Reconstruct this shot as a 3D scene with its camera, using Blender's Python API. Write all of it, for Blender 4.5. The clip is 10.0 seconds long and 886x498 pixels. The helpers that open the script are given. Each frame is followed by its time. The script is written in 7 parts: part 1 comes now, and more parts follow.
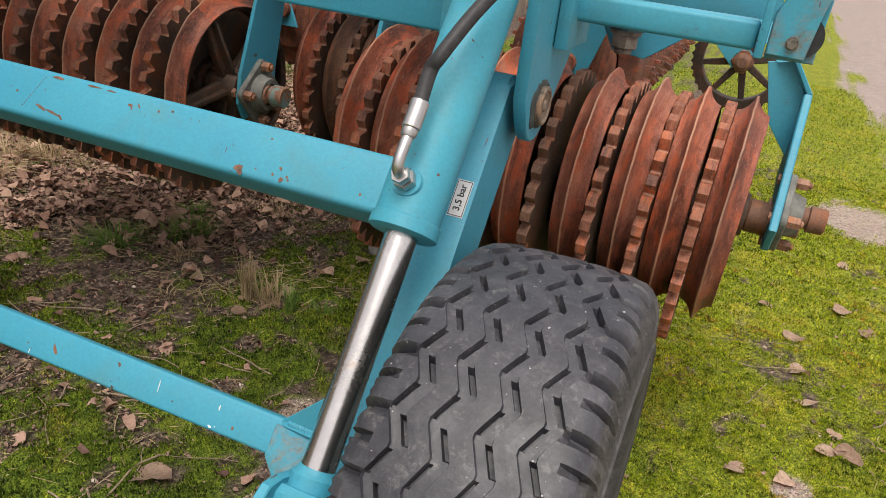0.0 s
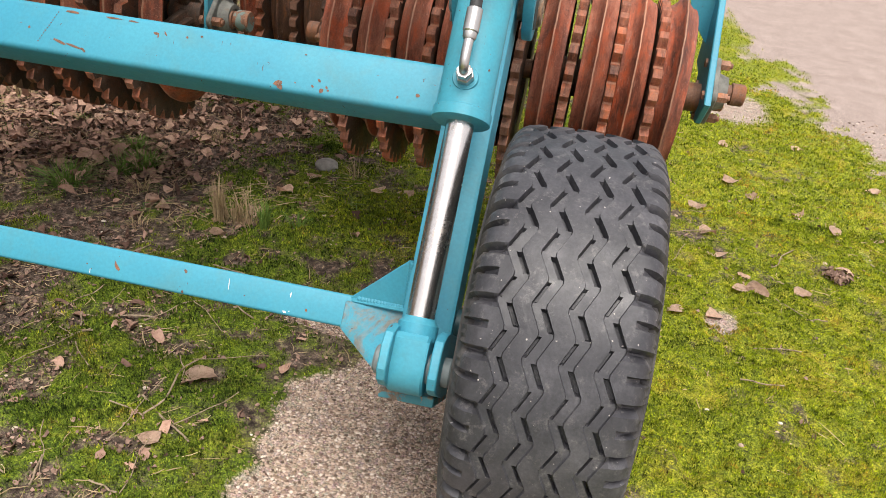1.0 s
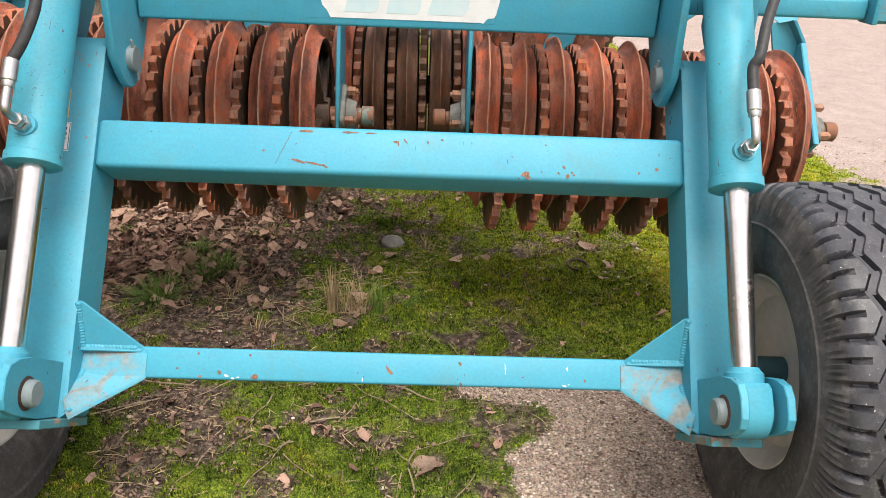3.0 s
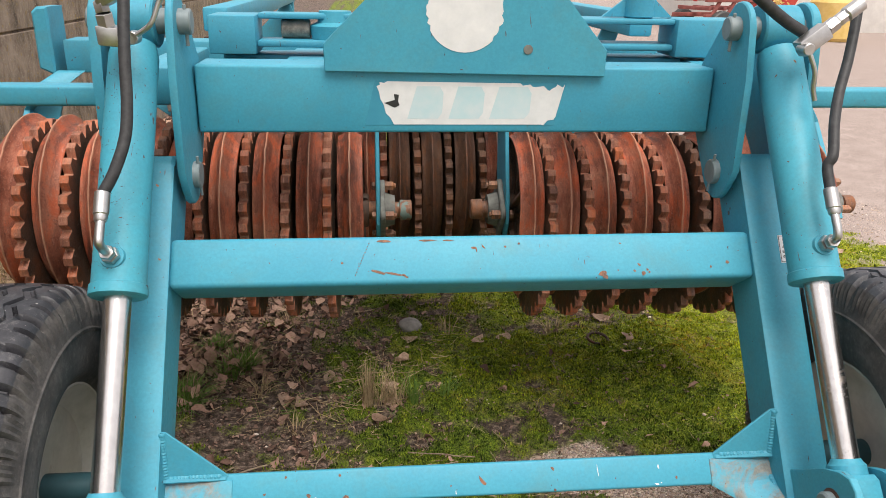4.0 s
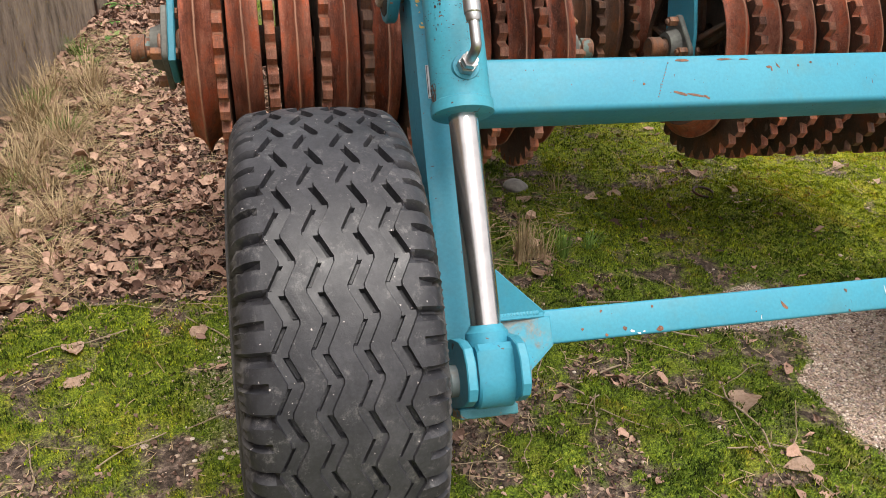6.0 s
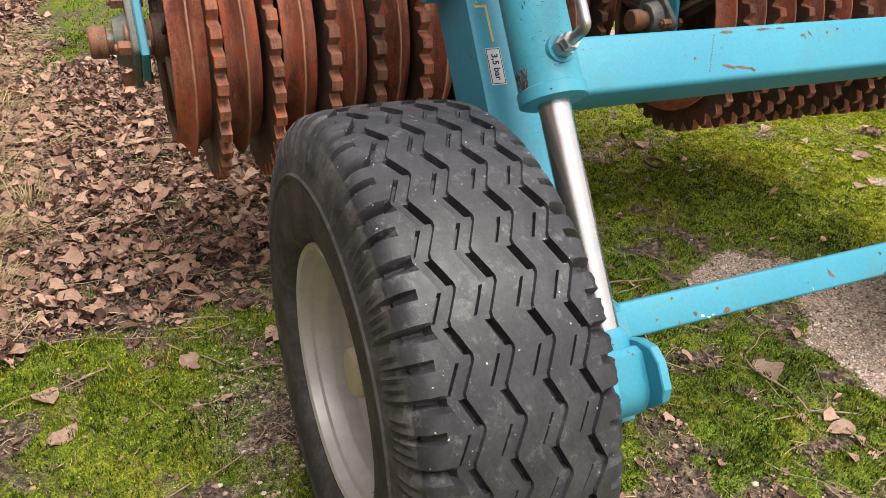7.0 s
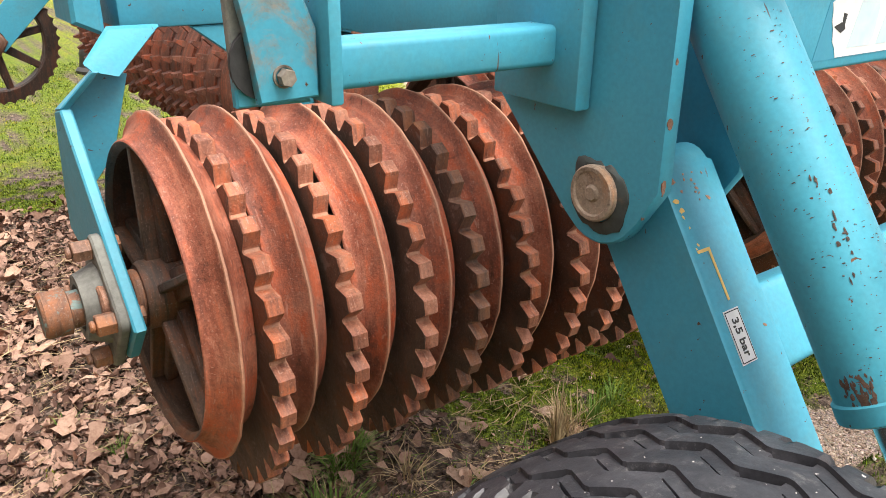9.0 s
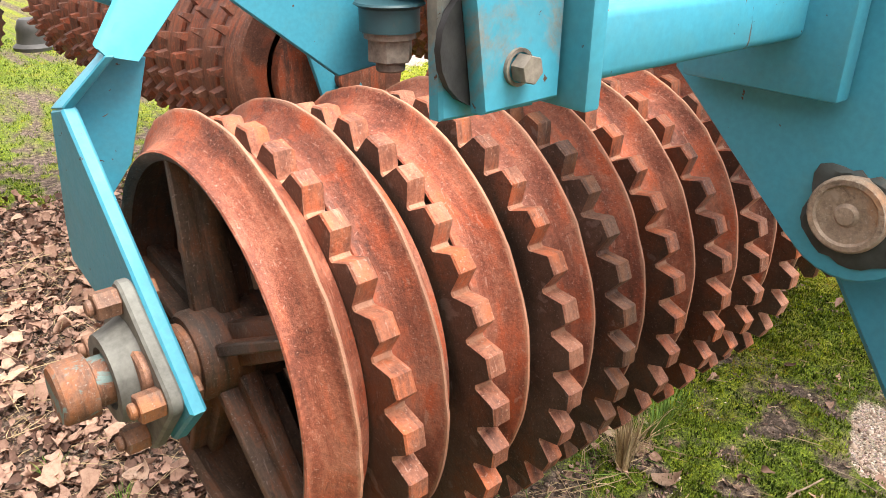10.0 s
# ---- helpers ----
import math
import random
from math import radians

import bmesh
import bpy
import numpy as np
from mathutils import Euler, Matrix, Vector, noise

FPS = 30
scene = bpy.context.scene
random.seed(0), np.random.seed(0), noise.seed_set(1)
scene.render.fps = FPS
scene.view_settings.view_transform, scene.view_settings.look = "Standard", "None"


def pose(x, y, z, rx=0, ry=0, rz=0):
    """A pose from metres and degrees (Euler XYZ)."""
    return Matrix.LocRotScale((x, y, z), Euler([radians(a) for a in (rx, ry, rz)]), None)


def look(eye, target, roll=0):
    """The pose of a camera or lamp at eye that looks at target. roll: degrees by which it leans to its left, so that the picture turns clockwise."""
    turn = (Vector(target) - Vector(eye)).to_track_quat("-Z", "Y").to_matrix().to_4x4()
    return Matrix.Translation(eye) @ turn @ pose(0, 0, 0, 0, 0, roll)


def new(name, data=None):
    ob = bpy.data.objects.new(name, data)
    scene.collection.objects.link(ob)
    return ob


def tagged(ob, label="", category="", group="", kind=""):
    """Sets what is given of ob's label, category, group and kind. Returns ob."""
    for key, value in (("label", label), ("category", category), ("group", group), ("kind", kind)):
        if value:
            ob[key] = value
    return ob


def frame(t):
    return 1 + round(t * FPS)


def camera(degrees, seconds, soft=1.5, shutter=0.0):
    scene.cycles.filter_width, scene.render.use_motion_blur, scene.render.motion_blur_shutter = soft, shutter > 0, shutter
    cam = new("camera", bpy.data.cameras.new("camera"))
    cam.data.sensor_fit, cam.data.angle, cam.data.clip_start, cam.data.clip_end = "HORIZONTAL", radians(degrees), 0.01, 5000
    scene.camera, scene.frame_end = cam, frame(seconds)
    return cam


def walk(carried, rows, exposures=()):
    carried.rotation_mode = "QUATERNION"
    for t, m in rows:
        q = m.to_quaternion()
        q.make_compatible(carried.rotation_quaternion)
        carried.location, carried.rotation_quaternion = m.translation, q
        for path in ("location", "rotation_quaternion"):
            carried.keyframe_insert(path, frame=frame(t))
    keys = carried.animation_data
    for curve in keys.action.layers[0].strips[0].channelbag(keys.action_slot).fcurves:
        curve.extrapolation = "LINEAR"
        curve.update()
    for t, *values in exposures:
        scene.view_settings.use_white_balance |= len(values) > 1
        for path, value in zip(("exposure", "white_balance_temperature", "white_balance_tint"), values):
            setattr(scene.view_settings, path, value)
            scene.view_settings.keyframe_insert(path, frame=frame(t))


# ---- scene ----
from mathutils import kdtree

cam = camera(60.7, 10.0, soft=0.8)
PATH = [
    (0, (1.145, -0.916, 1.273), (0.502, 0.791, 0.452), 7.2),
    (0.5, (1.038, -1.049, 1.263), (0.611, 0.676, 0.347), 6.9),
    (1, (0.912, -1.264, 1.278), (0.649, 0.47, 0.317), 6.5),
    (1.5, (0.769, -1.401, 1.277), (0.626, 0.334, 0.292), 5.7),
    (2, (0.548, -1.367, 1.272), (0.465, 0.368, 0.28), 4.9),
    (2.5, (0.303, -1.36, 1.291), (0.267, 0.402, 0.346), 3.9),
    (3, (0.090, -1.413, 1.322), (0.143, 0.409, 0.5), 2.5),
    (3.2, (0.027, -1.432, 1.357), (0.115, 0.41, 0.583), 1.9),
    (4.3, (-0.335, -1.295, 1.42), (-0.108, 0.573, 0.735), 1.2),
    (4.5, (-0.435, -1.258, 1.405), (-0.19, 0.603, 0.709), 1.2),
    (5, (-0.658, -1.2, 1.345), (-0.372, 0.633, 0.588), 1.0),
    (5.5, (-0.868, -1.208, 1.283), (-0.529, 0.577, 0.44), 1.6),
    (5.7, (-0.927, -1.205, 1.26), (-0.563, 0.556, 0.375), 1.9),
    (6.8, (-1.26, -0.981, 1.157), (-0.571, 0.61, 0.161), 3.3),
    (7, (-1.315, -0.931, 1.183), (-0.57, 0.654, 0.216), 2.8),
    (7.5, (-1.428, -0.794, 1.285), (-0.539, 0.768, 0.408), 1.8),
    (8, (-1.477, -0.657, 1.328), (-0.446, 0.876, 0.562), 1.2),
    (8.5, (-1.451, -0.403, 1.3), (-0.389, 1.112, 0.539), 1.1),
    (9, (-1.437, -0.217, 1.265), (-0.346, 1.267, 0.486), 0.9),
    (9.5, (-1.446, -0.018, 1.232), (-0.306, 1.416, 0.428), 0.9),
    (10, (-1.447, 0.137, 1.224), (-0.272, 1.516, 0.378), 0.7),
]
walk(cam, [(t, look(eye, target, roll)) for t, eye, target, roll in PATH],
     exposures=[(0.0, 0.28), (0.5, 0.54), (1.0, 0.6), (2.5, 0.70), (3.0, 0.84), (4.5, 0.42), (5.5, 0.48), (7.0, 0.72), (7.5, 0.72), (8.0, 0.68), (8.5, 0.76), (9.0, 1.22), (10.0, 1.58)])

# ---------------------------------------------------------------- world and light
world = bpy.data.worlds.new("world")
scene.world = world
world.use_nodes = True
wn = world.node_tree.nodes
sky = wn.new("ShaderNodeTexSky")
sky.sky_type, sky.sun_disc = "NISHITA", False
sky.sun_elevation, sky.sun_rotation = radians(65.5), radians(163.6)
sky.air_density, sky.dust_density, sky.ozone_density = 1.0, 6.0, 1.0
veil = wn.new("ShaderNodeMixRGB")
veil.inputs[0].default_value = 0.72
veil.inputs[2].default_value = (9.8, 9.2, 9.1, 1)
world.node_tree.links.new(sky.outputs[0], veil.inputs[1])
world.node_tree.links.new(veil.outputs[0], wn["Background"].inputs[0])
wn["Background"].inputs[1].default_value = 0.092
sun = new("sun", bpy.data.lights.new("sun", "SUN"))
sun.data.energy, sun.data.angle, sun.data.color = 2.5, radians(36), (1.0, 0.95, 0.88)
sun.matrix_world = look((0.5, -1.7, 3.9), (0, 0, 0))

# ---------------------------------------------------------------- materials


def material(name, rough=0.6, metal=0.0, spec=0.5):
    m = bpy.data.materials.new(name)
    m.use_nodes = True
    b = m.node_tree.nodes["Principled BSDF"]
    b.inputs["Roughness"].default_value = rough
    b.inputs["Metallic"].default_value = metal
    b.inputs["Specular IOR Level"].default_value = spec
    return m, m.node_tree, b


def coords(nt, kind="Object"):
    return nt.nodes.new("ShaderNodeTexCoord").outputs[kind]


def noise_tex(nt, co, scale, detail=6.0, rough=0.6, distort=0.0):
    n = nt.nodes.new("ShaderNodeTexNoise")
    n.inputs["Scale"].default_value = scale
    n.inputs["Detail"].default_value = detail
    n.inputs["Roughness"].default_value = rough
    n.inputs["Distortion"].default_value = distort
    nt.links.new(co, n.inputs["Vector"])
    return n.outputs["Fac"]


def ramp(nt, fac, stops):
    r = nt.nodes.new("ShaderNodeValToRGB")
    e = r.color_ramp.elements
    while len(e) < len(stops):
        e.new(0.5)
    for k, (p, c) in zip(e, stops):
        k.position = p
        k.color = (*c, 1) if len(c) == 3 else c
    nt.links.new(fac, r.inputs[0])
    return r.outputs[0]


def mix(nt, fac, a, b, mode="MIX"):
    m = nt.nodes.new("ShaderNodeMixRGB")
    m.blend_type = mode
    for i, v in enumerate((fac, a, b)):
        if isinstance(v, (int, float)):
            m.inputs[i].default_value = v
        elif isinstance(v, tuple):
            m.inputs[i].default_value = (*v, 1)
        else:
            nt.links.new(v, m.inputs[i])
    return m.outputs[0]


def maths(nt, op, a, b=0.0):
    m = nt.nodes.new("ShaderNodeMath")
    m.operation = op
    for i, v in enumerate((a, b)):
        if isinstance(v, (int, float)):
            m.inputs[i].default_value = v
        else:
            nt.links.new(v, m.inputs[i])
    return m.outputs[0]


def bump(nt, b, height, strength=0.4, dist=0.003):
    n = nt.nodes.new("ShaderNodeBump")
    n.inputs["Strength"].default_value = strength
    n.inputs["Distance"].default_value = dist
    nt.links.new(height, n.inputs["Height"])
    nt.links.new(n.outputs[0], b.inputs["Normal"])


def shifted(nt, co):
    """Object coordinates moved by each object's random number, so that repeats differ."""
    info = nt.nodes.new("ShaderNodeObjectInfo")
    v = nt.nodes.new("ShaderNodeVectorMath")
    v.operation = "MULTIPLY_ADD"
    nt.links.new(info.outputs["Random"], v.inputs[0])
    v.inputs[1].default_value = (17.3, 9.1, 23.7)
    nt.links.new(co, v.inputs[2])
    return v.outputs[0], info.outputs["Random"]


def paint_material(name, base, worn, chips=0.62, stain=0.0):
    """Gloss enamel, sun-faded, with fine dirt, rust chips and scratches."""
    m, nt, b = material(name, 0.46, 0.0, 0.42)
    co, _ = shifted(nt, coords(nt))
    fade = noise_tex(nt, co, 3.0, 3)
    fine = noise_tex(nt, co, 60.0, 5, 0.7)
    col = mix(nt, ramp(nt, fade, [(0.3, (0, 0, 0)), (0.75, (1, 1, 1))]), base, worn)
    dirt = ramp(nt, noise_tex(nt, co, 14.0, 8, 0.75), [(0.5, (0, 0, 0)), (0.8, (0.55, 0.55, 0.55))])
    col = mix(nt, dirt, col, (0.09, 0.25, 0.27))
    grime = ramp(nt, noise_tex(nt, co, 5.5, 7, 0.7, 0.6), [(0.52, (0, 0, 0)), (0.78, (0.42, 0.42, 0.42))])
    col = mix(nt, grime, col, (0.10, 0.19, 0.19))
    if stain:
        run = ramp(nt, noise_tex(nt, co, 13.0, 7, 0.72, 0.8), [(0.46, (0, 0, 0)), (0.60, (stain, stain, stain))])
        col = mix(nt, run, col, ramp(nt, fine, [(0.3, (0.12, 0.085, 0.055)), (0.7, (0.32, 0.24, 0.17))]))
    grain = ramp(nt, noise_tex(nt, co, 160.0, 3, 0.6), [(0.35, (0.94, 0.94, 0.94)), (0.65, (1.04, 1.04, 1.04))])
    col = mix(nt, 1.0, col, grain, "MULTIPLY")
    rustm = ramp(nt, noise_tex(nt, co, 85.0, 4, 0.6, 0.5), [(chips + 0.08, (0, 0, 0)), (chips + 0.1, (1, 1, 1))])
    big = ramp(nt, noise_tex(nt, co, 9.0, 9, 0.78, 0.3), [(chips + 0.115, (0, 0, 0)), (chips + 0.125, (1, 1, 1))])
    long_map = nt.nodes.new("ShaderNodeMapping")
    long_map.inputs["Scale"].default_value = (1.0, 0.10, 0.13)
    nt.links.new(co, long_map.inputs[0])
    scratch = ramp(nt, noise_tex(nt, long_map.outputs[0], 130.0, 3, 0.5), [(chips + 0.11, (0, 0, 0)), (chips + 0.13, (0.8, 0.8, 0.8))])
    rustm = mix(nt, 1.0, mix(nt, 1.0, rustm, big, "LIGHTEN"), scratch, "LIGHTEN")
    rcol = ramp(nt, fine, [(0.3, (0.045, 0.028, 0.020)), (0.55, (0.13, 0.060, 0.030)), (0.75, (0.34, 0.15, 0.06))])
    col = mix(nt, rustm, col, rcol)
    nt.links.new(col, b.inputs["Base Color"])
    rr = mix(nt, rustm, ramp(nt, fine, [(0.2, (0.42, 0.42, 0.42)), (0.8, (0.60, 0.60, 0.60))]), (0.9, 0.9, 0.9))
    nt.links.new(rr, b.inputs["Roughness"])
    h = mix(nt, 0.5, noise_tex(nt, co, 120.0, 3), maths(nt, "SUBTRACT", 1.0, rustm))
    bump(nt, b, h, 0.25, 0.0012)
    return m


TEAL = paint_material("teal_paint", (0.043, 0.279, 0.405), (0.064, 0.333, 0.445))
TEAL_STAIN = paint_material("stained_teal_paint", (0.043, 0.279, 0.405), (0.064, 0.333, 0.445), 0.60, stain=0.8)
TEAL_SCRATCH = paint_material("scratched_teal_paint", (0.042, 0.285, 0.40), (0.062, 0.345, 0.445), 0.60)


def rust_material(name, dark, mid, light, rough=0.78, wear=None, paint=None, kept=0.55):
    """Rusted cast iron: blotches, streaks, pale scale; wear: radii between which the rubbed edge turns pale."""
    m, nt, b = material(name, rough, 0.12, 0.5)
    raw = coords(nt)
    co, rnd = shifted(nt, raw)
    big = noise_tex(nt, co, 7.0, 6, 0.65, 0.5)
    mid_n = noise_tex(nt, co, 28.0, 7, 0.72)
    fine = noise_tex(nt, co, 120.0, 6, 0.75)
    speck = noise_tex(nt, co, 240.0, 4, 0.7)
    long_map = nt.nodes.new("ShaderNodeMapping")
    long_map.inputs["Scale"].default_value = (7.0, 1.0, 1.0)
    nt.links.new(co, long_map.inputs[0])
    streak = noise_tex(nt, long_map.outputs[0], 11.0, 6, 0.68, 0.3)
    wide = noise_tex(nt, co, 5.0, 4, 0.55, 0.4)
    col = ramp(nt, mix(nt, 0.5, wide, streak), [(0.36, dark), (0.49, mid), (0.64, light)])
    col = mix(nt, 0.22, col, ramp(nt, mix(nt, 0.5, mid_n, fine), [(0.40, dark), (0.5, mid), (0.60, light)]))
    orange = ramp(nt, mix(nt, 0.5, streak, noise_tex(nt, co, 8.0, 5, 0.65, 1.0)), [(0.49, (0, 0, 0)), (0.60, (0.85, 0.85, 0.85))])
    col = mix(nt, orange, col, tuple(min(1.0, q) for q in (light[0] * 0.96, mid[1] * 1.22, mid[2] * 0.72)))
    pale = ramp(nt, noise_tex(nt, co, 60.0, 8, 0.82, 0.6), [(0.61, (0, 0, 0)), (0.70, (0.7, 0.7, 0.7))])
    col = mix(nt, pale, col, tuple(min(1.0, 0.62 * q + 0.12) for q in light))
    pits = ramp(nt, noise_tex(nt, co, 40.0, 7, 0.75, 0.8), [(0.30, (0.7, 0.7, 0.7)), (0.42, (0, 0, 0))])
    col = mix(nt, pits, col, tuple(q * 0.7 for q in dark))
    col = mix(nt, 1.0, col, ramp(nt, speck, [(0.33, (0.82, 0.81, 0.80)), (0.5, (1, 1, 1)), (0.68, (1.18, 1.17, 1.16))]), "MULTIPLY")
    fleck = ramp(nt, noise_tex(nt, co, 330.0, 2, 0.5), [(0.64, (0, 0, 0)), (0.70, (0.65, 0.65, 0.65))])
    col = mix(nt, fleck, col, tuple(min(1.0, 0.75 * q + 0.10) for q in light))
    ring_map = nt.nodes.new("ShaderNodeMapping")
    ring_map.inputs["Scale"].default_value = (9.0, 1.0, 1.0)
    ring_map.inputs["Rotation"].default_value = (0.0, 0.35, 0.2)
    nt.links.new(co, ring_map.inputs[0])
    rub = ramp(nt, noise_tex(nt, ring_map.outputs[0], 34.0, 4, 0.55, 0.4), [(0.645, (0, 0, 0)), (0.68, (0.6, 0.6, 0.6))])
    col = mix(nt, rub, col, tuple(min(1.0, 0.8 * q + 0.07) for q in light))
    if paint:
        left = ramp(nt, noise_tex(nt, co, 24.0, 6, 0.65, 0.5), [(kept, (0, 0, 0)), (kept + 0.04, (1, 1, 1))])
        col = mix(nt, left, col, paint)
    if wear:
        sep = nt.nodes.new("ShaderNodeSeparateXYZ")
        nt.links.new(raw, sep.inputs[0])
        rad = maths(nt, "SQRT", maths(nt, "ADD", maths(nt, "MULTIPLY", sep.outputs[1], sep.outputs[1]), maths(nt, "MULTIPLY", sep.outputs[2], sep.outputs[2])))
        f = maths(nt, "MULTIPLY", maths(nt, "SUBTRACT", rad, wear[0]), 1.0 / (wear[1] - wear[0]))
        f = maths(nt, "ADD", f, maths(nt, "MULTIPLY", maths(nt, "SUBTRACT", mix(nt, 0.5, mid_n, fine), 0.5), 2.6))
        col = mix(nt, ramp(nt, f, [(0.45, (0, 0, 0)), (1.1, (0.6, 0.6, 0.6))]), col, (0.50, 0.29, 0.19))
    tone = ramp(nt, rnd, [(0.0, (0.80, 0.77, 0.76)), (0.5, (1.0, 0.97, 0.95)), (1.0, (1.12, 1.0, 0.94))])
    col = mix(nt, 1.0, col, tone, "MULTIPLY")
    nt.links.new(col, b.inputs["Base Color"])
    nt.links.new(ramp(nt, mix(nt, 0.5, fine, wide), [(0.36, (0.42, 0.42, 0.42)), (0.62, (0.80, 0.80, 0.80))]), b.inputs["Roughness"])
    bump(nt, b, mix(nt, 0.3, mix(nt, 0.5, fine, mid_n), speck), 0.55, 0.004)
    return m


RC = ((0.060, 0.021, 0.014), (0.285, 0.088, 0.051), (0.55, 0.25, 0.165))
RUST = rust_material("rusty_cast_iron", *RC, wear=(0.2615, 0.2660))
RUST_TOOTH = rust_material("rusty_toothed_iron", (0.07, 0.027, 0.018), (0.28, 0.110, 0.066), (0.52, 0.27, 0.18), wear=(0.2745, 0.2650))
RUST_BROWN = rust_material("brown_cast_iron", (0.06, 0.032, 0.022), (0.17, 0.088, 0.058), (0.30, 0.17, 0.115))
RUST_DARK = rust_material("dark_cast_iron", (0.014, 0.011, 0.009), (0.042, 0.026, 0.020), (0.10, 0.060, 0.043))
RUST_SPIKE = rust_material("dark_red_rusty_iron", (0.05, 0.020, 0.014), (0.16, 0.062, 0.038), (0.34, 0.17, 0.11))
# brown of bare iron, deepened in colour for the shade inside the rings
RUST_IN = rust_material("darkened_bare_casting", (0.022, 0.014, 0.010), (0.075, 0.048, 0.034), (0.17, 0.115, 0.085))
RUST_COLLAR = rust_material("rusty_steel_with_paint_remains", (0.06, 0.034, 0.024), (0.20, 0.10, 0.062), (0.36, 0.24, 0.175), paint=(0.17, 0.25, 0.24), kept=0.50)
DIRTY_TEAL = rust_material("rusty_plate_with_teal_paint", (0.10, 0.07, 0.05), (0.26, 0.20, 0.15), (0.40, 0.32, 0.25), paint=(0.07, 0.28, 0.35), kept=0.45)
RUST_BOLT = rust_material("rusty_steel", (0.085, 0.045, 0.030), (0.255, 0.135, 0.088), (0.43, 0.28, 0.205))

m, nt, b = material("tyre_rubber", 0.5, 0.0, 0.5)
co = coords(nt)
col = ramp(nt, noise_tex(nt, co, 9.0, 8, 0.72), [(0.34, (0.026, 0.026, 0.032)), (0.52, (0.048, 0.048, 0.056)), (0.72, (0.098, 0.096, 0.108))])
col = mix(nt, 1.0, col, ramp(nt, noise_tex(nt, co, 190.0, 4, 0.7), [(0.35, (0.82, 0.82, 0.82)), (0.65, (1.15, 1.15, 1.15))]), "MULTIPLY")
dust = ramp(nt, noise_tex(nt, co, 40.0, 9, 0.82), [(0.545, (0, 0, 0)), (0.68, (0.75, 0.75, 0.75))])
col = mix(nt, dust, col, (0.18, 0.172, 0.17))
spots = ramp(nt, noise_tex(nt, co, 150.0, 2, 0.5), [(0.735, (0, 0, 0)), (0.755, (1, 1, 1))])
col = mix(nt, spots, col, (0.48, 0.44, 0.42))
nt.links.new(col, b.inputs["Base Color"])
nt.links.new(ramp(nt, noise_tex(nt, co, 30.0, 5), [(0.3, (0.38, 0.38, 0.38)), (0.7, (0.58, 0.58, 0.58))]), b.inputs["Roughness"])
bump(nt, b, mix(nt, 0.4, noise_tex(nt, co, 140.0, 5, 0.7), noise_tex(nt, co, 35.0, 5, 0.6)), 0.35, 0.002)
RUBBER = m
RUBBER_BLACK = m.copy()
RUBBER_BLACK.name = "clean_black_rubber"
for n_ in RUBBER_BLACK.node_tree.nodes:
    if n_.type == "VALTORGB" and n_.color_ramp.elements[0].color[2] > 0.02 and n_.color_ramp.elements[-1].color[0] < 0.2:
        for e_ in n_.color_ramp.elements:
            e_.color = tuple(q * 0.68 for q in e_.color[:3]) + (1,)

m, nt, b = material("dusty_tyre_rubber", 0.8, 0.0, 0.3)
co = coords(nt)
col = ramp(nt, noise_tex(nt, co, 14.0, 8, 0.75), [(0.30, (0.034, 0.033, 0.034)), (0.50, (0.062, 0.059, 0.059)), (0.72, (0.130, 0.121, 0.116))])
dust = ramp(nt, noise_tex(nt, co, 60.0, 9, 0.82), [(0.52, (0, 0, 0)), (0.70, (0.75, 0.75, 0.75))])
col = mix(nt, dust, col, (0.17, 0.158, 0.148))
nt.links.new(col, b.inputs["Base Color"])
bump(nt, b, mix(nt, 0.4, noise_tex(nt, co, 140.0, 5, 0.7), noise_tex(nt, co, 35.0, 5, 0.6)), 0.35, 0.002)
RUBBER_DUST = m

m, nt, b = material("hose_rubber", 0.55, 0.0, 0.4)
co = coords(nt)
nt.links.new(ramp(nt, noise_tex(nt, co, 60.0, 4), [(0.3, (0.018, 0.018, 0.02)), (0.8, (0.05, 0.05, 0.052))]), b.inputs["Base Color"])
bump(nt, b, noise_tex(nt, co, 220.0, 3), 0.4, 0.001)
HOSE = m


def steel_material(name, c0, c1, rough, metal=1.0, stain=0.0):
    m, nt, b = material(name, rough, metal, 0.5)
    co, _ = shifted(nt, coords(nt))
    col = ramp(nt, noise_tex(nt, co, 26.0, 6, 0.7), [(0.3, c0), (0.75, c1)])
    if stain:
        s = ramp(nt, noise_tex(nt, co, 15.0, 6, 0.7), [(0.62, (0, 0, 0)), (0.72, (stain, stain, stain))])
        col = mix(nt, s, col, (0.26, 0.13, 0.06))
        nt.links.new(mix(nt, s, (rough, rough, rough), (0.8, 0.8, 0.8)), b.inputs["Roughness"])
    nt.links.new(col, b.inputs["Base Color"])
    bump(nt, b, noise_tex(nt, co, 150.0, 4), 0.15, 0.0006)
    return m


CHROME = steel_material("chromed_steel", (0.62, 0.60, 0.58), (0.78, 0.75, 0.73), 0.25, 1.0, 0.5)
ZINC = steel_material("zinc_plated_steel", (0.42, 0.41, 0.40), (0.62, 0.61, 0.60), 0.38, 1.0)
PIN = steel_material("worn_pin_steel", (0.055, 0.045, 0.036), (0.40, 0.35, 0.29), 0.7, 0.1, 0.9)
BEARING = steel_material("grey_bearing_casting", (0.085, 0.082, 0.074), (0.26, 0.262, 0.235), 0.7, 0.12, 0.7)
PIN_FACE = rust_material("pale_worn_pin_steel", (0.040, 0.030, 0.022), (0.21, 0.170, 0.130), (0.42, 0.37, 0.30))
RIM = steel_material("grey_painted_rim", (0.44, 0.43, 0.41), (0.60, 0.58, 0.55), 0.36, 0.15, 0.35)
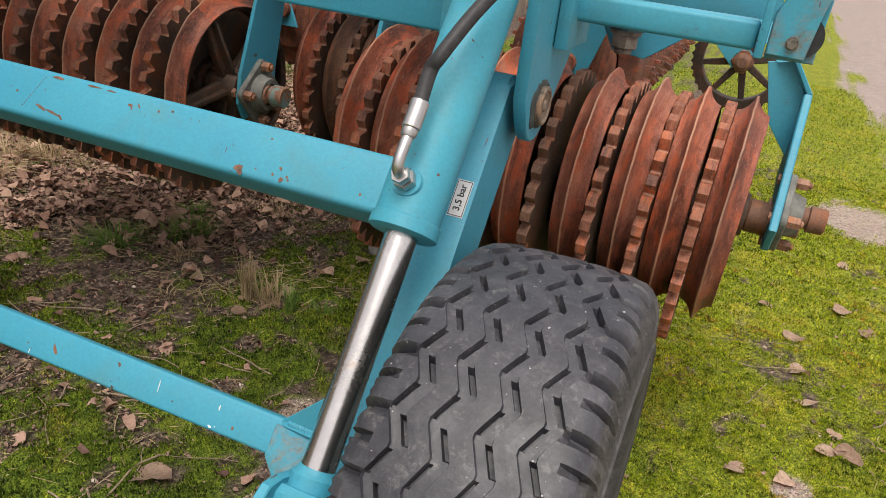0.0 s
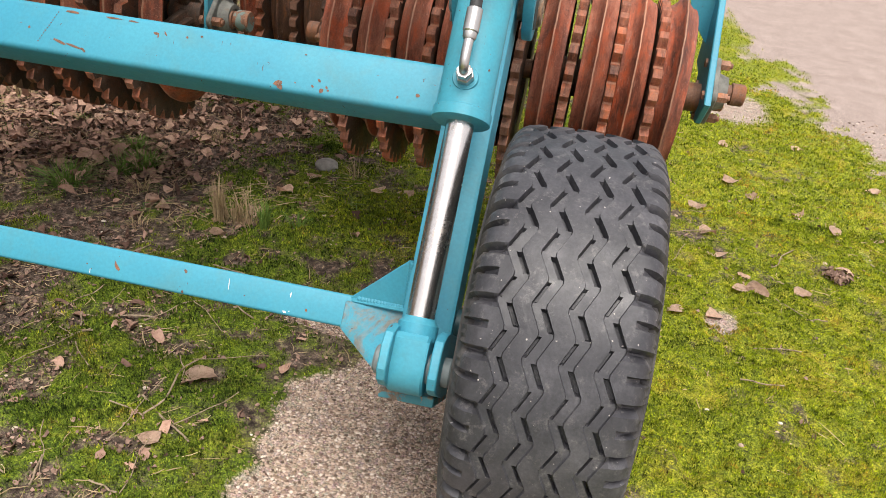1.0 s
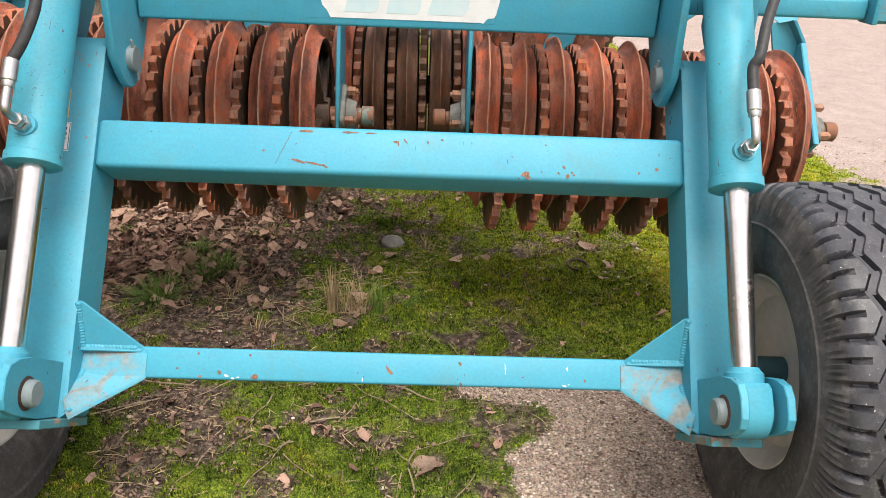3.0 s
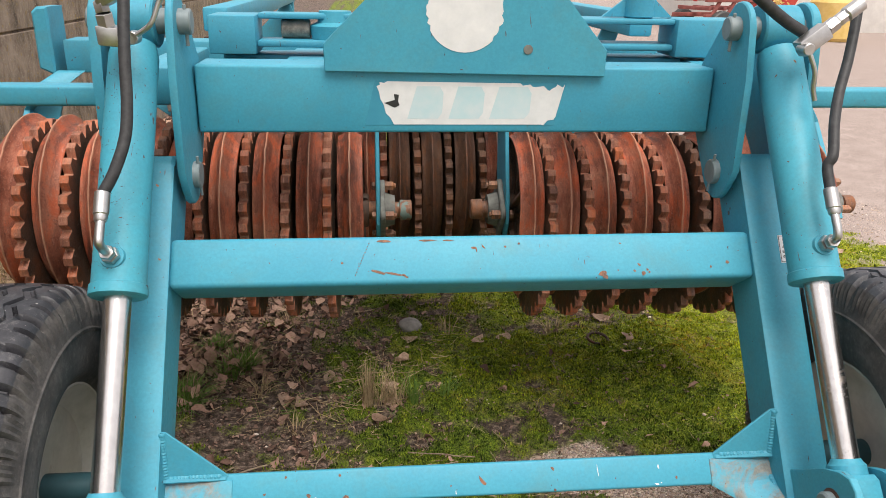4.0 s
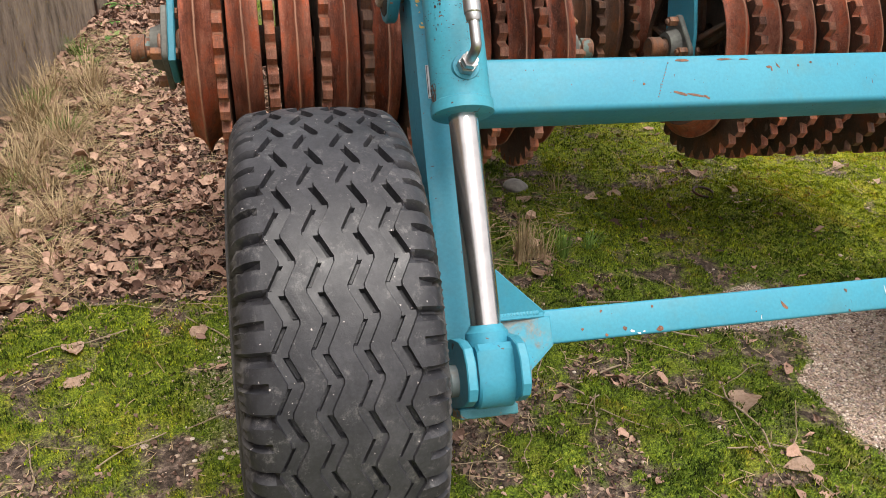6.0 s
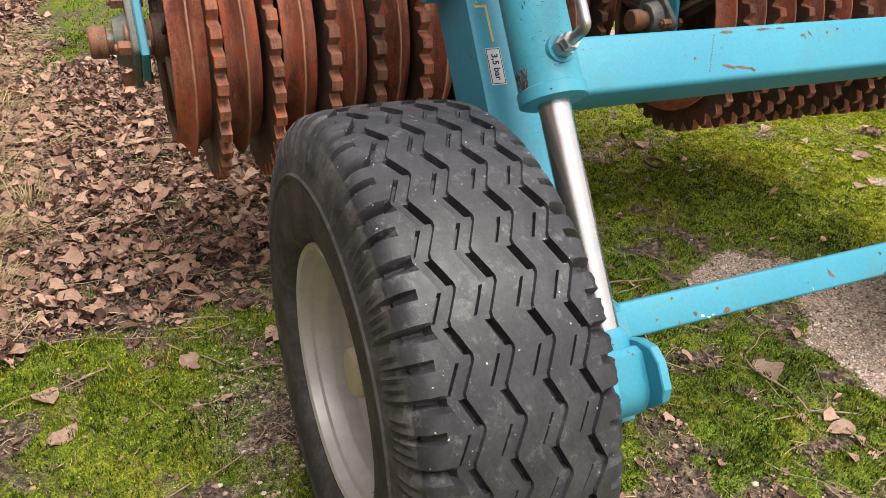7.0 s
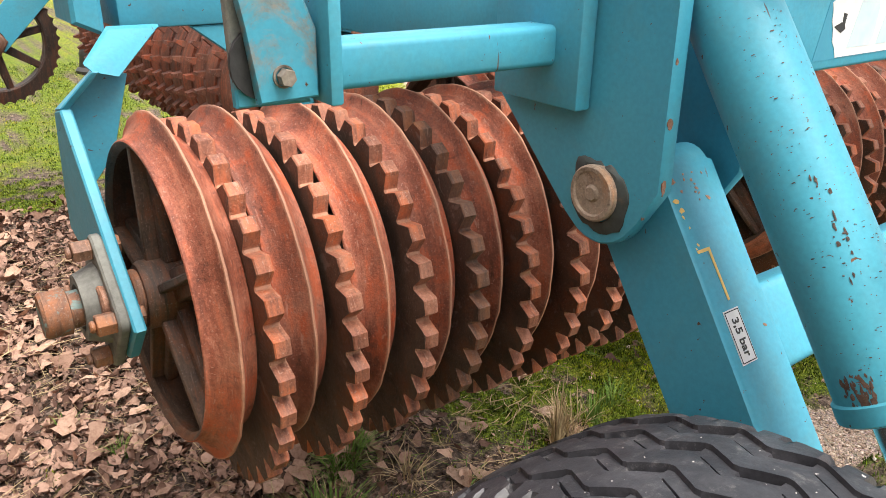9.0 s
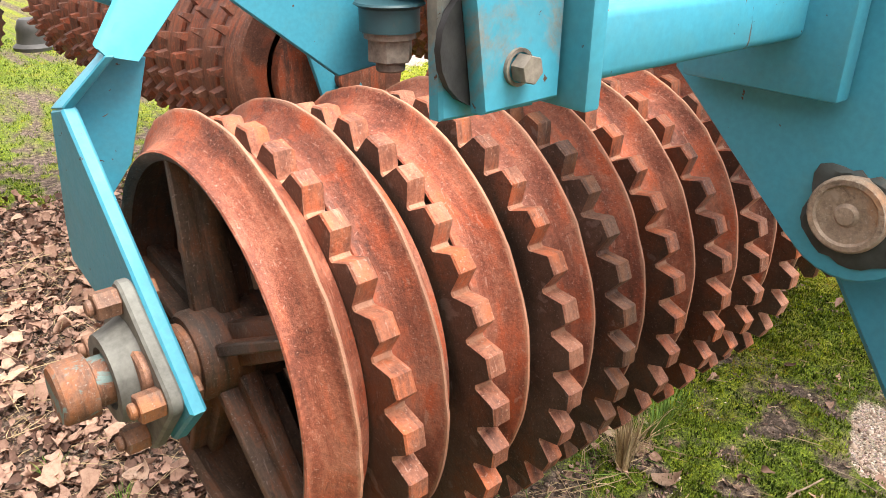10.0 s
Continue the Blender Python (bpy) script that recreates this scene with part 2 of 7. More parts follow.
HUB = steel_material("cream_hub_paint", (0.52, 0.45, 0.34), (0.62, 0.55, 0.42), 0.6, 0.0, 0.4)
GREY_PIN = steel_material("grey_painted_pin", (0.15, 0.19, 0.20), (0.24, 0.28, 0.29), 0.55, 0.1, 0.3)
GREASE = steel_material("dried_grease", (0.018, 0.020, 0.018), (0.07, 0.085, 0.08), 0.7, 0.0, 0.3)
DARK_TEAL = steel_material("dark_teal_steel", (0.02, 0.06, 0.07), (0.03, 0.09, 0.11), 0.5, 0.0, 0.2)


def plain_material(name, c0, c1, scale=20.0, rough=0.7, bumps=0.2):
    m, nt, b = material(name, rough)
    co, _ = shifted(nt, coords(nt))
    nt.links.new(ramp(nt, noise_tex(nt, co, scale, 6, 0.65), [(0.3, c0), (0.72, c1)]), b.inputs["Base Color"])
    if bumps:
        bump(nt, b, noise_tex(nt, co, scale * 5, 5), bumps, 0.002)
    return m


DECAL = plain_material("faded_white_vinyl", (0.60, 0.60, 0.61), (0.74, 0.73, 0.73), 18, 0.5, 0.1)
DECAL_PALE = plain_material("bleached_blue_vinyl", (0.42, 0.60, 0.64), (0.60, 0.64, 0.66), 12, 0.5, 0.1)
DECAL_BLUE = plain_material("blue_vinyl", (0.03, 0.22, 0.33), (0.045, 0.27, 0.38), 18, 0.5, 0.1)
INK = plain_material("black_print", (0.012, 0.012, 0.013), (0.03, 0.03, 0.03), 60, 0.6, 0)
YELLOW_MARK = plain_material("yellow_marking", (0.62, 0.40, 0.10), (0.72, 0.52, 0.18), 60, 0.7, 0)
RED_RUST = plain_material("rust_red_paint", (0.16, 0.045, 0.038), (0.34, 0.10, 0.085), 8, 0.7)
RED_PAINT = plain_material("faded_red_paint", (0.42, 0.03, 0.03), (0.58, 0.07, 0.05), 8, 0.5)
YELLOW_PAINT = plain_material("faded_yellow_plastic", (0.60, 0.40, 0.10), (0.72, 0.52, 0.20), 6, 0.6)
WHITE_WALL = plain_material("white_render", (0.62, 0.60, 0.57), (0.76, 0.74, 0.70), 4, 0.85)
BLACK_PLASTIC = plain_material("black_plastic", (0.03, 0.03, 0.03), (0.06, 0.058, 0.055), 12, 0.55)
WOOD_TWIG = plain_material("dry_twig_bark", (0.17, 0.12, 0.08), (0.46, 0.36, 0.25), 60, 0.9)
STONE = plain_material("field_stone", (0.16, 0.15, 0.14), (0.36, 0.34, 0.31), 30, 0.9)


def leaf_material(name, c0, c1, spec=0.25):
    m, nt, b = material(name, 0.75, 0.0, spec)
    co = coords(nt)
    geo = nt.nodes.new("ShaderNodeNewGeometry")
    info = nt.nodes.new("ShaderNodeObjectInfo")
    which = maths(nt, "FRACT", maths(nt, "ADD", geo.outputs["Random Per Island"], info.outputs["Random"]))
    col = mix(nt, which, c0, c1)
    spots = ramp(nt, noise_tex(nt, co, 90.0, 6, 0.7), [(0.45, (1, 1, 1)), (0.75, (0.45, 0.36, 0.30))])
    col = mix(nt, 0.8, col, spots, "MULTIPLY")
    nt.links.new(col, b.inputs["Base Color"])
    b.inputs["Subsurface Weight"].default_value = 0.0
    bump(nt, b, noise_tex(nt, co, 130.0, 4), 0.4, 0.0015)
    return m


LEAF_TAN = leaf_material("tan_dry_leaf", (0.50, 0.345, 0.255), (0.80, 0.60, 0.47))
LEAF_BROWN = leaf_material("brown_dry_leaf", (0.088, 0.046, 0.035), (0.54, 0.345, 0.262))
LEAF_FADED = leaf_material("faded_brown_leaf", (0.27, 0.158, 0.114), (0.62, 0.415, 0.308))
GRASS = leaf_material("green_grass", (0.10, 0.20, 0.035), (0.20, 0.30, 0.06))
LEAF_CRUMB = leaf_material("crumbled_brown_leaf", (0.085, 0.048, 0.037), (0.44, 0.295, 0.23))
STRAW = leaf_material("dry_grass_straw", (0.29, 0.21, 0.12), (0.58, 0.45, 0.265))
LEAF_GREEN = leaf_material("green_weed_leaf", (0.085, 0.19, 0.04), (0.24, 0.36, 0.11))
LEAF_PALE = leaf_material("bleached_yellow_leaf", (0.46, 0.42, 0.27), (0.70, 0.64, 0.44))
def moss_material(name, tones, lo=0.35, hi=1.55, at=(0.40, 0.47, 0.54, 0.63)):
    m, nt, b = material(name, 0.85, 0.0, 0.2)
    co = coords(nt)
    geo = nt.nodes.new("ShaderNodeNewGeometry")
    patch = mix(nt, 0.6, noise_tex(nt, co, 3.2, 5, 0.65), noise_tex(nt, co, 22.0, 8, 0.78))
    col = ramp(nt, patch, list(zip(at, tones)))
    col = mix(nt, 1.0, col, ramp(nt, geo.outputs["Random Per Island"], [(0.0, (lo, lo * 1.05, lo * 1.05)), (0.5, (0.95, 0.95, 0.95)), (1.0, (hi, hi * 0.95, hi * 0.85))]), "MULTIPLY")
    # cushion-sized mottle, darkening the colour for the shadows between clumps
    col = mix(nt, 1.0, col, ramp(nt, noise_tex(nt, co, 48.0, 5, 0.66), [(0.38, (0.26, 0.27, 0.27)), (0.50, (1.0, 1.0, 1.0)), (0.62, (1.65, 1.58, 1.35))]), "MULTIPLY")
    nt.links.new(col, b.inputs["Base Color"])
    return m


# dark moss holds the machine's shade in its colour, yellow moss the open light
MOSS = moss_material("shaded_moss_shoots", ((0.028, 0.052, 0.010), (0.088, 0.146, 0.014), (0.190, 0.252, 0.024), (0.33, 0.25, 0.05)), 0.22, 1.85)
MOSS_LIT = moss_material("lit_yellow_moss_shoots", ((0.084, 0.125, 0.010), (0.236, 0.312, 0.015), (0.38, 0.44, 0.022), (0.47, 0.30, 0.06)), 0.34, 1.4, (0.39, 0.46, 0.53, 0.595))

# ground: moss, soil, gravel and asphalt by surface attributes
m, nt, b = material("mossy_ground", 0.92, 0.0, 0.25)
co = coords(nt)


def attr(nt, name):
    a = nt.nodes.new("ShaderNodeAttribute")
    a.attribute_name = name
    return a.outputs["Fac"]


n1 = noise_tex(nt, co, 5.0, 8, 0.7)
n2 = noise_tex(nt, co, 38.0, 8, 0.75)
n3 = noise_tex(nt, co, 210.0, 4, 0.7)
soil = ramp(nt, n2, [(0.36, (0.026, 0.019, 0.015)), (0.5, (0.100, 0.073, 0.058)), (0.62, (0.27, 0.20, 0.165))])
n4 = noise_tex(nt, co, 105.0, 6, 0.78)
moss = ramp(nt, mix(nt, 0.6, n2, n4), [(0.37, (0.016, 0.024, 0.006)), (0.46, (0.062, 0.100, 0.010)), (0.54, (0.135, 0.190, 0.016)), (0.64, (0.27, 0.29, 0.035))])
moss = mix(nt, ramp(nt, n1, [(0.5, (0, 0, 0)), (0.72, (0.5, 0.5, 0.5))]), moss, (0.27, 0.24, 0.035))
vor = nt.nodes.new("ShaderNodeTexVoronoi")
vor.inputs["Scale"].default_value = 130.0
nt.links.new(co, vor.inputs["Vector"])
pebble = mix(nt, 0.15, ramp(nt, mix(nt, 0.5, n2, n4), [(0.38, (0.15, 0.115, 0.095)), (0.5, (0.36, 0.285, 0.235)), (0.64, (0.58, 0.49, 0.42))]), vor.outputs["Color"], "SOFT_LIGHT")
pebble = mix(nt, ramp(nt, n3, [(0.35, (0.7, 0.7, 0.7)), (0.5, (0, 0, 0))]), pebble, (0.16, 0.13, 0.11))
asph = ramp(nt, mix(nt, 0.7, n1, mix(nt, 0.6, n2, n3)), [(0.36, (0.195, 0.152, 0.136)), (0.5, (0.300, 0.242, 0.218)), (0.64, (0.43, 0.355, 0.32))])
edge = maths(nt, "MULTIPLY", maths(nt, "SUBTRACT", mix(nt, 0.4, n2, n3), 0.5), 1.5)


def edged(name):
    return ramp(nt, maths(nt, "ADD", attr(nt, name), edge), [(0.30, (0, 0, 0)), (0.66, (1, 1, 1))])


# yellow-green moss, its colour brightened for the light out in the open
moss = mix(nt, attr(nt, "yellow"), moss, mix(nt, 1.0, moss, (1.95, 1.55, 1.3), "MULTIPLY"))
col = mix(nt, edged("moss"), soil, moss)
col = mix(nt, edged("gravel"), col, pebble)
col = mix(nt, edged("asphalt"), col, asph)
n5 = noise_tex(nt, co, 380.0, 3, 0.7)
col = mix(nt, 1.0, col, ramp(nt, mix(nt, 0.5, n3, n5), [(0.36, (0.45, 0.43, 0.42)), (0.5, (1.0, 1.0, 1.0)), (0.64, (1.7, 1.66, 1.6))]), "MULTIPLY")
nt.links.new(col, b.inputs["Base Color"])
rough_h = mix(nt, 0.35, mix(nt, 0.5, n2, mix(nt, 0.4, n4, n3)), vor.outputs["Distance"])
bump(nt, b, maths(nt, "MULTIPLY", rough_h, maths(nt, "SUBTRACT", 1.0, maths(nt, "MULTIPLY", attr(nt, "asphalt"), 0.8))), 0.9, 0.012)
GROUND = m

m, nt, b = material("weathered_concrete", 0.9, 0.0, 0.2)
co = coords(nt)
map1 = nt.nodes.new("ShaderNodeMapping")
map1.inputs["Scale"].default_value = (1.0, 1.0, 0.55)
nt.links.new(co, map1.inputs[0])
w1 = noise_tex(nt, map1.outputs[0], 9.0, 8, 0.72)
w2 = noise_tex(nt, co, 105.0, 6, 0.75)
col = ramp(nt, w1, [(0.34, (0.080, 0.060, 0.047)), (0.46, (0.215, 0.166, 0.130)), (0.66, (0.37, 0.295, 0.235))])
lichen = ramp(nt, w2, [(0.565, (0, 0, 0)), (0.62, (0.85, 0.85, 0.85))])
col = mix(nt, lichen, col, (0.44, 0.42, 0.36))
yel = ramp(nt, noise_tex(nt, co, 34.0, 5, 0.7), [(0.575, (0, 0, 0)), (0.66, (0.8, 0.8, 0.8))])
col = mix(nt, yel, col, (0.34, 0.22, 0.05))
nt.links.new(col, b.inputs["Base Color"])
bump(nt, b, mix(nt, 0.5, w1, w2), 0.7, 0.012)
CONCRETE = m

# ---------------------------------------------------------------- mesh helpers


def finish(bm, name, mat, smooth=32.0):
    bmesh.ops.remove_doubles(bm, verts=bm.verts, dist=1e-5)
    bmesh.ops.recalc_face_normals(bm, faces=bm.faces)
    me = bpy.data.meshes.new(name)
    bm.to_mesh(me)
    bm.free()
    me.materials.append(mat)
    for p in me.polygons:
        p.use_smooth = True
    me.set_sharp_from_angle(angle=radians(smooth))
    return me


def fuse(bm):
    """Ties the overlapping pieces of one casting together into one connected mesh."""
    left, groups = set(bm.verts), []
    while left:
        todo, seen = [left.pop()], []
        while todo:
            v = todo.pop()
            seen.append(v)
            for e in v.link_edges:
                o = e.other_vert(v)
                if o in left:
                    left.remove(o)
                    todo.append(o)
        groups.append(seen)
    groups.sort(key=len, reverse=True)
    joined = list(groups[0])
    rest = groups[1:]
    while rest:
        tree = kdtree.KDTree(len(joined))
        for i, v in enumerate(joined):
            tree.insert(v.co, i)
        tree.balance()
        best = []
        for g in rest:
            v = min(g, key=lambda q: tree.find(q.co)[2])
            best.append((tree.find(v.co)[2], v, joined[tree.find(v.co)[1]], g))
        near = min(b_[0] for b_ in best)
        kept = []
        for d, v, m_, g in best:
            if d < near + 0.02:
                bm.faces.new((m_, v, v.link_edges[0].other_vert(v)))
                joined += g
            else:
                kept.append(g)
        rest = kept


def part(name, bm, mat, parent=None, label="", place=None):
    ob = new(name, finish(bm, name, mat))
    if parent is not None:
        ob.parent = parent
    if place is not None:
        ob.matrix_basis = place
    if label:
        ob["label"] = label
    return ob


def shared(name, me, parent, place, label=""):
    ob = new(name, me)
    ob.parent, ob.matrix_basis = parent, place
    if label:
        ob["label"] = label
    return ob


def hull_box(bm, corners, bevel=0.004, seg=2):
    """A box from its eight corners (bottom ring of four, then top ring of four)."""
    vs = [bm.verts.new(c) for c in corners]
    fs = [(0, 3, 2, 1), (4, 5, 6, 7), (0, 1, 5, 4), (1, 2, 6, 5), (2, 3, 7, 6), (3, 0, 4, 7)]
    faces = [bm.faces.new([vs[i] for i in f]) for f in fs]
    if bevel:
        es = {e for f in faces for e in f.edges}
        bmesh.ops.bevel(bm, geom=list(es), offset=bevel, segments=seg, profile=0.5, affect="EDGES")


def box(bm, lo, hi, bevel=0.004, seg=2):
    (a, b_, c), (d, e, f) = lo, hi
    hull_box(bm, [(a, b_, c), (d, b_, c), (d, e, c), (a, e, c), (a, b_, f), (d, b_, f), (d, e, f), (a, e, f)], bevel, seg)


def plate(bm, outline, x0, x1, bevel=0.002):
    """A flat plate: an outline of (y, z) points between two x planes."""
    slab(bm, [Vector((x0, y, z)) for y, z in outline], Vector((x1 - x0, 0, 0)), bevel)


def slab(bm, points, shift, bevel=0.002):
    a = [bm.verts.new(p) for p in points]
    c = [bm.verts.new(Vector(p) + Vector(shift)) for p in points]
    fs = [bm.faces.new(a), bm.faces.new(c[::-1])]
    k = len(a)
    for i in range(k):
        j = (i + 1) % k
        fs.append(bm.faces.new((a[i], c[i], c[j], a[j])))
    if bevel:
        es = list(set(fs[0].edges) | set(fs[1].edges))
        bmesh.ops.bevel(bm, geom=es, offset=bevel, segments=1, affect="EDGES")


def turned(bm, p0, p1, profile, segs=32):
    """A solid of revolution about the line p0-p1; profile: (distance along in metres, radius)."""
    p0, p1 = Vector(p0), Vector(p1)
    ax = (p1 - p0).normalized()
    u = ax.orthogonal().normalized()
    v = ax.cross(u)
    rings = []
    for s, r in profile:
        c = p0 + ax * s
        if r < 1e-6:
            rings.append([bm.verts.new(c)])
        else:
            rings.append([bm.verts.new(c + (u * math.cos(2 * math.pi * i / segs) + v * math.sin(2 * math.pi * i / segs)) * r) for i in range(segs)])
    for a, c in zip(rings, rings[1:]):
        for i in range(segs):
            j = (i + 1) % segs
            if len(a) == 1 and len(c) == 1:
                continue
            if len(a) == 1:
                bm.faces.new((a[0], c[i], c[j]))
            elif len(c) == 1:
                bm.faces.new((a[i], a[j], c[0]))
            else:
                bm.faces.new((a[i], a[j], c[j], c[i]))


def rod(bm, p0, p1, r, chamfer=0.002, segs=24):
    length = (Vector(p1) - Vector(p0)).length
    turned(bm, p0, p1, [(0, 0), (0, r - chamfer), (chamfer, r), (length - chamfer, r), (length, r - chamfer), (length, 0)], segs)


def hexagon(bm, p0, p1, r):
    length = (Vector(p1) - Vector(p0)).length
    turned(bm, p0, p1, [(0, 0), (0, r * 0.93), (0.0015, r), (length - 0.0015, r), (length, r * 0.93), (length, 0)], 6)


def pipe(bm, points, r, segs=12, steps=8):
    """A round hose through points, smoothed."""
    pts = [Vector(p) for p in points]
    path = []
    ext = [pts[0] * 2 - pts[1]] + pts + [pts[-1] * 2 - pts[-2]]
    for i in range(1, len(ext) - 2):
        a, b_, c, d = ext[i - 1:i + 3]
        for k in range(steps):
            t = k / steps
            path.append(0.5 * ((2 * b_) + (c - a) * t + (2 * a - 5 * b_ + 4 * c - d) * t * t + (3 * b_ - a - 3 * c + d) * t ** 3))
    path.append(pts[-1])
    up = Vector((1, 0, 0.01))
    prev = None
    for i, p in enumerate(path):
        tan = (path[min(i + 1, len(path) - 1)] - path[max(i - 1, 0)]).normalized()
        u = (up - tan * up.dot(tan)).normalized()
        v = tan.cross(u)
        ring = [bm.verts.new(p + (u * math.cos(2 * math.pi * k / segs) + v * math.sin(2 * math.pi * k / segs)) * r) for k in range(segs)]
        if prev:
            for k in range(segs):
                j = (k + 1) % segs
                bm.faces.new((prev[k], prev[j], ring[j], ring[k]))
        else:
            bm.faces.new(ring[::-1])
        prev = ring
    bm.faces.new(prev)


# ---------------------------------------------------------------- ground
def fnoise(x, y, s, seed=0.0):
    return noise.fractal(Vector((x * s + seed, y * s - seed * 0.7, seed)), 0.9, 2.1, 4)


def smooth01(a, b_, x):
    t = min(1.0, max(0.0, (x - a) / (b_ - a)))
    return t * t * (3 - 2 * t)


def gravel_at(x, y):
    """The bare gravel patch behind the right wheel arm, and a few thin spots."""
    w = 0.035 * fnoise(x, y, 5.0, 3.1) + 0.030 * fnoise(x, y, 16.0, 6.1)
    left = float(np.interp(y, (-0.05, 0.20, 0.25, 0.36, 0.42, 0.46, 0.55, 0.62, 0.67), (0.355, 0.335, 0.43, 0.49, 0.47, 0.25, 0.21, 0.29, 0.45)))
    top = float(np.interp(x, (0.2, 0.5, 0.62, 0.9), (0.66, 0.67, 0.57, 0.50)))
    d = max(left - x, x - 1.0, y - top, -1.3 - y)
    main = 1 - smooth01(-0.03, 0.05, d + w)
    d2 = math.hypot((x + 1.13) / 0.14, (y - 0.40) / 0.28) - 1
    d3 = math.hypot((x - 1.5) / 0.05, (y - 0.9) / 0.07) - 1
    d5 = math.hypot((x - 1.84) / 0.24, (y - 3.45) / 0.36) - 1
    spots = max(0.36 * (1 - smooth01(-0.5, 0.5, d2 + 8 * w)), 1 - smooth01(-0.4, 0.4, d3 + 3 * w), 0.8 * (1 - smooth01(-0.5, 0.5, d5 + 7 * w)))
    return max(main, spots)


def asphalt_at(x, y):
    return smooth01(-0.30, 0.30, x - (2.45 - 0.06 * max(0.0, min(y, 6.0) - 2.5)) + 0.35 * fnoise(x, y, 1.6, 7.7) + 0.22 * fnoise(x, y, 7.0, 1.7))


def litter_at(x, y):
    """How thick the fallen leaves lie: along the concrete wall and under the left rollers."""
    w = 0.35 * fnoise(x, y, 1.7, 5.5)
    band = 1 - smooth01(-0.25, 0.3, x - (-0.95 + 0.18 * (y - 0.5)) + w)
    near = smooth01(0.84, 1.10, y + 0.25 * (-x - 1.2) + 0.6 * w)
    far = 1 - smooth01(5.6, 6.6, y + w)
    under = 1 - smooth01(-0.4, 0.5, math.hypot((x + 1.0) / 0.60, (y - 1.65) / 0.60) - 1 + 1.2 * w)
    strip = 1 - smooth01(-1.75, -1.45, x + w * 0.4)
    far = max(1 - smooth01(3.3, 3.75, y + w), (1 - smooth01(-1.7, -1.4, x + 0.5 * w)) * far)
    return max(band * near * far, 0.9 * under, 0.8 * strip * smooth01(1.0, 1.6, y))


def moss_at(x, y):
    bare = 0.26 * math.exp(-((x + 0.70) / 0.50) ** 2 - ((y - 0.95) / 0.55) ** 2)
    side = 0.25 * smooth01(0.6, 2.2, x) + 0.55 * math.exp(-((x + 1.08) / 0.22) ** 2 - ((y - 0.62) / 0.20) ** 2)
    side -= 0.14 * smooth01(3.2, 4.2, y) * (1 - smooth01(0.8, 1.6, x))
    base = 0.72 + 0.42 * fnoise(x, y, 2.2, 1.3) + 0.50 * fnoise(x, y, 11.0, 2.9) + side - bare - 0.75 * litter_at(x, y)
    return min(1.0, max(0.0, base))


def lit_moss_at(x, y):
    """Where the taller yellow-green moss grows, its colour brightened for the open light."""
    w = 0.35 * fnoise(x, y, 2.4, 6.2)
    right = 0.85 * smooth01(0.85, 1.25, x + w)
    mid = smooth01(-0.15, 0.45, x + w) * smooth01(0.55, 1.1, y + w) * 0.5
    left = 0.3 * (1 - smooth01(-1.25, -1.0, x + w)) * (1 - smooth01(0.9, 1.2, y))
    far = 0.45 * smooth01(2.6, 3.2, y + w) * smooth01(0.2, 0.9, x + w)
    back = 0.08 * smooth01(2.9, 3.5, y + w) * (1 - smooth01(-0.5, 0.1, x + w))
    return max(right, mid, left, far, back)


def axis(lo, fine_lo, fine_hi, hi, step):
    mid = list(np.arange(fine_lo, fine_hi + 1e-6, step))
    out, s, v = [], step, fine_hi
    while v < hi:
        s *= 1.16
        v = min(hi, v + s)
        out.append(v)
    back, s, v = [], step, fine_lo
    while v > lo:
        s *= 1.16
        v = max(lo, v - s)
        back.append(v)
    return back[::-1] + mid + out


GX = axis(-120.0, -2.2, 2.7, 120.0, 0.018)
GY = axis(-60.0, -0.8, 4.0, 220.0, 0.018)


def ground_height(x, y):
    if x < -12 or x > 12 or y > 22 or y < -8:
        return 0.0
    h = 0.010 * fnoise(x, y, 1.1, 0.4) + 0.004 * fnoise(x, y, 9.0, 4.4)
    return h * (1 - 0.8 * asphalt_at(x, y))


LATTICE = np.random.RandomState(40).uniform(0, 1, (64, 64))


def soft_noise(x, y, s):
    """Smooth random field between 0 and 1, cells of 1/s metres, two octaves."""
    out = 0.0
    for q, w_ in ((s, 0.65), (s * 2.3, 0.35)):
        u, v = x * q + 31.7, y * q + 17.3
        i, j = np.floor(u).astype(int), np.floor(v).astype(int)
        fu, fv = u - i, v - j
        fu, fv = fu * fu * (3 - 2 * fu), fv * fv * (3 - 2 * fv)
        at = lambda a_, b_: LATTICE[a_ % 64, b_ % 64]
        out = out + w_ * (at(i, j) * (1 - fu) * (1 - fv) + at(i + 1, j) * fu * (1 - fv) + at(i, j + 1) * (1 - fu) * fv + at(i + 1, j + 1) * fu * fv)
    return out


def debris_at(x, y):
    """Brown crumbly patches in the moss, thicker behind the machine and under the beam."""
    more = (0.08 + 0.07 * np.clip((0.55 - y) * 4, 0, 1)) * np.clip(1.0 - np.abs(x + 0.60) / 0.8, 0, 1) - 0.15 * np.clip((x - 0.0) / 0.3, 0, 1) - 0.06 * np.clip((-0.9 - x) / 0.3, 0, 1)
    return np.clip((soft_noise(x, y, 11.0) + more - 0.58) * 7.0, 0, 1)


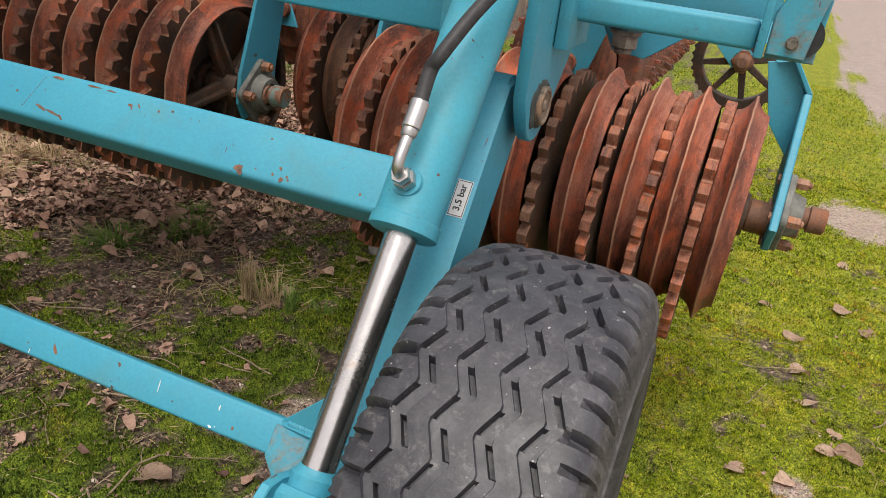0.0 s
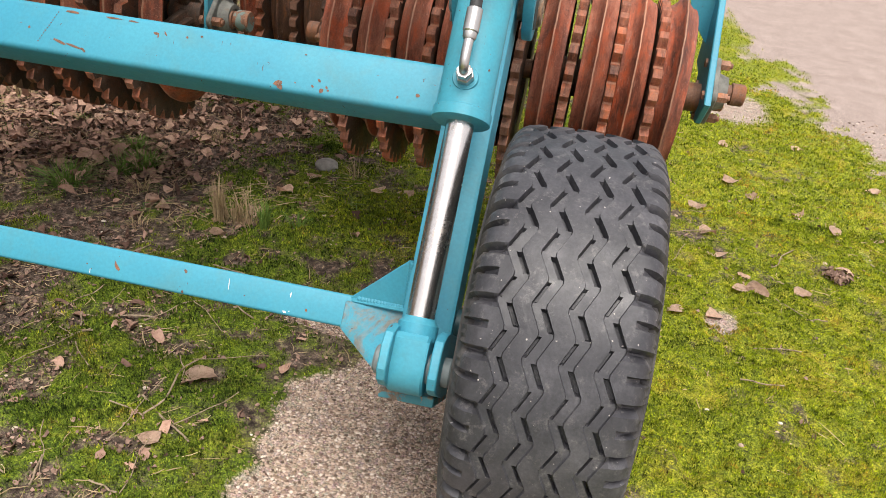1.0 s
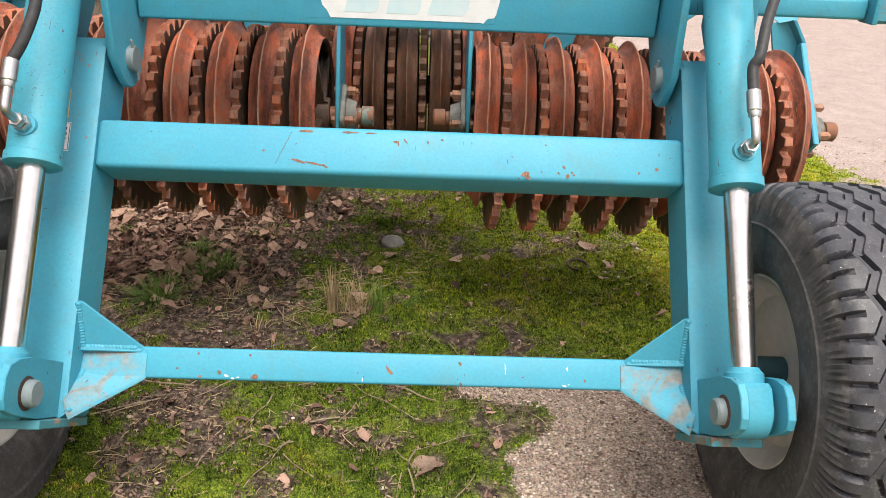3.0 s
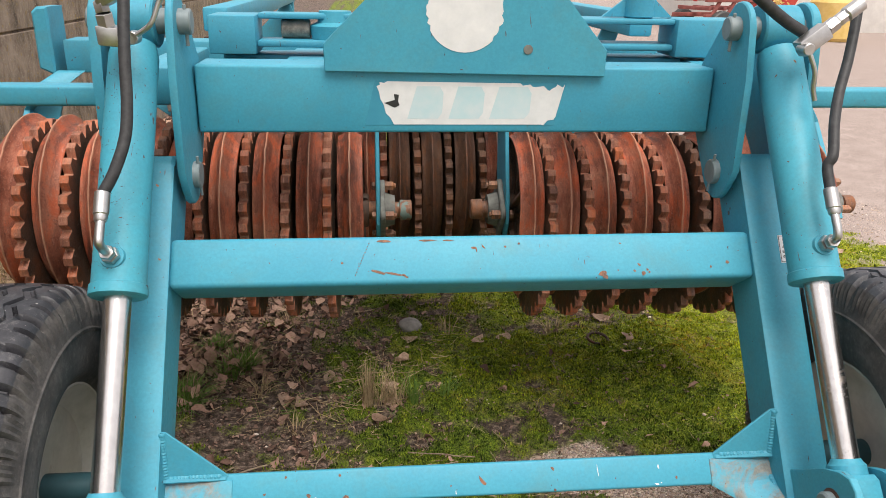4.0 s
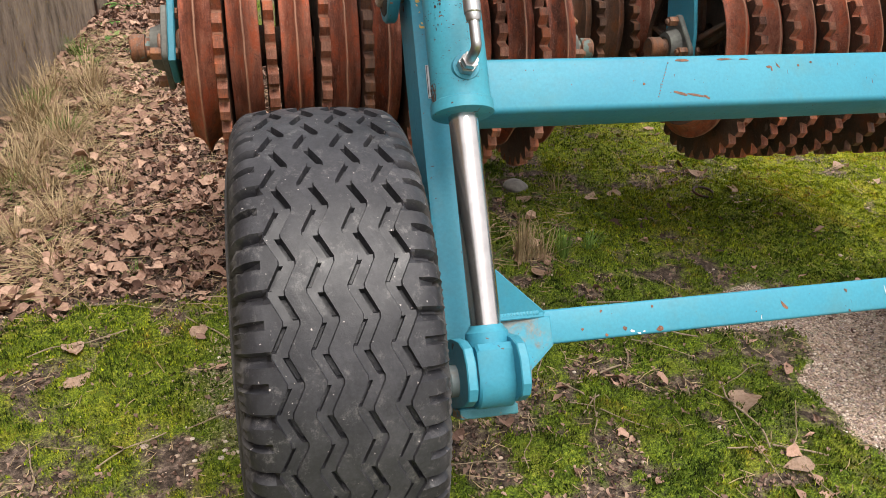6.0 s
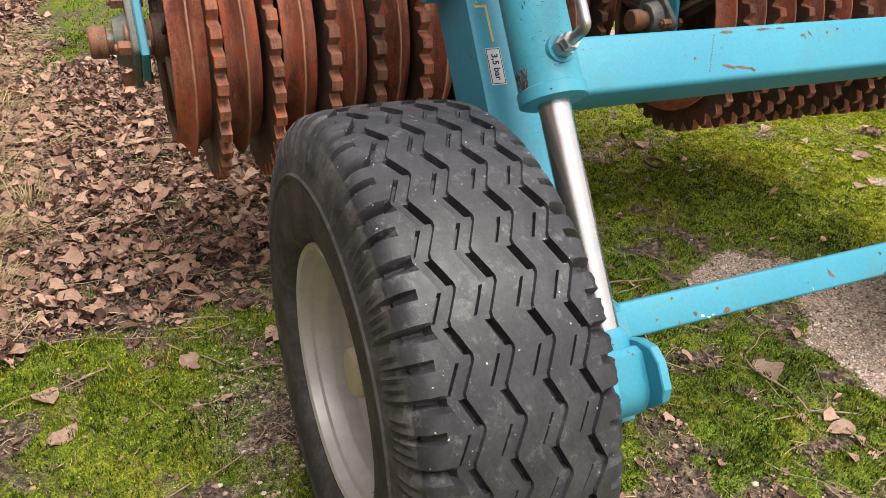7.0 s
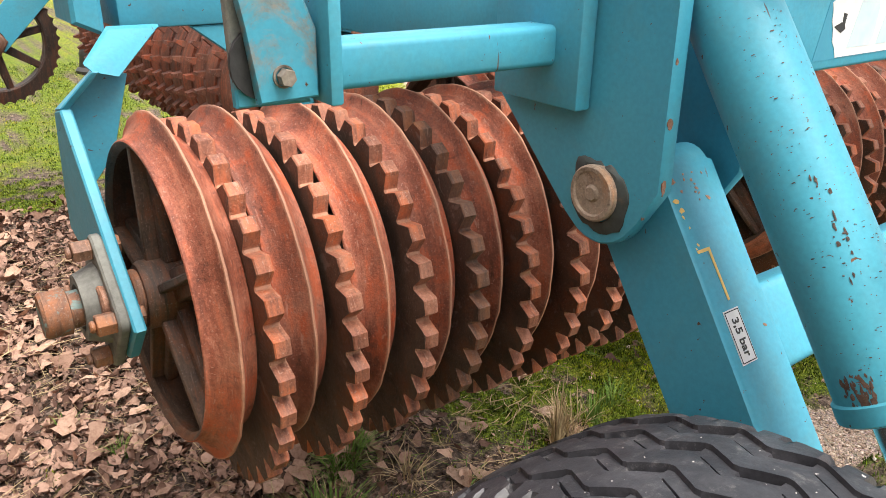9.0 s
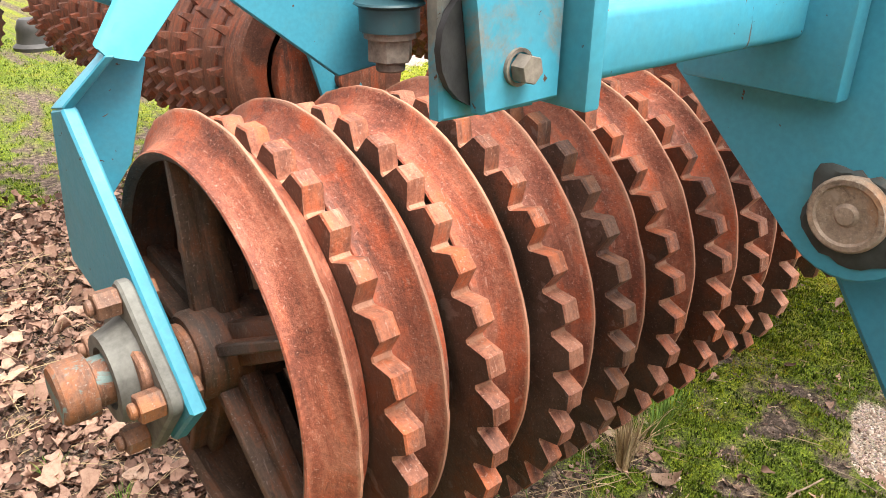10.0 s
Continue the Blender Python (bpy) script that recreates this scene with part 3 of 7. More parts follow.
nx, ny = len(GX), len(GY)
DEBRIS = debris_at(*np.meshgrid(np.array(GX), np.array(GY))).ravel()
verts = np.zeros((nx * ny, 3))
tags = {"moss": np.zeros(nx * ny), "gravel": np.zeros(nx * ny), "asphalt": np.zeros(nx * ny), "yellow": np.zeros(nx * ny)}
k = 0
for y in GY:
    for x in GX:
        mo, gr, asp = moss_at(x, y) * (1 - (0.65 * DEBRIS[k] if -1.0 < y < 4.5 and -2.4 < x < 3.2 else 0.0)), gravel_at(x, y), asphalt_at(x, y)
        lift = 0.014 * mo * (1 - gr) * (1 - asp) * (0.35 + 1.5 * abs(fnoise(x, y, 14.0, 8.8)))
        verts[k] = (x, y, ground_height(x, y) + lift - 0.010 * gr - 0.004)
        tags["moss"][k], tags["gravel"][k], tags["asphalt"][k], tags["yellow"][k] = mo, gr, asp, lit_moss_at(x, y)
        k += 1
# moss cushions: rounded clumps with narrow clefts between them
clump = 1.0 - np.abs(2.0 * soft_noise(verts[:, 0], verts[:, 1], 17.0) - 1.0)
clump = 0.6 * np.clip(1.2 * (1 - clump) ** 0.6, 0, 1) + 0.4 * soft_noise(verts[:, 0] + 3.3, verts[:, 1], 30.0)
near_ = (np.abs(verts[:, 0] - 0.3) < 3.0) & (verts[:, 1] > -1.0) & (verts[:, 1] < 5.0)
verts[:, 2] += np.where(near_, 0.038 * (clump - 0.4) * tags["moss"] * (1 - tags["gravel"]) * (1 - tags["asphalt"]), 0.0)
faces = [(j * nx + i, j * nx + i + 1, (j + 1) * nx + i + 1, (j + 1) * nx + i) for j in range(ny - 1) for i in range(nx - 1)]
me = bpy.data.meshes.new("ground")
me.from_pydata(verts.tolist(), [], faces)
for name, values in tags.items():
    me.attributes.new(name, "FLOAT", "POINT").data.foreach_set("value", values.astype(np.float32))
for p in me.polygons:
    p.use_smooth = True
me.materials.append(GROUND)
tagged(new("ground", me), "mossy gravel yard with soil and an asphalt strip", "ground", kind="structure")

# ---------------------------------------------------------------- concrete wall
bm = bmesh.new()
box(bm, (-2.42, -3.0, -0.2), (-2.22, 12.0, 2.06), 0.0)
wall = part("wall_west", bm, CONCRETE)
tagged(wall, "tall weathered dark concrete yard wall with lichen", "wall", kind="structure")
for i in range(10):
    for j in range(2):
        y0, z0 = -2.85 + i * 1.5, -0.2 + j * 1.25
        bm = bmesh.new()
        box(bm, (-2.235, y0 + 0.006, z0 + 0.006), (-2.20, y0 + 1.494, z0 + (1.244 if j == 0 else 1.01)), 0.006, 1)
        part("wall_panel", bm, CONCRETE, wall)
bm = bmesh.new()
box(bm, (-2.21, 5.13, 0.0), (-2.185, 5.165, 2.05), 0.003)
part("steel_strip", bm, RUST_DARK, wall, "slim rusty steel strip over a joint")

# ---------------------------------------------------------------- the field roller
roller = new("field_roller")
roller.location = (0.017, 0, 0)
tagged(roller, "teal ring roller farm implement with rusty cast rings, parked on moss", "farm implement")

PY, PZ = 0.376, 0.974          # arm pivot
DY, DZ = -0.572, -0.820        # down along the arm
NY, NZ = -0.820, 0.572         # out of the arm's rear face


def A(x, t, n):
    return Vector((x, PY + DY * t + NY * n, PZ + DZ * t + NZ * n))


def arm_box(bm, x0, x1, t0, t1, n0, n1, bevel=0.006, seg=3):
    c = [A(x, t, n) for t in (t0, t1) for x, n in ((x0, n0), (x1, n0), (x1, n1), (x0, n1))]
    hull_box(bm, c, bevel, seg)


def bolt(parent, p, axis_v, r=0.014, h=0.012, mat=RUST_BOLT, stud=0.010, label=""):
    p, a = Vector(p), Vector(axis_v).normalized()
    bm = bmesh.new()
    turned(bm, p - a * 0.002, p + a, [(0, 0), (0, r * 1.25), (0.004, r * 1.25), (0.004, r)], 20)
    hexagon(bm, p + a * 0.002, p + a * (0.002 + h), r)
    if stud:
        rod(bm, p + a * h, p + a * (h + stud), r * 0.55, 0.0015, 12)
    return part("bolt", bm, mat, parent, label)


# cross beam between the two arms
bm = bmesh.new()
arm_box(bm, -0.650, 0.650, 0.168, 0.278, -0.060, 0.058, 0.012, 4)
beam = part("cross_beam", bm, TEAL, roller)
bm = bmesh.new()
arm_box(bm, -0.560, 0.560, 0.660, 0.728, -0.046, -0.008, 0.006, 3)
tie = part("tie_bar", bm, TEAL, roller, "slim teal steel tie bar with paint chips")

# rear frame beam with its front twin
bm = bmesh.new()
box(bm, (-0.614, 0.443, 1.056), (0.614, 0.573, 1.212), 0.007, 3)
rear_beam = part("rear_beam", bm, TEAL, roller)
bm = bmesh.new()
box(bm, (-1.134, 1.105, 1.108), (1.134, 1.225, 1.205), 0.005, 2)
front_beam = part("front_beam", bm, TEAL, roller)


def arc(cy, cz, r, a0, a1, k):
    return [(cy + r * math.cos(radians(a0 + (a1 - a0) * i / k)), cz + r * math.sin(radians(a0 + (a1 - a0) * i / k))) for i in range(k + 1)]


POST_TOP = 1.272


def side(s):
    """All that comes twice, right (s = 1) and left (s = -1)."""
    def X(v):
        return s * v

    # swing arm
    bm = bmesh.new()
    head = [A(0, 0.005 - 0.036 * math.sin(q * math.pi / 12), 0.029 + 0.036 * math.cos(q * math.pi / 12)) for q in range(7)]
    head += [A(0, -0.031, -0.040), A(0, -0.020, -0.062), A(0, 0.813, -0.062), A(0, 0.813, 0.065)]
    plate(bm, [(p.y, p.z) for p in head], X(0.648), X(0.748), 0.008)
    arm = part("swing_arm", bm, TEAL, roller)
    bm = bmesh.new()
    arm_box(bm, X(0.650), X(0.752), 0.814, 0.832, -0.058, 0.158, 0.002, 1)
    part("end_plate", bm, DIRTY_TEAL, arm, "dirty end plate with flaking teal paint")
    # clevis plates that carry the arm and the cylinder
    for x0, x1, nm in ((0.618, 0.634, "inner_clevis_plate"), (0.764, 0.786, "outer_clevis_plate")):
        out = arc(PY, PZ, 0.066, 200, 325, 10)
        if nm.startswith("inner"):
            out += [(0.532, 1.060), (0.532, 1.215), (0.430, 1.328)]
        else:
            out += [(0.575, 1.070), (0.575, 1.25), (0.455, 1.338)]
        out += arc(0.369, 1.309, 0.060, 60, 175, 8) + [(0.292, 1.20), (0.286, 0.995)]
        bm = bmesh.new()
        plate(bm, out, X(x0), X(x1), 0.003)
        part(nm, bm, TEAL, roller)
    # stub of the main beam beyond the outer plate
    bm = bmesh.new()
    box(bm, (min(X(0.788), X(0.812)), 0.400, 1.070), (max(X(0.788), X(0.812)), 0.550, 1.250), 0.003, 2)
    part("beam_cap", bm, TEAL, roller)
    # pivot pins
    bm = bmesh.new()
    rod(bm, (X(0.606), PY, PZ), (X(0.792), PY, PZ), 0.027, 0.003)
    pv = part("pivot_pin", bm, PIN, roller, "worn grey steel pivot pin")
    bm = bmesh.new()
    turned(bm, (X(0.786), PY, PZ), (X(0.83), PY, PZ), [(0, 0.035), (0.011, 0.035), (0.014, 0.0325), (0.014, 0.028), (0.0115, 0.026), (0.0105, 0.011), (0.0140, 0.008), (0.0145, 0.0)], 32)
    part("pin_head", bm, PIN_FACE, pv, "pale worn pin head with a cracked centre")
    bm = bmesh.new()
    turned(bm, (X(0.785), PY, PZ), (X(0.83), PY, PZ), [(0, 0.047), (0.003, 0.046), (0.006, 0.040), (0.006, 0.033), (0, 0.033)], 32)
    for v in bm.verts:
        w_ = noise.noise(Vector((v.co.y * 26, v.co.z * 26, 3.0 * s))) + 0.4 * noise.noise(Vector((v.co.y * 80, v.co.z * 80, 1.0)))
        v.co.y += (v.co.y - PY) * 0.30 * w_
        v.co.z += (v.co.z - PZ) * 0.30 * w_
    part("grease_ring", bm, GREASE, pv, "ring of dark dried grease")
    bm = bmesh.new()
    turned(bm, (X(0.618), PY, PZ), (X(0.58), PY, PZ), [(0, 0.03), (0.012, 0.03), (0.015, 0.027), (0.015, 0)], 28)
    rod(bm, (X(0.607), PY - 0.012, PZ + 0.045), (X(0.607), PY + 0.004, PZ - 0.05), 0.0035, 0.001, 8)
    part("cotter_end", bm, GREY_PIN, pv)
    bm = bmesh.new()
    rod(bm, (X(0.592), 0.369, 1.309), (X(0.80), 0.36, 1.312), 0.027, 0.003)
    rod(bm, (X(0.604), 0.361, 1.344), (X(0.604), 0.365, 1.259), 0.004, 0.001, 8)
    part("upper_pin", bm, GREY_PIN, roller, "dark grey pin with split cotter")

    # hydraulic cylinder
    lo, hi = Vector((X(0.703), -0.224, 0.462)), Vector((X(0.706), 0.369, 1.309))
    ax = (hi - lo).normalized()
    L = (hi - lo).length
    side_v = Vector((1, 0, 0))
    back = ax.cross(side_v).normalized()
    if back.y > 0:
        back = -back
    s0 = 0.440
    bm = bmesh.new()
    turned(bm, lo + ax * s0, hi, [(0, 0), (0, 0.049), (0.003, 0.054), (0.022, 0.054), (0.024, 0.0505), (L - s0 - 0.085, 0.0495), (L - s0 - 0.06, 0.044), (L - s0 - 0.06, 0)], 40)
    cyl = part("hydraulic_cylinder", bm, TEAL_SCRATCH, roller, "teal hydraulic cylinder barrel with scratched paint")
    bm = bmesh.new()
    turned(bm, hi - side_v * 0.045, hi + side_v * 0.045, [(0, 0.024), (0, 0.05), (0.004, 0.054), (0.086, 0.054), (0.09, 0.05), (0.09, 0.024)], 32)
    part("cylinder_eye", bm, TEAL, cyl)
    bm = bmesh.new()
    rod(bm, lo + ax * 0.075, lo + ax * (s0 + 0.01), 0.0255, 0.002, 40)
    part("piston_rod", bm, CHROME, cyl, "shiny chromed piston rod with rust specks")
    bm = bmesh.new()
    turned(bm, lo + ax * 0.045, lo + ax * 0.1, [(0, 0), (0, 0.036), (0.028, 0.036), (0.034, 0.030), (0.040, 0.0275), (0.040, 0)], 32)
    eye = []
    u = Vector((0, ax.y, ax.z))
    w_ = back
    for i in range(13):
        a_ = radians(180 + 180 * i / 12)
        eye.append(lo + w_ * math.cos(a_) * 0.050 + u * math.sin(a_) * 0.050 - side_v * 0.032)
    eye += [lo + w_ * 0.050 + u * 0.045 - side_v * 0.032, lo + w_ * 0.040 + u * 0.055 - side_v * 0.032, lo - w_ * 0.040 + u * 0.055 - side_v * 0.032, lo - w_ * 0.050 + u * 0.045 - side_v * 0.032]
    slab(bm, eye, side_v * 0.064, 0.004)
    part("rod_eye", bm, TEAL, cyl)
    # lugs on the arm that hold the rod eye
    for x0, x1 in ((0.660, 0.676), (0.746, 0.762)):
        outline = [A(0, 0.700, 0.060), A(0, 0.696, 0.190), A(0, 0.700, 0.240), A(0, 0.712, 0.268), A(0, 0.735, 0.280), A(0, 0.775, 0.280), A(0, 0.793, 0.268), A(0, 0.803, 0.240), A(0, 0.812, 0.150), A(0, 0.812, 0.060)]
        bm = bmesh.new()
        plate(bm, [(p.y, p.z) for p in outline], X(x0), X(x1), 0.002)
        part("rod_lug", bm, TEAL, arm)
    bm = bmesh.new()
    rod(bm, (X(0.640), lo.y, lo.z), (X(0.778), lo.y, lo.z), 0.026, 0.004)
    part("lower_pin", bm, GREY_PIN, arm, "dark grey pin head in a lug")
    bm = bmesh.new()
    turned(bm, (X(0.6605), lo.y, lo.z), (X(0.650), lo.y, lo.z), [(0, 0.0325), (0.0015, 0.0325), (0.0022, 0.0300), (0.0035, 0.0262)], 28)
    part("rust_ring", bm, RUST_DARK, arm, "dark rust round the pin")

    # gussets of the tie bar
    bm = bmesh.new()
    slab(bm, [A(X(0.518), 0.668, -0.010), A(X(0.650), 0.668, 0.016), A(X(0.650), 0.572, 0.064), A(X(0.640), 0.572, 0.060)], Vector((0, NY, NZ)) * -0.012, 0.002)
    slab(bm, [A(X(0.518), 0.664, -0.016), A(X(0.650), 0.664, -0.016), A(X(0.650), 0.664, 0.022), A(X(0.530), 0.664, -0.004)], Vector((0, DY, DZ)) * 0.010, 0.002)
    part("gusset", bm, TEAL, roller)
    bm = bmesh.new()
    slab(bm, [A(X(0.515), 0.672, -0.006), A(X(0.650), 0.672, 0.002), A(X(0.650), 0.770, 0.020), A(X(0.515), 0.728, -0.006)], Vector((0, NY, NZ)) * -0.03, 0.002)
    slab(bm, [A(X(0.515), 0.722, -0.006), A(X(0.650), 0.71, 0.002), A(X(0.652), 0.775, 0.068), A(X(0.642), 0.810, 0.060)], Vector((0, DY, DZ)) * 0.010, 0.002)
    part("gusset", bm, TEAL_STAIN, roller, "teal gusset with brown rust stains")

    for a_, c_ in ((A(X(0.648), 0.575, 0.058), A(X(0.646), 0.664, 0.014)), (A(X(0.646), 0.664, 0.012), A(X(0.540), 0.664, -0.008)), (A(X(0.646), 0.715, 0.004), A(X(0.644), 0.800, 0.058))):
        bm = bmesh.new()
        rg_ = random.Random(3)
        pipe(bm, [a_ + (c_ - a_) * (q / 9) + Vector((0, rg_.uniform(-1, 1), rg_.uniform(-1, 1))) * 0.0008 for q in range(10)], 0.0066, 10, 2)
        for q in range(15):
            p = a_ + (c_ - a_) * ((q + 0.5) / 15)
            w_ = (c_ - a_).normalized()
            turned(bm, p - w_ * 0.005, p + w_ * 0.005, [(0, 0.0062), (0.002, 0.0078), (0.005, 0.0083 + rg_.uniform(-0.0006, 0.0006)), (0.008, 0.0076), (0.010, 0.0062)], 10)
        part("weld_bead", bm, TEAL, arm)["kind"] = "stuff"

    # port, elbow and hose
    port = lo + ax * (s0 + 0.069)
    p1 = port + back * 0.048
    bm = bmesh.new()
    turned(bm, p1 - back * 0.004, p1 + back * 0.1, [(0, 0.0), (0, 0.024), (0.008, 0.022), (0.008, 0.0)], 28)
    part("port_boss", bm, TEAL, cyl)
    bm = bmesh.new()
    hexagon(bm, p1 + back * 0.004, p1 + back * 0.020, 0.017)
    hexagon(bm, p1 + back * 0.022, p1 + back * 0.036, 0.0145)
    far_ = 0.052 if s > 0 else 0.074
    top_f = p1 + back * far_ + ax * (0.055 if s > 0 else 0.052)
    pipe(bm, [p1 + back * 0.034, p1 + back * (far_ - 0.004) + ax * 0.004, p1 + back * (far_ + 0.001) + ax * 0.020, top_f], 0.0085, 14, 6)
    el = part("hose_elbow", bm, ZINC, cyl, "zinc-plated hose elbow")
    bm = bmesh.new()
    turned(bm, top_f - ax * 0.006, top_f + ax * 0.08, [(0, 0), (0, 0.010), (0.004, 0.012), (0.012, 0.012), (0.014, 0.0138), (0.054, 0.0138), (0.056, 0.0115), (0.056, 0)], 20)
    part("ferrule", bm, ZINC, cyl)
    bm = bmesh.new()
    h0 = top_f + ax * 0.045
    if s > 0:
        pts = [h0, h0 + ax * 0.05 + back * 0.004, (0.716, 0.075, 1.085), (0.738, 0.125, 1.140), (0.768, 0.175, 1.195), (0.81, 0.23, 1.27), (0.84, 0.28, 1.38), (0.84, 0.31, 1.50)]
    else:
        pts = [h0, (-0.685, 0.043, 1.066), (-0.668, 0.075, 1.123), (-0.665, 0.101, 1.183), (-0.668, 0.125, 1.243), (-0.670, 0.150, 1.305), (-0.672, 0.185, 1.39), (-0.690, 0.23, 1.50)]
    pipe(bm, pts, 0.0108, 16, 10)
    part("hydraulic_hose", bm, HOSE, cyl, "black rubber hydraulic hose")
    # valve block at the upper end
    bm = bmesh.new()
    if s < 0:
        c = Vector((-0.710, 0.205, 1.297))
        hull_box(bm, [c + Vector(q) for q in ((-0.022, -0.016, -0.022), (0.020, -0.016, -0.026), (0.020, 0.050, -0.026), (-0.022, 0.050, -0.022), (-0.024, -0.016, 0.014), (0.018, -0.016, 0.010), (0.018, 0.050, 0.010), (-0.024, 0.050, 0.014))], 0.003)
        hexagon(bm, c + Vector((-0.006, 0, 0.012)), c + Vector((-0.008, -0.004, 0.036)), 0.017)
        hexagon(bm, c + Vector((-0.008, -0.004, 0.037)), c + Vector((-0.012, -0.002, 0.058)), 0.015)
        hexagon(bm, c + Vector((-0.014, -0.004, 0.056)), c + Vector((0.026, -0.012, 0.074)), 0.014)
        hub_, tip_ = c + Vector((0.040, -0.010, -0.008)), c + Vector((0.118, -0.012, 0.082))
    else:
        c = Vector((0.705, 0.210, 1.296))
        u_, v_ = Vector((0.80, 0.1, 0.59)).normalized(), Vector((-0.59, 0.0, 0.80)).normalized()
        w_ = u_.cross(v_)
        hull_box(bm, [c + u_ * q[0] + v_ * q[1] + w_ * q[2] for q in ((-0.030, -0.018, -0.016), (0.040, -0.018, -0.016), (0.040, 0.018, -0.016), (-0.030, 0.018, -0.016), (-0.030, -0.018, 0.016), (0.040, -0.018, 0.016), (0.040, 0.018, 0.016), (-0.030, 0.018, 0.016))], 0.004)
        hexagon(bm, c + u_ * 0.040, c + u_ * 0.066, 0.016)
        hexagon(bm, c + u_ * 0.067, c + u_ * 0.090, 0.014)
        turned(bm, c + u_ * 0.088, c + u_ * 0.13, [(0, 0), (0, 0.013), (0.004, 0.016), (0.042, 0.016), (0.042, 0)], 18)
        hub_, tip_ = c + Vector((-0.020, -0.030, -0.014)), c + Vector((0.012, -0.034, -0.118))
    part("ball_valve", bm, ZINC, cyl, "zinc-plated ball valve block")
    bm = bmesh.new()
    rod(bm, hub_ + Vector((0, 0.028, 0)), hub_ - Vector((0, 0.006, 0)), 0.013, 0.002, 18)
    mid_ = hub_ + (tip_ - hub_) * 0.42 + Vector((0.006, -0.004, -0.012 if s < 0 else 0.0))
    pipe(bm, [hub_, mid_, hub_ + (tip_ - hub_) * 0.75, tip_], 0.0052, 10, 6)
    part("valve_lever", bm, ZINC, cyl, "bent zinc valve lever")
    if s > 0:
        bm = bmesh.new()
        pipe(bm, [(0.700, 0.235, 1.312), (0.655, 0.232, 1.335), (0.600, 0.226, 1.370), (0.540, 0.225, 1.415), (0.46, 0.24, 1.49)], 0.0125, 14, 8)
        part("hydraulic_hose", bm, HOSE, cyl, "black rubber hydraulic hose")

    # wheel
    wheel(s)

    # brace tube, post and strap
    lo_x, hi_x = sorted((X(0.804), X(1.108)))
    bm = bmesh.new()
    box(bm, (lo_x, 0.440, 1.117), (hi_x, 0.494, 1.164), 0.008, 3)
    part("brace_tube", bm, TEAL, roller)
    lo_x, hi_x = sorted((X(1.109), X(1.123)))
    bm = bmesh.new()
    box(bm, (lo_x, 0.412, 1.110), (hi_x, 0.478, POST_TOP - 0.016), 0.003, 2)
    post = part("post", bm, TEAL, roller)
    bm = bmesh.new()
    slab(bm, [(X(1.126), 0.430, 1.117), (X(1.185), 0.432, 1.115), (X(1.193), 0.432, 1.183), (X(1.212), 0.432, POST_TOP), (X(1.163), 0.430, POST_TOP), (X(1.126), 0.430, 1.180)], (0, 0.012, 0), 0.002)
    st = part("strap", bm, TEAL_STAIN, roller, "teal strap with a rusty weld")
    bm = bmesh.new()
    slab(bm, [(X(1.125), 0.450, 1.108), (X(1.200), 0.450, 1.110), (X(1.203), 0.450, 1.21), (X(1.142), 0.450, 1.21), (X(1.125), 0.450, 1.18)], (0, 0.012, 0), 0.002)
    part("backing_plate", bm, TEAL_STAIN, st)
    bm = bmesh.new()
    slab(bm, arc_xz(X(1.172), 1.150, 0.034, 20), (0, 0.005, 0), 0.0)
    part("rubber_washer", bm, HOSE, st)
    bolt(st, (X(1.161), 0.431, 1.139), (0, -1, 0), 0.0085, 0.010, PIN, 0.0)

    # end of the front beam: upright plate
    bm = bmesh.new()
    slab(bm, [(X(1.160), 1.088, 1.100), (X(1.206), 1.088, 1.122), (X(1.206), 1.088, 1.285), (X(1.190), 1.088, 1.300), (X(1.160), 1.088, 1.300)], (0, 0.130, 0), 0.006)
    part("end_upright", bm, TEAL, roller)

    # bent hanger strip of the roller's outer end
    if s < 0:
        low, bend, top, fx = (0.775, 0.742), (1.045, 1.004), (1.015, 1.060), 1.253
    else:
        low, bend, top, fx = (0.765, 0.722), (0.990, 0.982), (0.985, 1.050), 1.249
    bm = bmesh.new()
    out = [low, bend, (bend[0] + 0.050, bend[1] - 0.012), (bend[0] + 0.095, bend[1] - 0.170), (bend[0] + 0.100, bend[1] - 0.225), (bend[0] + 0.01, bend[1] - 0.235), (0.965, low[1] - 0.085), (0.845, low[1] - 0.075)]
    plate(bm, out, X(fx), X(fx - 0.018), 0.003)
    hang = part("hanger_plate", bm, TEAL, roller, "bent teal steel hanger strip with rusty edges")
    # the strip folds inwards above the bend
    f0, f1 = Vector((X(fx - 0.013), bend[0] - 0.001, bend[1] - 0.002)), Vector((X(fx - 0.013), bend[0] + 0.052, bend[1] - 0.013))
    g0, g1 = Vector((X(fx - 0.060), top[0], top[1])), Vector((X(fx - 0.070), top[0] + 0.055, top[1] - 0.006))
    o_ = Vector((X(0.013), 0, 0.002))
    bm = bmesh.new()
    hull_box(bm, [f0, f1, f1 + o_, f0 + o_, g0, g1, g1 + o_ * 0.9, g0 + o_ * 0.9], 0.002, 1)
    part("fold", bm, TEAL, hang)
    bm = bmesh.new()
    rod(bm, (X(fx - 0.0095), bend[0] + 0.001, bend[1] - 0.0105), (X(fx - 0.0095), bend[0] + 0.050, bend[1] - 0.0215), 0.0092, 0.001, 20)
    part("bend", bm, TEAL, hang)
    wy = bend[0] + 0.026
    bm = bmesh.new()
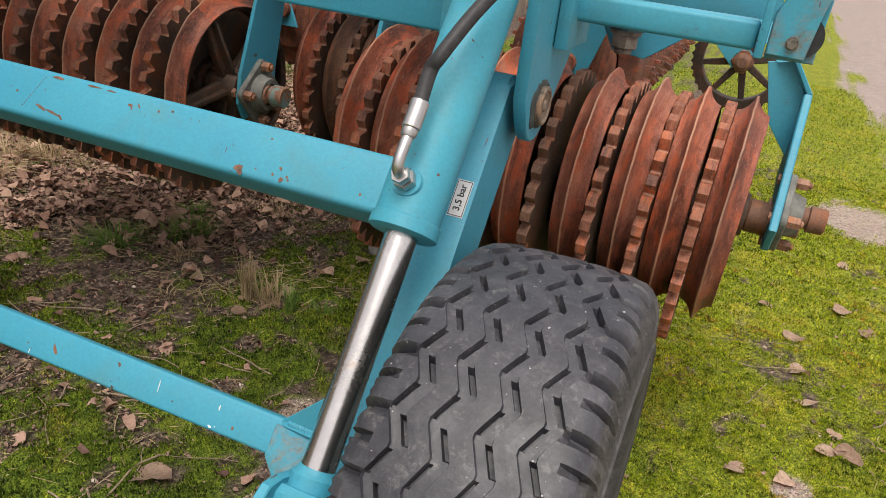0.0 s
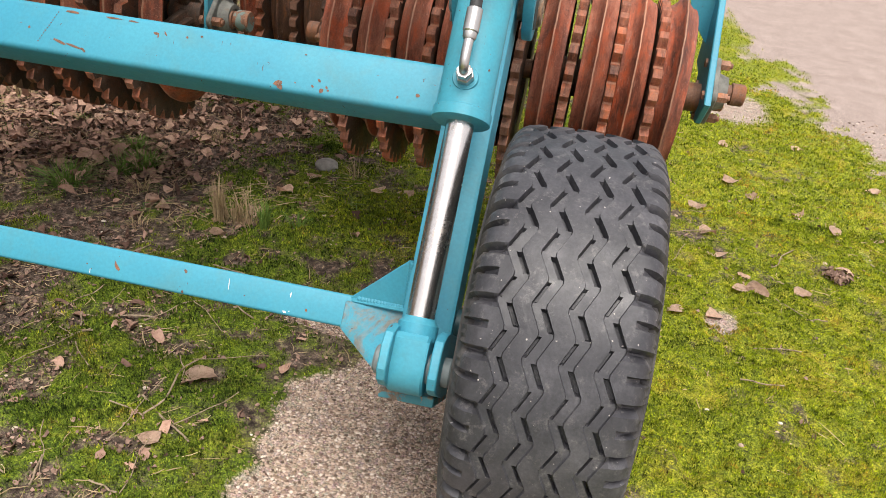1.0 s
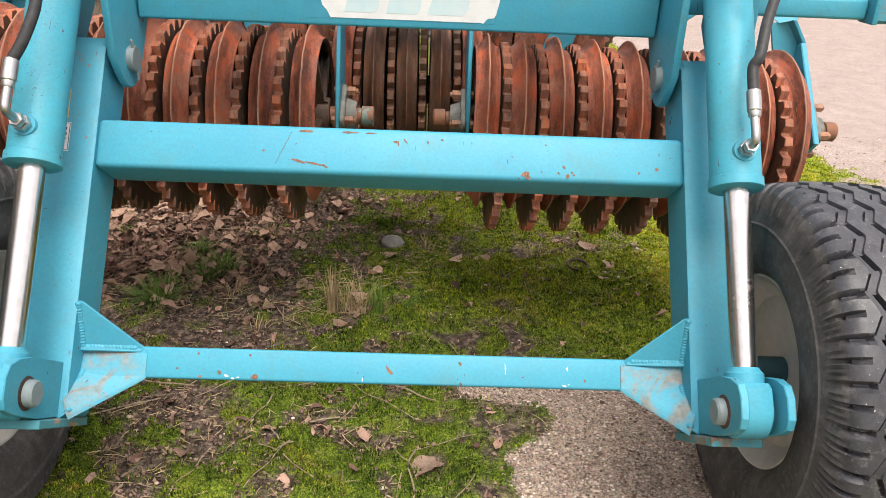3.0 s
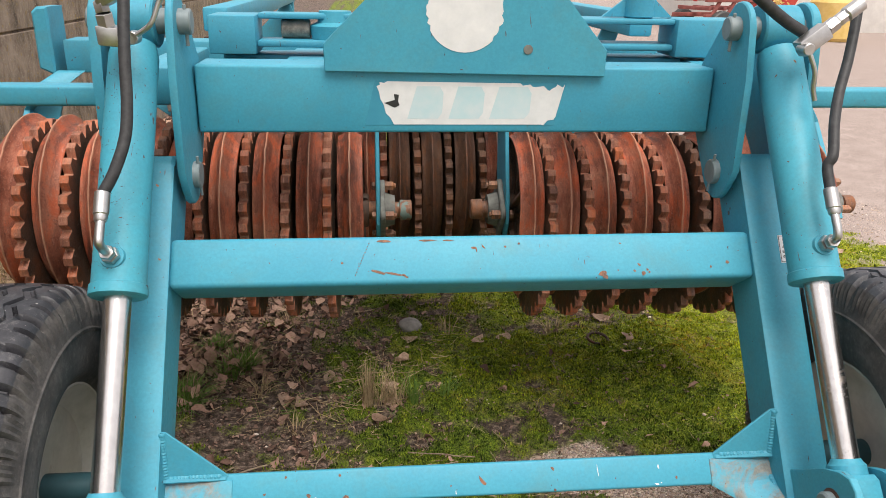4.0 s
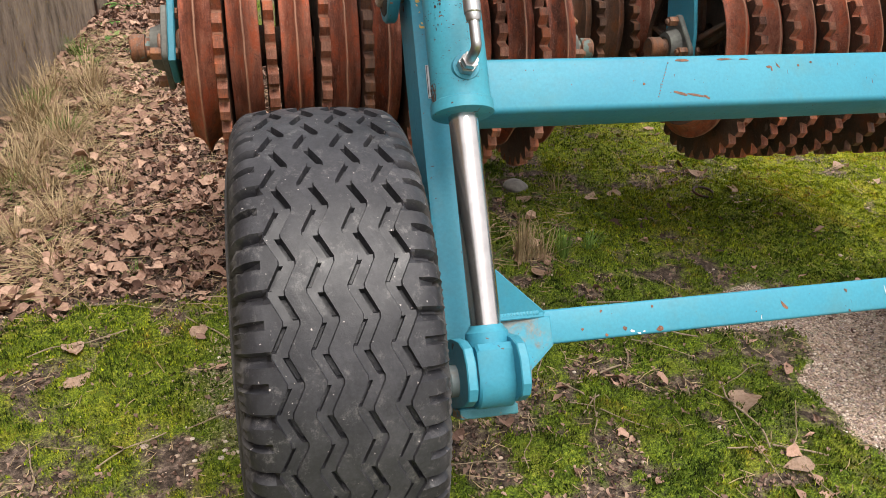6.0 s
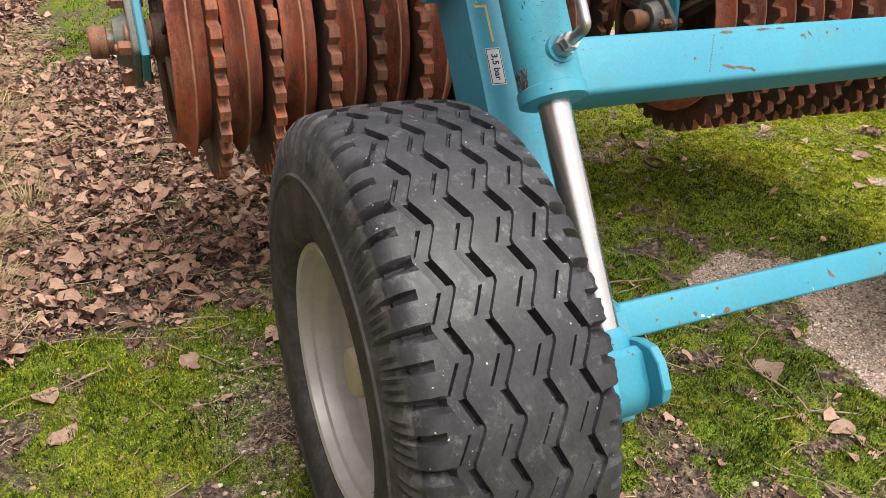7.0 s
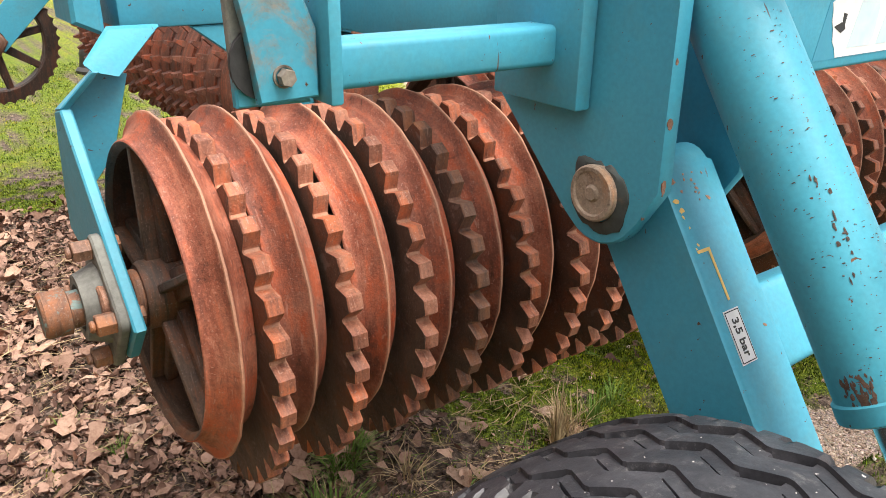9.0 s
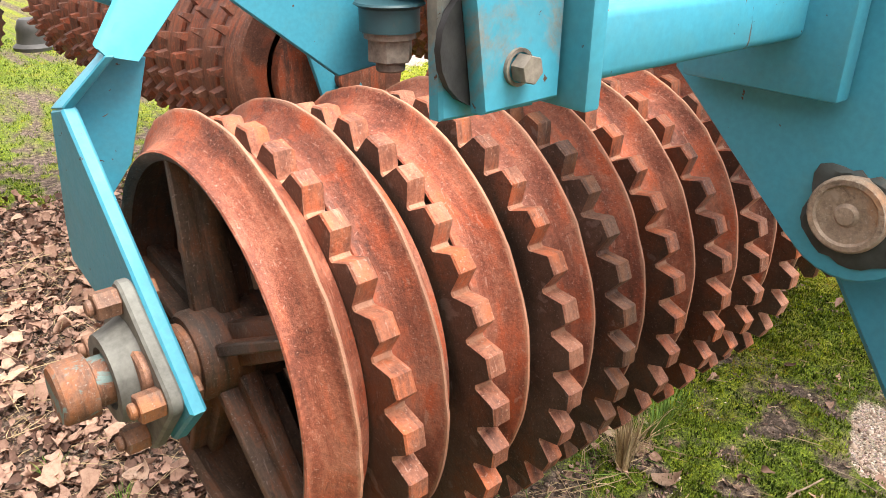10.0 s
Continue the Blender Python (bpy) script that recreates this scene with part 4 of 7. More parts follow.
    slab(bm, [(X(fx - 0.014), wy, bend[1] - 0.010), (X(fx - 0.060), wy, top[1] - 0.006), (X(fx - 0.112), wy, top[1] - 0.016), (X(fx - 0.075), wy, bend[1] - 0.085), (X(fx - 0.014), wy, bend[1] - 0.160)], (0, 0.010, 0), 0.001)
    part("web", bm, TEAL, hang)
    bm = bmesh.new()
    slab(bm, [(X(fx - 0.040), top[0] - 0.002, top[1] + 0.010), (X(fx - 0.050), top[0] + 0.002, top[1] - 0.002), (X(fx - 0.092), top[0] + 0.025, top[1] - 0.016), (X(1.077), 1.085, 1.112), (X(1.157), 1.085, 1.112)], (0, 0.014, 0.004), 0.002)
    part("carrier_strip", bm, TEAL, hang)
    flange_bearing(hang, Vector((X(fx), 0.893 if s < 0 else 0.885, 0.745 if s < 0 else 0.730)), Vector((s, 0, 0)), 1.0 if s < 0 else 0.86)

    # hanger at the roller's inner end
    out = [(0.84, 0.652), (0.815, 0.70), (0.825, 0.78), (0.940, 1.11), (1.06, 1.11), (0.985, 0.78), (0.985, 0.68), (0.96, 0.652)]
    bm = bmesh.new()
    plate(bm, out, X(0.190), X(0.202), 0.002)
    hang2 = part("hanger_plate", bm, TEAL, roller)
    flange_bearing(hang2, Vector((X(0.190), 0.900, 0.722)), Vector((-s, 0, 0)), 0.9)

    if s < 0:
        gang("roller_gang", [-1.171, -1.068, -0.948, -0.834, -0.731, -0.617, -0.507, -0.387, -0.273], (-0.14, 0.888, 0.724), (-1.28, 0.853, 0.763), (), 0.038)
    else:
        gang("roller_gang", [1.133, 1.028, 0.932, 0.815, 0.672, 0.560, 0.451, 0.343, 0.241], (0.14, 0.900, 0.722), (1.30, 0.892, 0.703))


def arc_xz(cx, cz, r, k):
    return [(cx + r * math.cos(2 * math.pi * i / k), 0.4440, cz + r * math.sin(2 * math.pi * i / k)) for i in range(k)]


def flange_bearing(parent, at, out_v, f):
    """Square cast flange bearing with four bolts and the shaft's end collar."""
    at, o = Vector(at), Vector(out_v).normalized()
    rot = radians(41)
    e1 = Vector((0, math.cos(rot), math.sin(rot)))
    e2 = Vector((0, -math.sin(rot), math.cos(rot)))
    bm = bmesh.new()
    pts = []
    for q in range(4):
        ca = Vector(((1, 1), (-1, 1), (-1, -1), (1, -1))[q])
        for j in range(5):
            a_ = radians(90 * q + 90 * j / 4)
            pts.append(at + (e1 * (ca.x * 0.060 + 0.021 * math.cos(a_)) + e2 * (ca.y * 0.060 + 0.021 * math.sin(a_))) * f)
    slab(bm, pts, o * 0.016, 0.003)
    turned(bm, at, at + o, [(0.010, 0.066 * f), (0.020, 0.060 * f), (0.040, 0.052 * f), (0.046, 0.050 * f), (0.046, 0.036 * f), (0.040, 0.034 * f), (0.040, 0.0)], 36)
    be = part("flange_bearing", bm, BEARING, parent, "grey cast flange bearing")
    for a_, c in ((1, 1), (-1, 1), (-1, -1), (1, -1)):
        p = at + (e1 * a_ + e2 * c) * 0.060 * f
        bm = bmesh.new()
        hexagon(bm, p + o * 0.016, p + o * 0.042, 0.0165 * f)
        rod(bm, p + o * 0.042, p + o * 0.050, 0.009 * f, 0.002, 12)
        part("bolt", bm, RUST_BOLT, parent)
        bm = bmesh.new()
        hexagon(bm, p - o * 0.013, p - o * 0.024, 0.0155 * f)
        part("nut", bm, RUST_BOLT, parent)
    bm = bmesh.new()
    turned(bm, at, at + o, [(0.036, 0.0), (0.036, 0.028 * f), (0.060, 0.028 * f), (0.062, 0.035 * f), (0.094, 0.0345 * f), (0.098, 0.031 * f), (0.096, 0.0)], 32)
    part("shaft_collar", bm, RUST_COLLAR if at.x < 0 else RUST_BROWN, parent, "rusty shaft collar with teal paint remains" if at.x < 0 else "rusty shaft collar")


# ---- rings
def smooth_ring_mesh():
    """Cast ring: concave flanks rising to a middle ridge, thin rim, five spokes and a hub. Axis along x."""
    bm = bmesh.new()
    w = 0.0345
    prof = []
    for i in range(13):
        u = -1 + 2 * i / 12
        a_ = abs(u)
        r = 0.2290 + 0.0370 * (1 - a_) ** 1.9
        if i == 6:
            prof += [(-0.0024, 0.2655), (-0.0015, 0.2668), (0.0015, 0.2668), (0.0024, 0.2655)]
        else:
            prof.append((u * w, r))
    prof += [(w + 0.0015, 0.2270), (w, 0.2225), (0.027, 0.216), (0.010, 0.222), (-0.010, 0.222), (-0.027, 0.216), (-w, 0.2225), (-w - 0.0015, 0.2270)]
    segs = 96
    rings = []
    for x, r in prof:
        worn = [noise.noise(Vector((9.0 * math.cos(2 * math.pi * i / segs), 9.0 * math.sin(2 * math.pi * i / segs), r * 7))) if r > 0.26 else 0.0 for i in range(segs)]
        rings.append([bm.verts.new((x + 0.0016 * worn[i], (r + 0.0018 * worn[(i + 7) % segs]) * math.cos(2 * math.pi * i / segs), (r + 0.0018 * worn[(i + 7) % segs]) * math.sin(2 * math.pi * i / segs))) for i in range(segs)])
    for a_, c in zip(rings, rings[1:] + rings[:1]):
        for i in range(segs):
            j = (i + 1) % segs
            bm.faces.new((a_[i], a_[j], c[j], c[i]))
    turned(bm, (-0.050, 0, 0), (0.050, 0, 0), [(0, 0.028), (0, 0.048), (0.006, 0.052), (0.094, 0.052), (0.1, 0.048), (0.1, 0.028)], 32)
    for k in range(5):
        an = 2 * math.pi * k / 5
        rad, tan = Vector((0, math.cos(an), math.sin(an))), Vector((0, -math.sin(an), math.cos(an)))
        sx = Vector((1, 0, 0))
        c = []
        for r, hw, hx in ((0.044, 0.026, 0.013), (0.219, 0.019, 0.010)):
            c += [rad * r + tan * hw * q + sx * hx * g for q, g in ((-1, -1), (1, -1), (1, 1), (-1, 1))]
        hull_box(bm, c, 0.005, 2)
        c = []
        for r, hw, hx in ((0.046, 0.007, 0.034), (0.219, 0.005, 0.030)):
            c += [rad * r + tan * hw * q + sx * hx * g for q, g in ((-1, -1), (1, -1), (1, 1), (-1, 1))]
        hull_box(bm, c, 0.002, 1)
    fuse(bm)
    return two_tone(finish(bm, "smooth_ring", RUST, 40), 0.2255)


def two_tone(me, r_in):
    """Bare casting inside the rim, its colour darkened further for the shade between rings."""
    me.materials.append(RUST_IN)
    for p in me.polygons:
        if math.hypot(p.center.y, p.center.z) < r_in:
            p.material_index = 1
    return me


def toothed_ring_mesh(teeth=33, r_root=0.2655, r_tip=0.2905, half=0.0118):
    """Loose breaker ring: a flat annulus with blunt teeth round it. Axis along x."""
    # the web is a closed disc, which keeps light out of the ring gaps
    r_in = 0.122
    bm = bmesh.new()
    prof = []
    step = 2 * math.pi / teeth
    shape = ((0.0, r_root), (0.05, r_root + 0.0005), (0.285, r_tip - 0.0015), (0.31, r_tip), (0.69, r_tip), (0.715, r_tip - 0.0015), (0.95, r_root + 0.0005))
    for k in range(teeth):
        for f, r in shape:
            prof.append((step * (k + f), r))
    layers = []
    for x, dr in ((-half, -0.002), (-half + 0.0018, 0), (half - 0.0018, 0), (half, -0.002)):
        layers.append([bm.verts.new((x, (r + dr) * math.cos(a_), (r + dr) * math.sin(a_))) for a_, r in prof])
    n = len(prof)
    inner = [[bm.verts.new((x, r_in * math.cos(a_), r_in * math.sin(a_))) for a_, r in prof] for x in (half, -half)]
    allr = layers + inner
    for a_, c in zip(allr, allr[1:] + allr[:1]):
        for i in range(n):
            j = (i + 1) % n
            bm.faces.new((a_[i], a_[j], c[j], c[i]))
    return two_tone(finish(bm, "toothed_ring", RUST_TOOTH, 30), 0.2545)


SMOOTH_RING = smooth_ring_mesh()
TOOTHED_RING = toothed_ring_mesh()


def drum_ring_mesh(teeth=32):
    """Wide cast ring with a low ridge and a row of wedge teeth along one rim. Axis along x."""
    bm = bmesh.new()
    turned(bm, (-1, 0, 0), (1, 0, 0), [(0.953, 0.150), (0.953, 0.212), (0.957, 0.218), (0.980, 0.223), (1.0, 0.227), (1.020, 0.223), (1.043, 0.218), (1.047, 0.212), (1.047, 0.150)], 68)
    for k in range(teeth):
        an = 2 * math.pi * k / teeth
        rad, tan, sx = Vector((0, math.cos(an), math.sin(an))), Vector((0, -math.sin(an), math.cos(an))), Vector((1, 0, 0))
        base = [rad * 0.214 + tan * q + sx * w_ for q, w_ in ((-0.013, 0.000), (0.013, 0.000), (0.010, 0.046), (-0.010, 0.046))]
        tip = [rad * 0.247 + tan * q + sx * w_ for q, w_ in ((-0.004, 0.016), (0.004, 0.016), (0.004, 0.044), (-0.004, 0.044))]
        hull_box(bm, base + tip, 0.0)
    fuse(bm)
    return finish(bm, "drum_ring", RUST_SPIKE, 30)


DRUM_RING = drum_ring_mesh()
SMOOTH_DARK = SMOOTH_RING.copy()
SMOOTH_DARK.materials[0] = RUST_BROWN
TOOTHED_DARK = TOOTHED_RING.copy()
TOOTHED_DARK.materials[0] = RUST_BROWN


def gang(name, xs, p0, p1, dark=(), drop=0.047):
    """Smooth and loose toothed rings in turn on a shaft from p0 (inner) to p1 (outer end)."""
    rg = random.Random(round(100 * xs[0]) + 7)
    p0, p1 = Vector(p0), Vector(p1)
    bm = bmesh.new()
    rod(bm, p0, p1, 0.027, 0.003, 28)
    sh = part(name, bm, RUST_BOLT, roller, "row of rusty cast ring rollers on a shaft")
    if abs(p1.x) > 1:
        d_ = (p1 - p0).normalized()
        e_ = p0 + d_ * (abs(xs[0] - p0.x) + 0.05)
        bm = bmesh.new()
        rod(bm, e_, e_ + d_ * (0.062 if xs[0] > 0 else 0.014), 0.039, 0.004, 32)
        part("spacer_sleeve", bm, RUST_BROWN, sh)

    def on(x):
        return p0 + (p1 - p0) * ((x - p0.x) / (p1.x - p0.x))

    lean = pose(0, 0, 0, 0, -math.degrees(math.atan2(p1.z - p0.z, p1.x - p0.x)) if abs(p1.x) > abs(p0.x) and p1.x > 0 else 0)
    for i, x in enumerate(xs):
        tilt = pose(0, 0, 0, 0, rg.uniform(-0.6, 0.6), rg.uniform(-0.6, 0.6))
        spin = pose(0, 0, 0, rg.uniform(0, 360))
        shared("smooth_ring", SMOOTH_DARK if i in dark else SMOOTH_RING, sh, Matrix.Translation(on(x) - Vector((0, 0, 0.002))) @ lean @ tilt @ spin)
        if i < len(xs) - 1:
            tilt = pose(0, 0, 0, 0, rg.uniform(-0.9, 0.9), rg.uniform(-0.9, 0.9))
            spin = pose(0, 0, 0, rg.uniform(0, 360))
            gap = abs(xs[i + 1] - x)
            xm = (x + xs[i + 1]) / 2 + rg.uniform(-0.25, 0.25) * max(0.0, gap - 0.106) + rg.uniform(-0.002, 0.002)
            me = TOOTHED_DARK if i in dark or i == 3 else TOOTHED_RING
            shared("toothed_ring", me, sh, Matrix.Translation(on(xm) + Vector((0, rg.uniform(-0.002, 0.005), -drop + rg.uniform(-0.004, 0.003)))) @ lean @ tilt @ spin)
    return sh


# ---- wheels
def tyre_mesh():
    """Implement tyre with four zigzag grooves, cut shoulder blocks and radial side ribs. Axis along x."""
    R, N, amp = 0.4185, 32, 0.0085
    zig = lambda f: float(np.interp(f % 1.0, [0, 0.04, 0.46, 0.54, 0.96, 1.0], [-1, -1, 1, 1, -1, -1]))
    grooves = (-0.078, -0.027, 0.027, 0.078)
    steps = (0.0, 0.04, 0.08, 0.17, 0.25, 0.33, 0.42, 0.46, 0.50, 0.54, 0.58, 0.67, 0.75, 0.83, 0.92, 0.96)
    thetas = [(k, f) for k in range(N) for f in steps]
    crown = lambda w: R - 0.010 * (abs(w) / 0.13) ** 2.2 - (0.010 * max(0.0, (abs(w) - 0.112) / 0.02) ** 2)
    bm = bmesh.new()
    rows = []
    for k, f in thetas:
        th = 2 * math.pi * (k + f) / N
        row = []
        worn = 0.0006 * noise.noise(Vector((5 * math.cos(th), 5 * math.sin(th), 1.7)))

        def put(w, r):
            row.append(bm.verts.new((w, r * math.cos(th), r * math.sin(th))))

        def shoulder(sg, first):
            g_ = (f + (0.0 if sg < 0 else 0.5)) % 1.0
            g_ = round(g_, 2)
            deep = {0.96: 0.0050, 0.0: 0.0190, 0.04: 0.0190, 0.08: 0.0120}.get(g_, 0.0)
            slot = 0.0170 if g_ in (0.46, 0.50, 0.54) else 0.0
            fin = 0.0034 if g_ in (0.17, 0.33, 0.67, 0.83) else 0.0
            pts = [(0.1475 - fin * 0.4, 0.340), (0.1465 - fin - deep * 0.22 - slot * 0.15, 0.356), (0.1435 - fin - deep * 0.40 - slot * 0.35, 0.376), (0.136 - fin * 0.5 - deep * 0.5 - slot * 0.6, crown(0.136) - deep * 0.7 - slot * 0.9),
                   (0.126, crown(0.126) - deep - slot + worn), (0.115, crown(0.115) - deep - slot * 0.75 + worn), (0.104, crown(0.104) - deep * 0.8 + worn)]
            for w, r in (pts if first else pts[::-1]):
                put(sg * w, r)
            return deep

        bead = ((0.112, 0.205), (0.121, 0.2135), (0.126, 0.222), (0.135, 0.228), (0.143, 0.238), (0.148, 0.256), (0.1505, 0.285), (0.1508, 0.316), (0.1528, 0.3195), (0.1532, 0.3245), (0.1500, 0.3275))
        for w, r in bead:
            put(-w, r)
        shoulder(-1, True)
        for gi, g in enumerate(grooves):
            # a worn shallow valley; its right wall is cut deep on one leg, its left wall on the other
            c = g + amp * zig(f)
            right = 0.0175 if 0.08 <= f <= 0.42 else 0.0050
            left = 0.0130 if 0.58 <= f <= 0.92 else 0.0048
            put(c - 0.0122, crown(c) + worn)
            put(c - 0.0106, crown(c) - left)
            put(c - 0.0066, crown(c) - left)
            put(c - 0.0054, crown(c) - 0.0050)
            put(c + 0.0020, crown(c) - 0.0050)
            put(c + 0.0032, crown(c) - right)
            put(c + 0.0098, crown(c) - right)
            put(c + 0.0114, crown(c) + worn)
            if gi < 3:
                m_ = (grooves[gi] + grooves[gi + 1]) / 2 + amp * zig(f)
                sipe = 0.0
                put(m_ - 0.0012, crown(m_) + worn)
                put(m_, crown(m_) - sipe + worn)
                put(m_ + 0.0012, crown(m_) + worn)
        shoulder(1, False)
        for w, r in bead[::-1]:
            put(w, r)
        rows.append(row)
    for a_, c in zip(rows, rows[1:] + rows[:1]):
        for i in range(len(a_) - 1):
            bm.faces.new((a_[i], a_[i + 1], c[i + 1], c[i]))
    cols = len(rows[0]) - 1
    me = finish(bm, "tyre", RUBBER, 28)
    me.materials.append(RUBBER_DUST)
    # dust lies on the side walls and the shoulder ribs
    side_walls = set(range(14)) | set(range(cols - 14, cols))
    for i, p in enumerate(me.polygons):
        c = i % cols
        if c in side_walls:
            p.material_index = 1
    return me


def rim_mesh():
    """Steel rim, dished: axis along x, outer side towards +x."""
    bm = bmesh.new()
    prof = [(0.118, 0.217), (0.129, 0.2165), (0.133, 0.212), (0.129, 0.205), (0.112, 0.2025), (0.108, 0.195), (0.086, 0.1915), (0.082, 0.1885), (0.056, 0.187), (0.050, 0.180), (0.030, 0.1685), (0.024, 0.166), (-0.020, 0.165), (-0.024, 0.161), (-0.055, 0.160), (-0.063, 0.150), (-0.066, 0.115), (-0.050, 0.085),
            (-0.050, 0.0), (-0.062, 0.0), (-0.062, 0.085), (-0.076, 0.115), (-0.074, 0.165), (-0.085, 0.180), (-0.100, 0.192), (-0.110, 0.202), (-0.120, 0.208), (-0.120, 0.214), (-0.112, 0.218)]
    turned(bm, (-1, 0, 0), (1, 0, 0), [(1 + x, r) for x, r in prof], 72)
    return finish(bm, "rim", RIM, 30)


TYRE = tyre_mesh()
TYRE_BLACK = TYRE.copy()
TYRE_BLACK.materials[0] = RUBBER_BLACK
RIM_MESH = rim_mesh()


def wheel(s):
    c = (0.938 if s > 0 else -0.949, -0.005, 0.4185)
    hub = new("wheel")
    hub.parent = roller
    hub["label"] = "implement wheel with worn black zigzag tread tyre"
    hub.matrix_basis = Matrix.Translation(c)
    shared("tyre", TYRE if s > 0 else TYRE_BLACK, hub, pose(0, 0, 0, 4.0 if s > 0 else 1.5, 0, 0), "worn black rubber tyre with zigzag tread")
    shared("rim", RIM_MESH, hub, pose(0, 0, 0, 0, 0, 0 if s > 0 else 180), "grey painted steel rim")
    bm = bmesh.new()
    turned(bm, (s * -0.05, 0, 0), (s * 0.10, 0, 0), [(0, 0.085), (0.010, 0.085), (0.012, 0.052), (0.060, 0.050), (0.064, 0.043), (0.144, 0.041), (0.150, 0.037), (0.152, 0.0)], 36)
    part("hub_cap", bm, HUB, hub, "cream painted hub cap")
    for k in range(6):
        an = 2 * math.pi * k / 6 + 0.3
        p = Vector((s * -0.050, 0.068 * math.cos(an), 0.068 * math.sin(an)))
        bm = bmesh.new()
        hexagon(bm, p, p + Vector((s * 0.026, 0, 0)), 0.013)
        part("wheel_nut", bm, RUST_BOLT, hub)
    if s > 0:
        # worn moulded writing on the inner side wall
        bm = bmesh.new()
        for k in range(15):
            if k in (5, 10):
                continue
            an = radians(186 + 4.6 * k)
            rad, tan = Vector((0, math.cos(an), math.sin(an))), Vector((0, -math.sin(an), math.cos(an)))
            p = rad * 0.287 + Vector((-0.1502, 0, 0))
            slab(bm, [p + rad * a_ * 0.011 + tan * c_ * (0.0035 + 0.002 * (k % 3)) for a_, c_ in ((-1, -1), (1, -1), (1, 1), (-1, 1))], (-0.0016, 0, 0), 0.0)
        bars = part("sidewall_bars", bm, BLACK_PLASTIC, hub, "worn raised grey bars moulded in the side wall")
        bars["kind"] = "stuff"
    rg = random.Random(5)
    bm = bmesh.new()
    for k in range(170):
        w, r = ((0.144, 0.240), (0.1532, 0.322), (0.1445, 0.362), (0.138, 0.385))[k % 4]
        an, d = rg.uniform(0, 2 * math.pi), Vector((rg.uniform(0.6, 1.0), rg.uniform(-0.6, 0.6), rg.uniform(-0.6, 0.6)))
        p = Vector((s * (w - 0.001), r * math.cos(an), r * math.sin(an)))
        q = p + Vector((s * d.x, d.y, d.z)) * rg.uniform(0.004, 0.009)
        base = [bm.verts.new(p + Vector((0, 0.0006 * math.cos(j * 2.1), 0.0006 * math.sin(j * 2.1)))) for j in range(3)]
        tip = bm.verts.new(q)
        for j in range(3):
            bm.faces.new((base[j], base[(j + 1) % 3], tip))
    hair = part("moulding_hairs", bm, RUBBER, hub, "thin rubber moulding hairs")
    hair["kind"] = "stuff"
    # stub coloured dark teal to hold the shadow it lies in beside the rim
    bm = bmesh.new()
    turned(bm, (s * -0.20, 0, 0), (s * -0.05, 0, 0), [(0, 0.0), (0, 0.030), (0.14, 0.030), (0.14, 0)], 32)
    part("axle_stub", bm, DARK_TEAL, hub)


side(1)
side(-1)
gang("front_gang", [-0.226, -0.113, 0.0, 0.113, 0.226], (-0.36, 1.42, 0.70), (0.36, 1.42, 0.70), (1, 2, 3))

# ---------------------------------------------------------------- rear plate, stickers and pressure labels
bm = bmesh.new()
slab(bm, [(-0.320, 0.429, 1.200), (0.336, 0.429, 1.192), (0.338, 0.429, 1.252), (0.230, 0.429, 1.372), (0.17, 0.429, 1.47), (-0.15, 0.429, 1.47), (-0.214, 0.429, 1.366), (-0.322, 0.429, 1.262)], (0, 0.010, 0), 0.002)
back_plate = part("back_plate", bm, TEAL, roller, "teal back plate with a peeling round white sticker")
bm = bmesh.new()
rod(bm, (0.149, 0.4285, 1.253), (0.149, 0.4265, 1.253), 0.011, 0.0005, 20)
part("bolt_hole", bm, BEARING, back_plate)


def ragged(pts, amount, rg, cut=6):
    """An outline with each edge cut up into small uneven steps."""
    out = []
    for (x0, z0), (x1, z1), rag in pts:
        k = cut if rag else 1
        for i in range(k):
            f = i / k
            out.append((x0 + (x1 - x0) * f + (rg.uniform(-amount, amount) if rag and i else 0), z0 + (z1 - z0) * f + (rg.uniform(-amount, amount) if rag and i else 0)))
    return out


def sticker(name, outline, y, mat, parent, label=""):
    bm = bmesh.new()
    slab(bm, [(x, y, z) for x, z in outline], (0, 0.0006, 0), 0.0)
    return part(name, bm, mat, parent, label)


rg = random.Random(12)
circle = []
for i in range(64):
    a_ = 2 * math.pi * i / 64
    r = 0.091
    if math.cos(a_) > 0.75 or math.cos(a_) < -0.86:
        r -= rg.uniform(0.0, 0.007)
    circle.append((0.0 + r * math.cos(a_), 1.336 + r * math.sin(a_)))
sticker("round_sticker", circle, 0.4280, DECAL, back_plate, "peeling round white sticker")
blue = [(-0.230, 1.074), (0.225, 1.074), (0.250, 1.176), (-0.206, 1.179)]
sticker("name_sticker_ground", blue, 0.4424, DECAL_BLUE, rear_beam, "blue remains of a long sticker")
white = ragged([((-0.162, 1.076), (0.193, 1.076), False), ((0.193, 1.076), (0.228, 1.095), True), ((0.228, 1.095), (0.246, 1.172), False),
                ((0.246, 1.172), (0.203, 1.160), True), ((0.203, 1.160), (0.138, 1.174), True), ((0.138, 1.174), (-0.177, 1.177), False),
                ((-0.177, 1.177), (-0.202, 1.165), True), ((-0.202, 1.165), (-0.162, 1.076), True)], 0.006, rg)
sticker("name_sticker", white, 0.4417, DECAL, rear_beam, "long white sticker, bleached and torn at the edges")
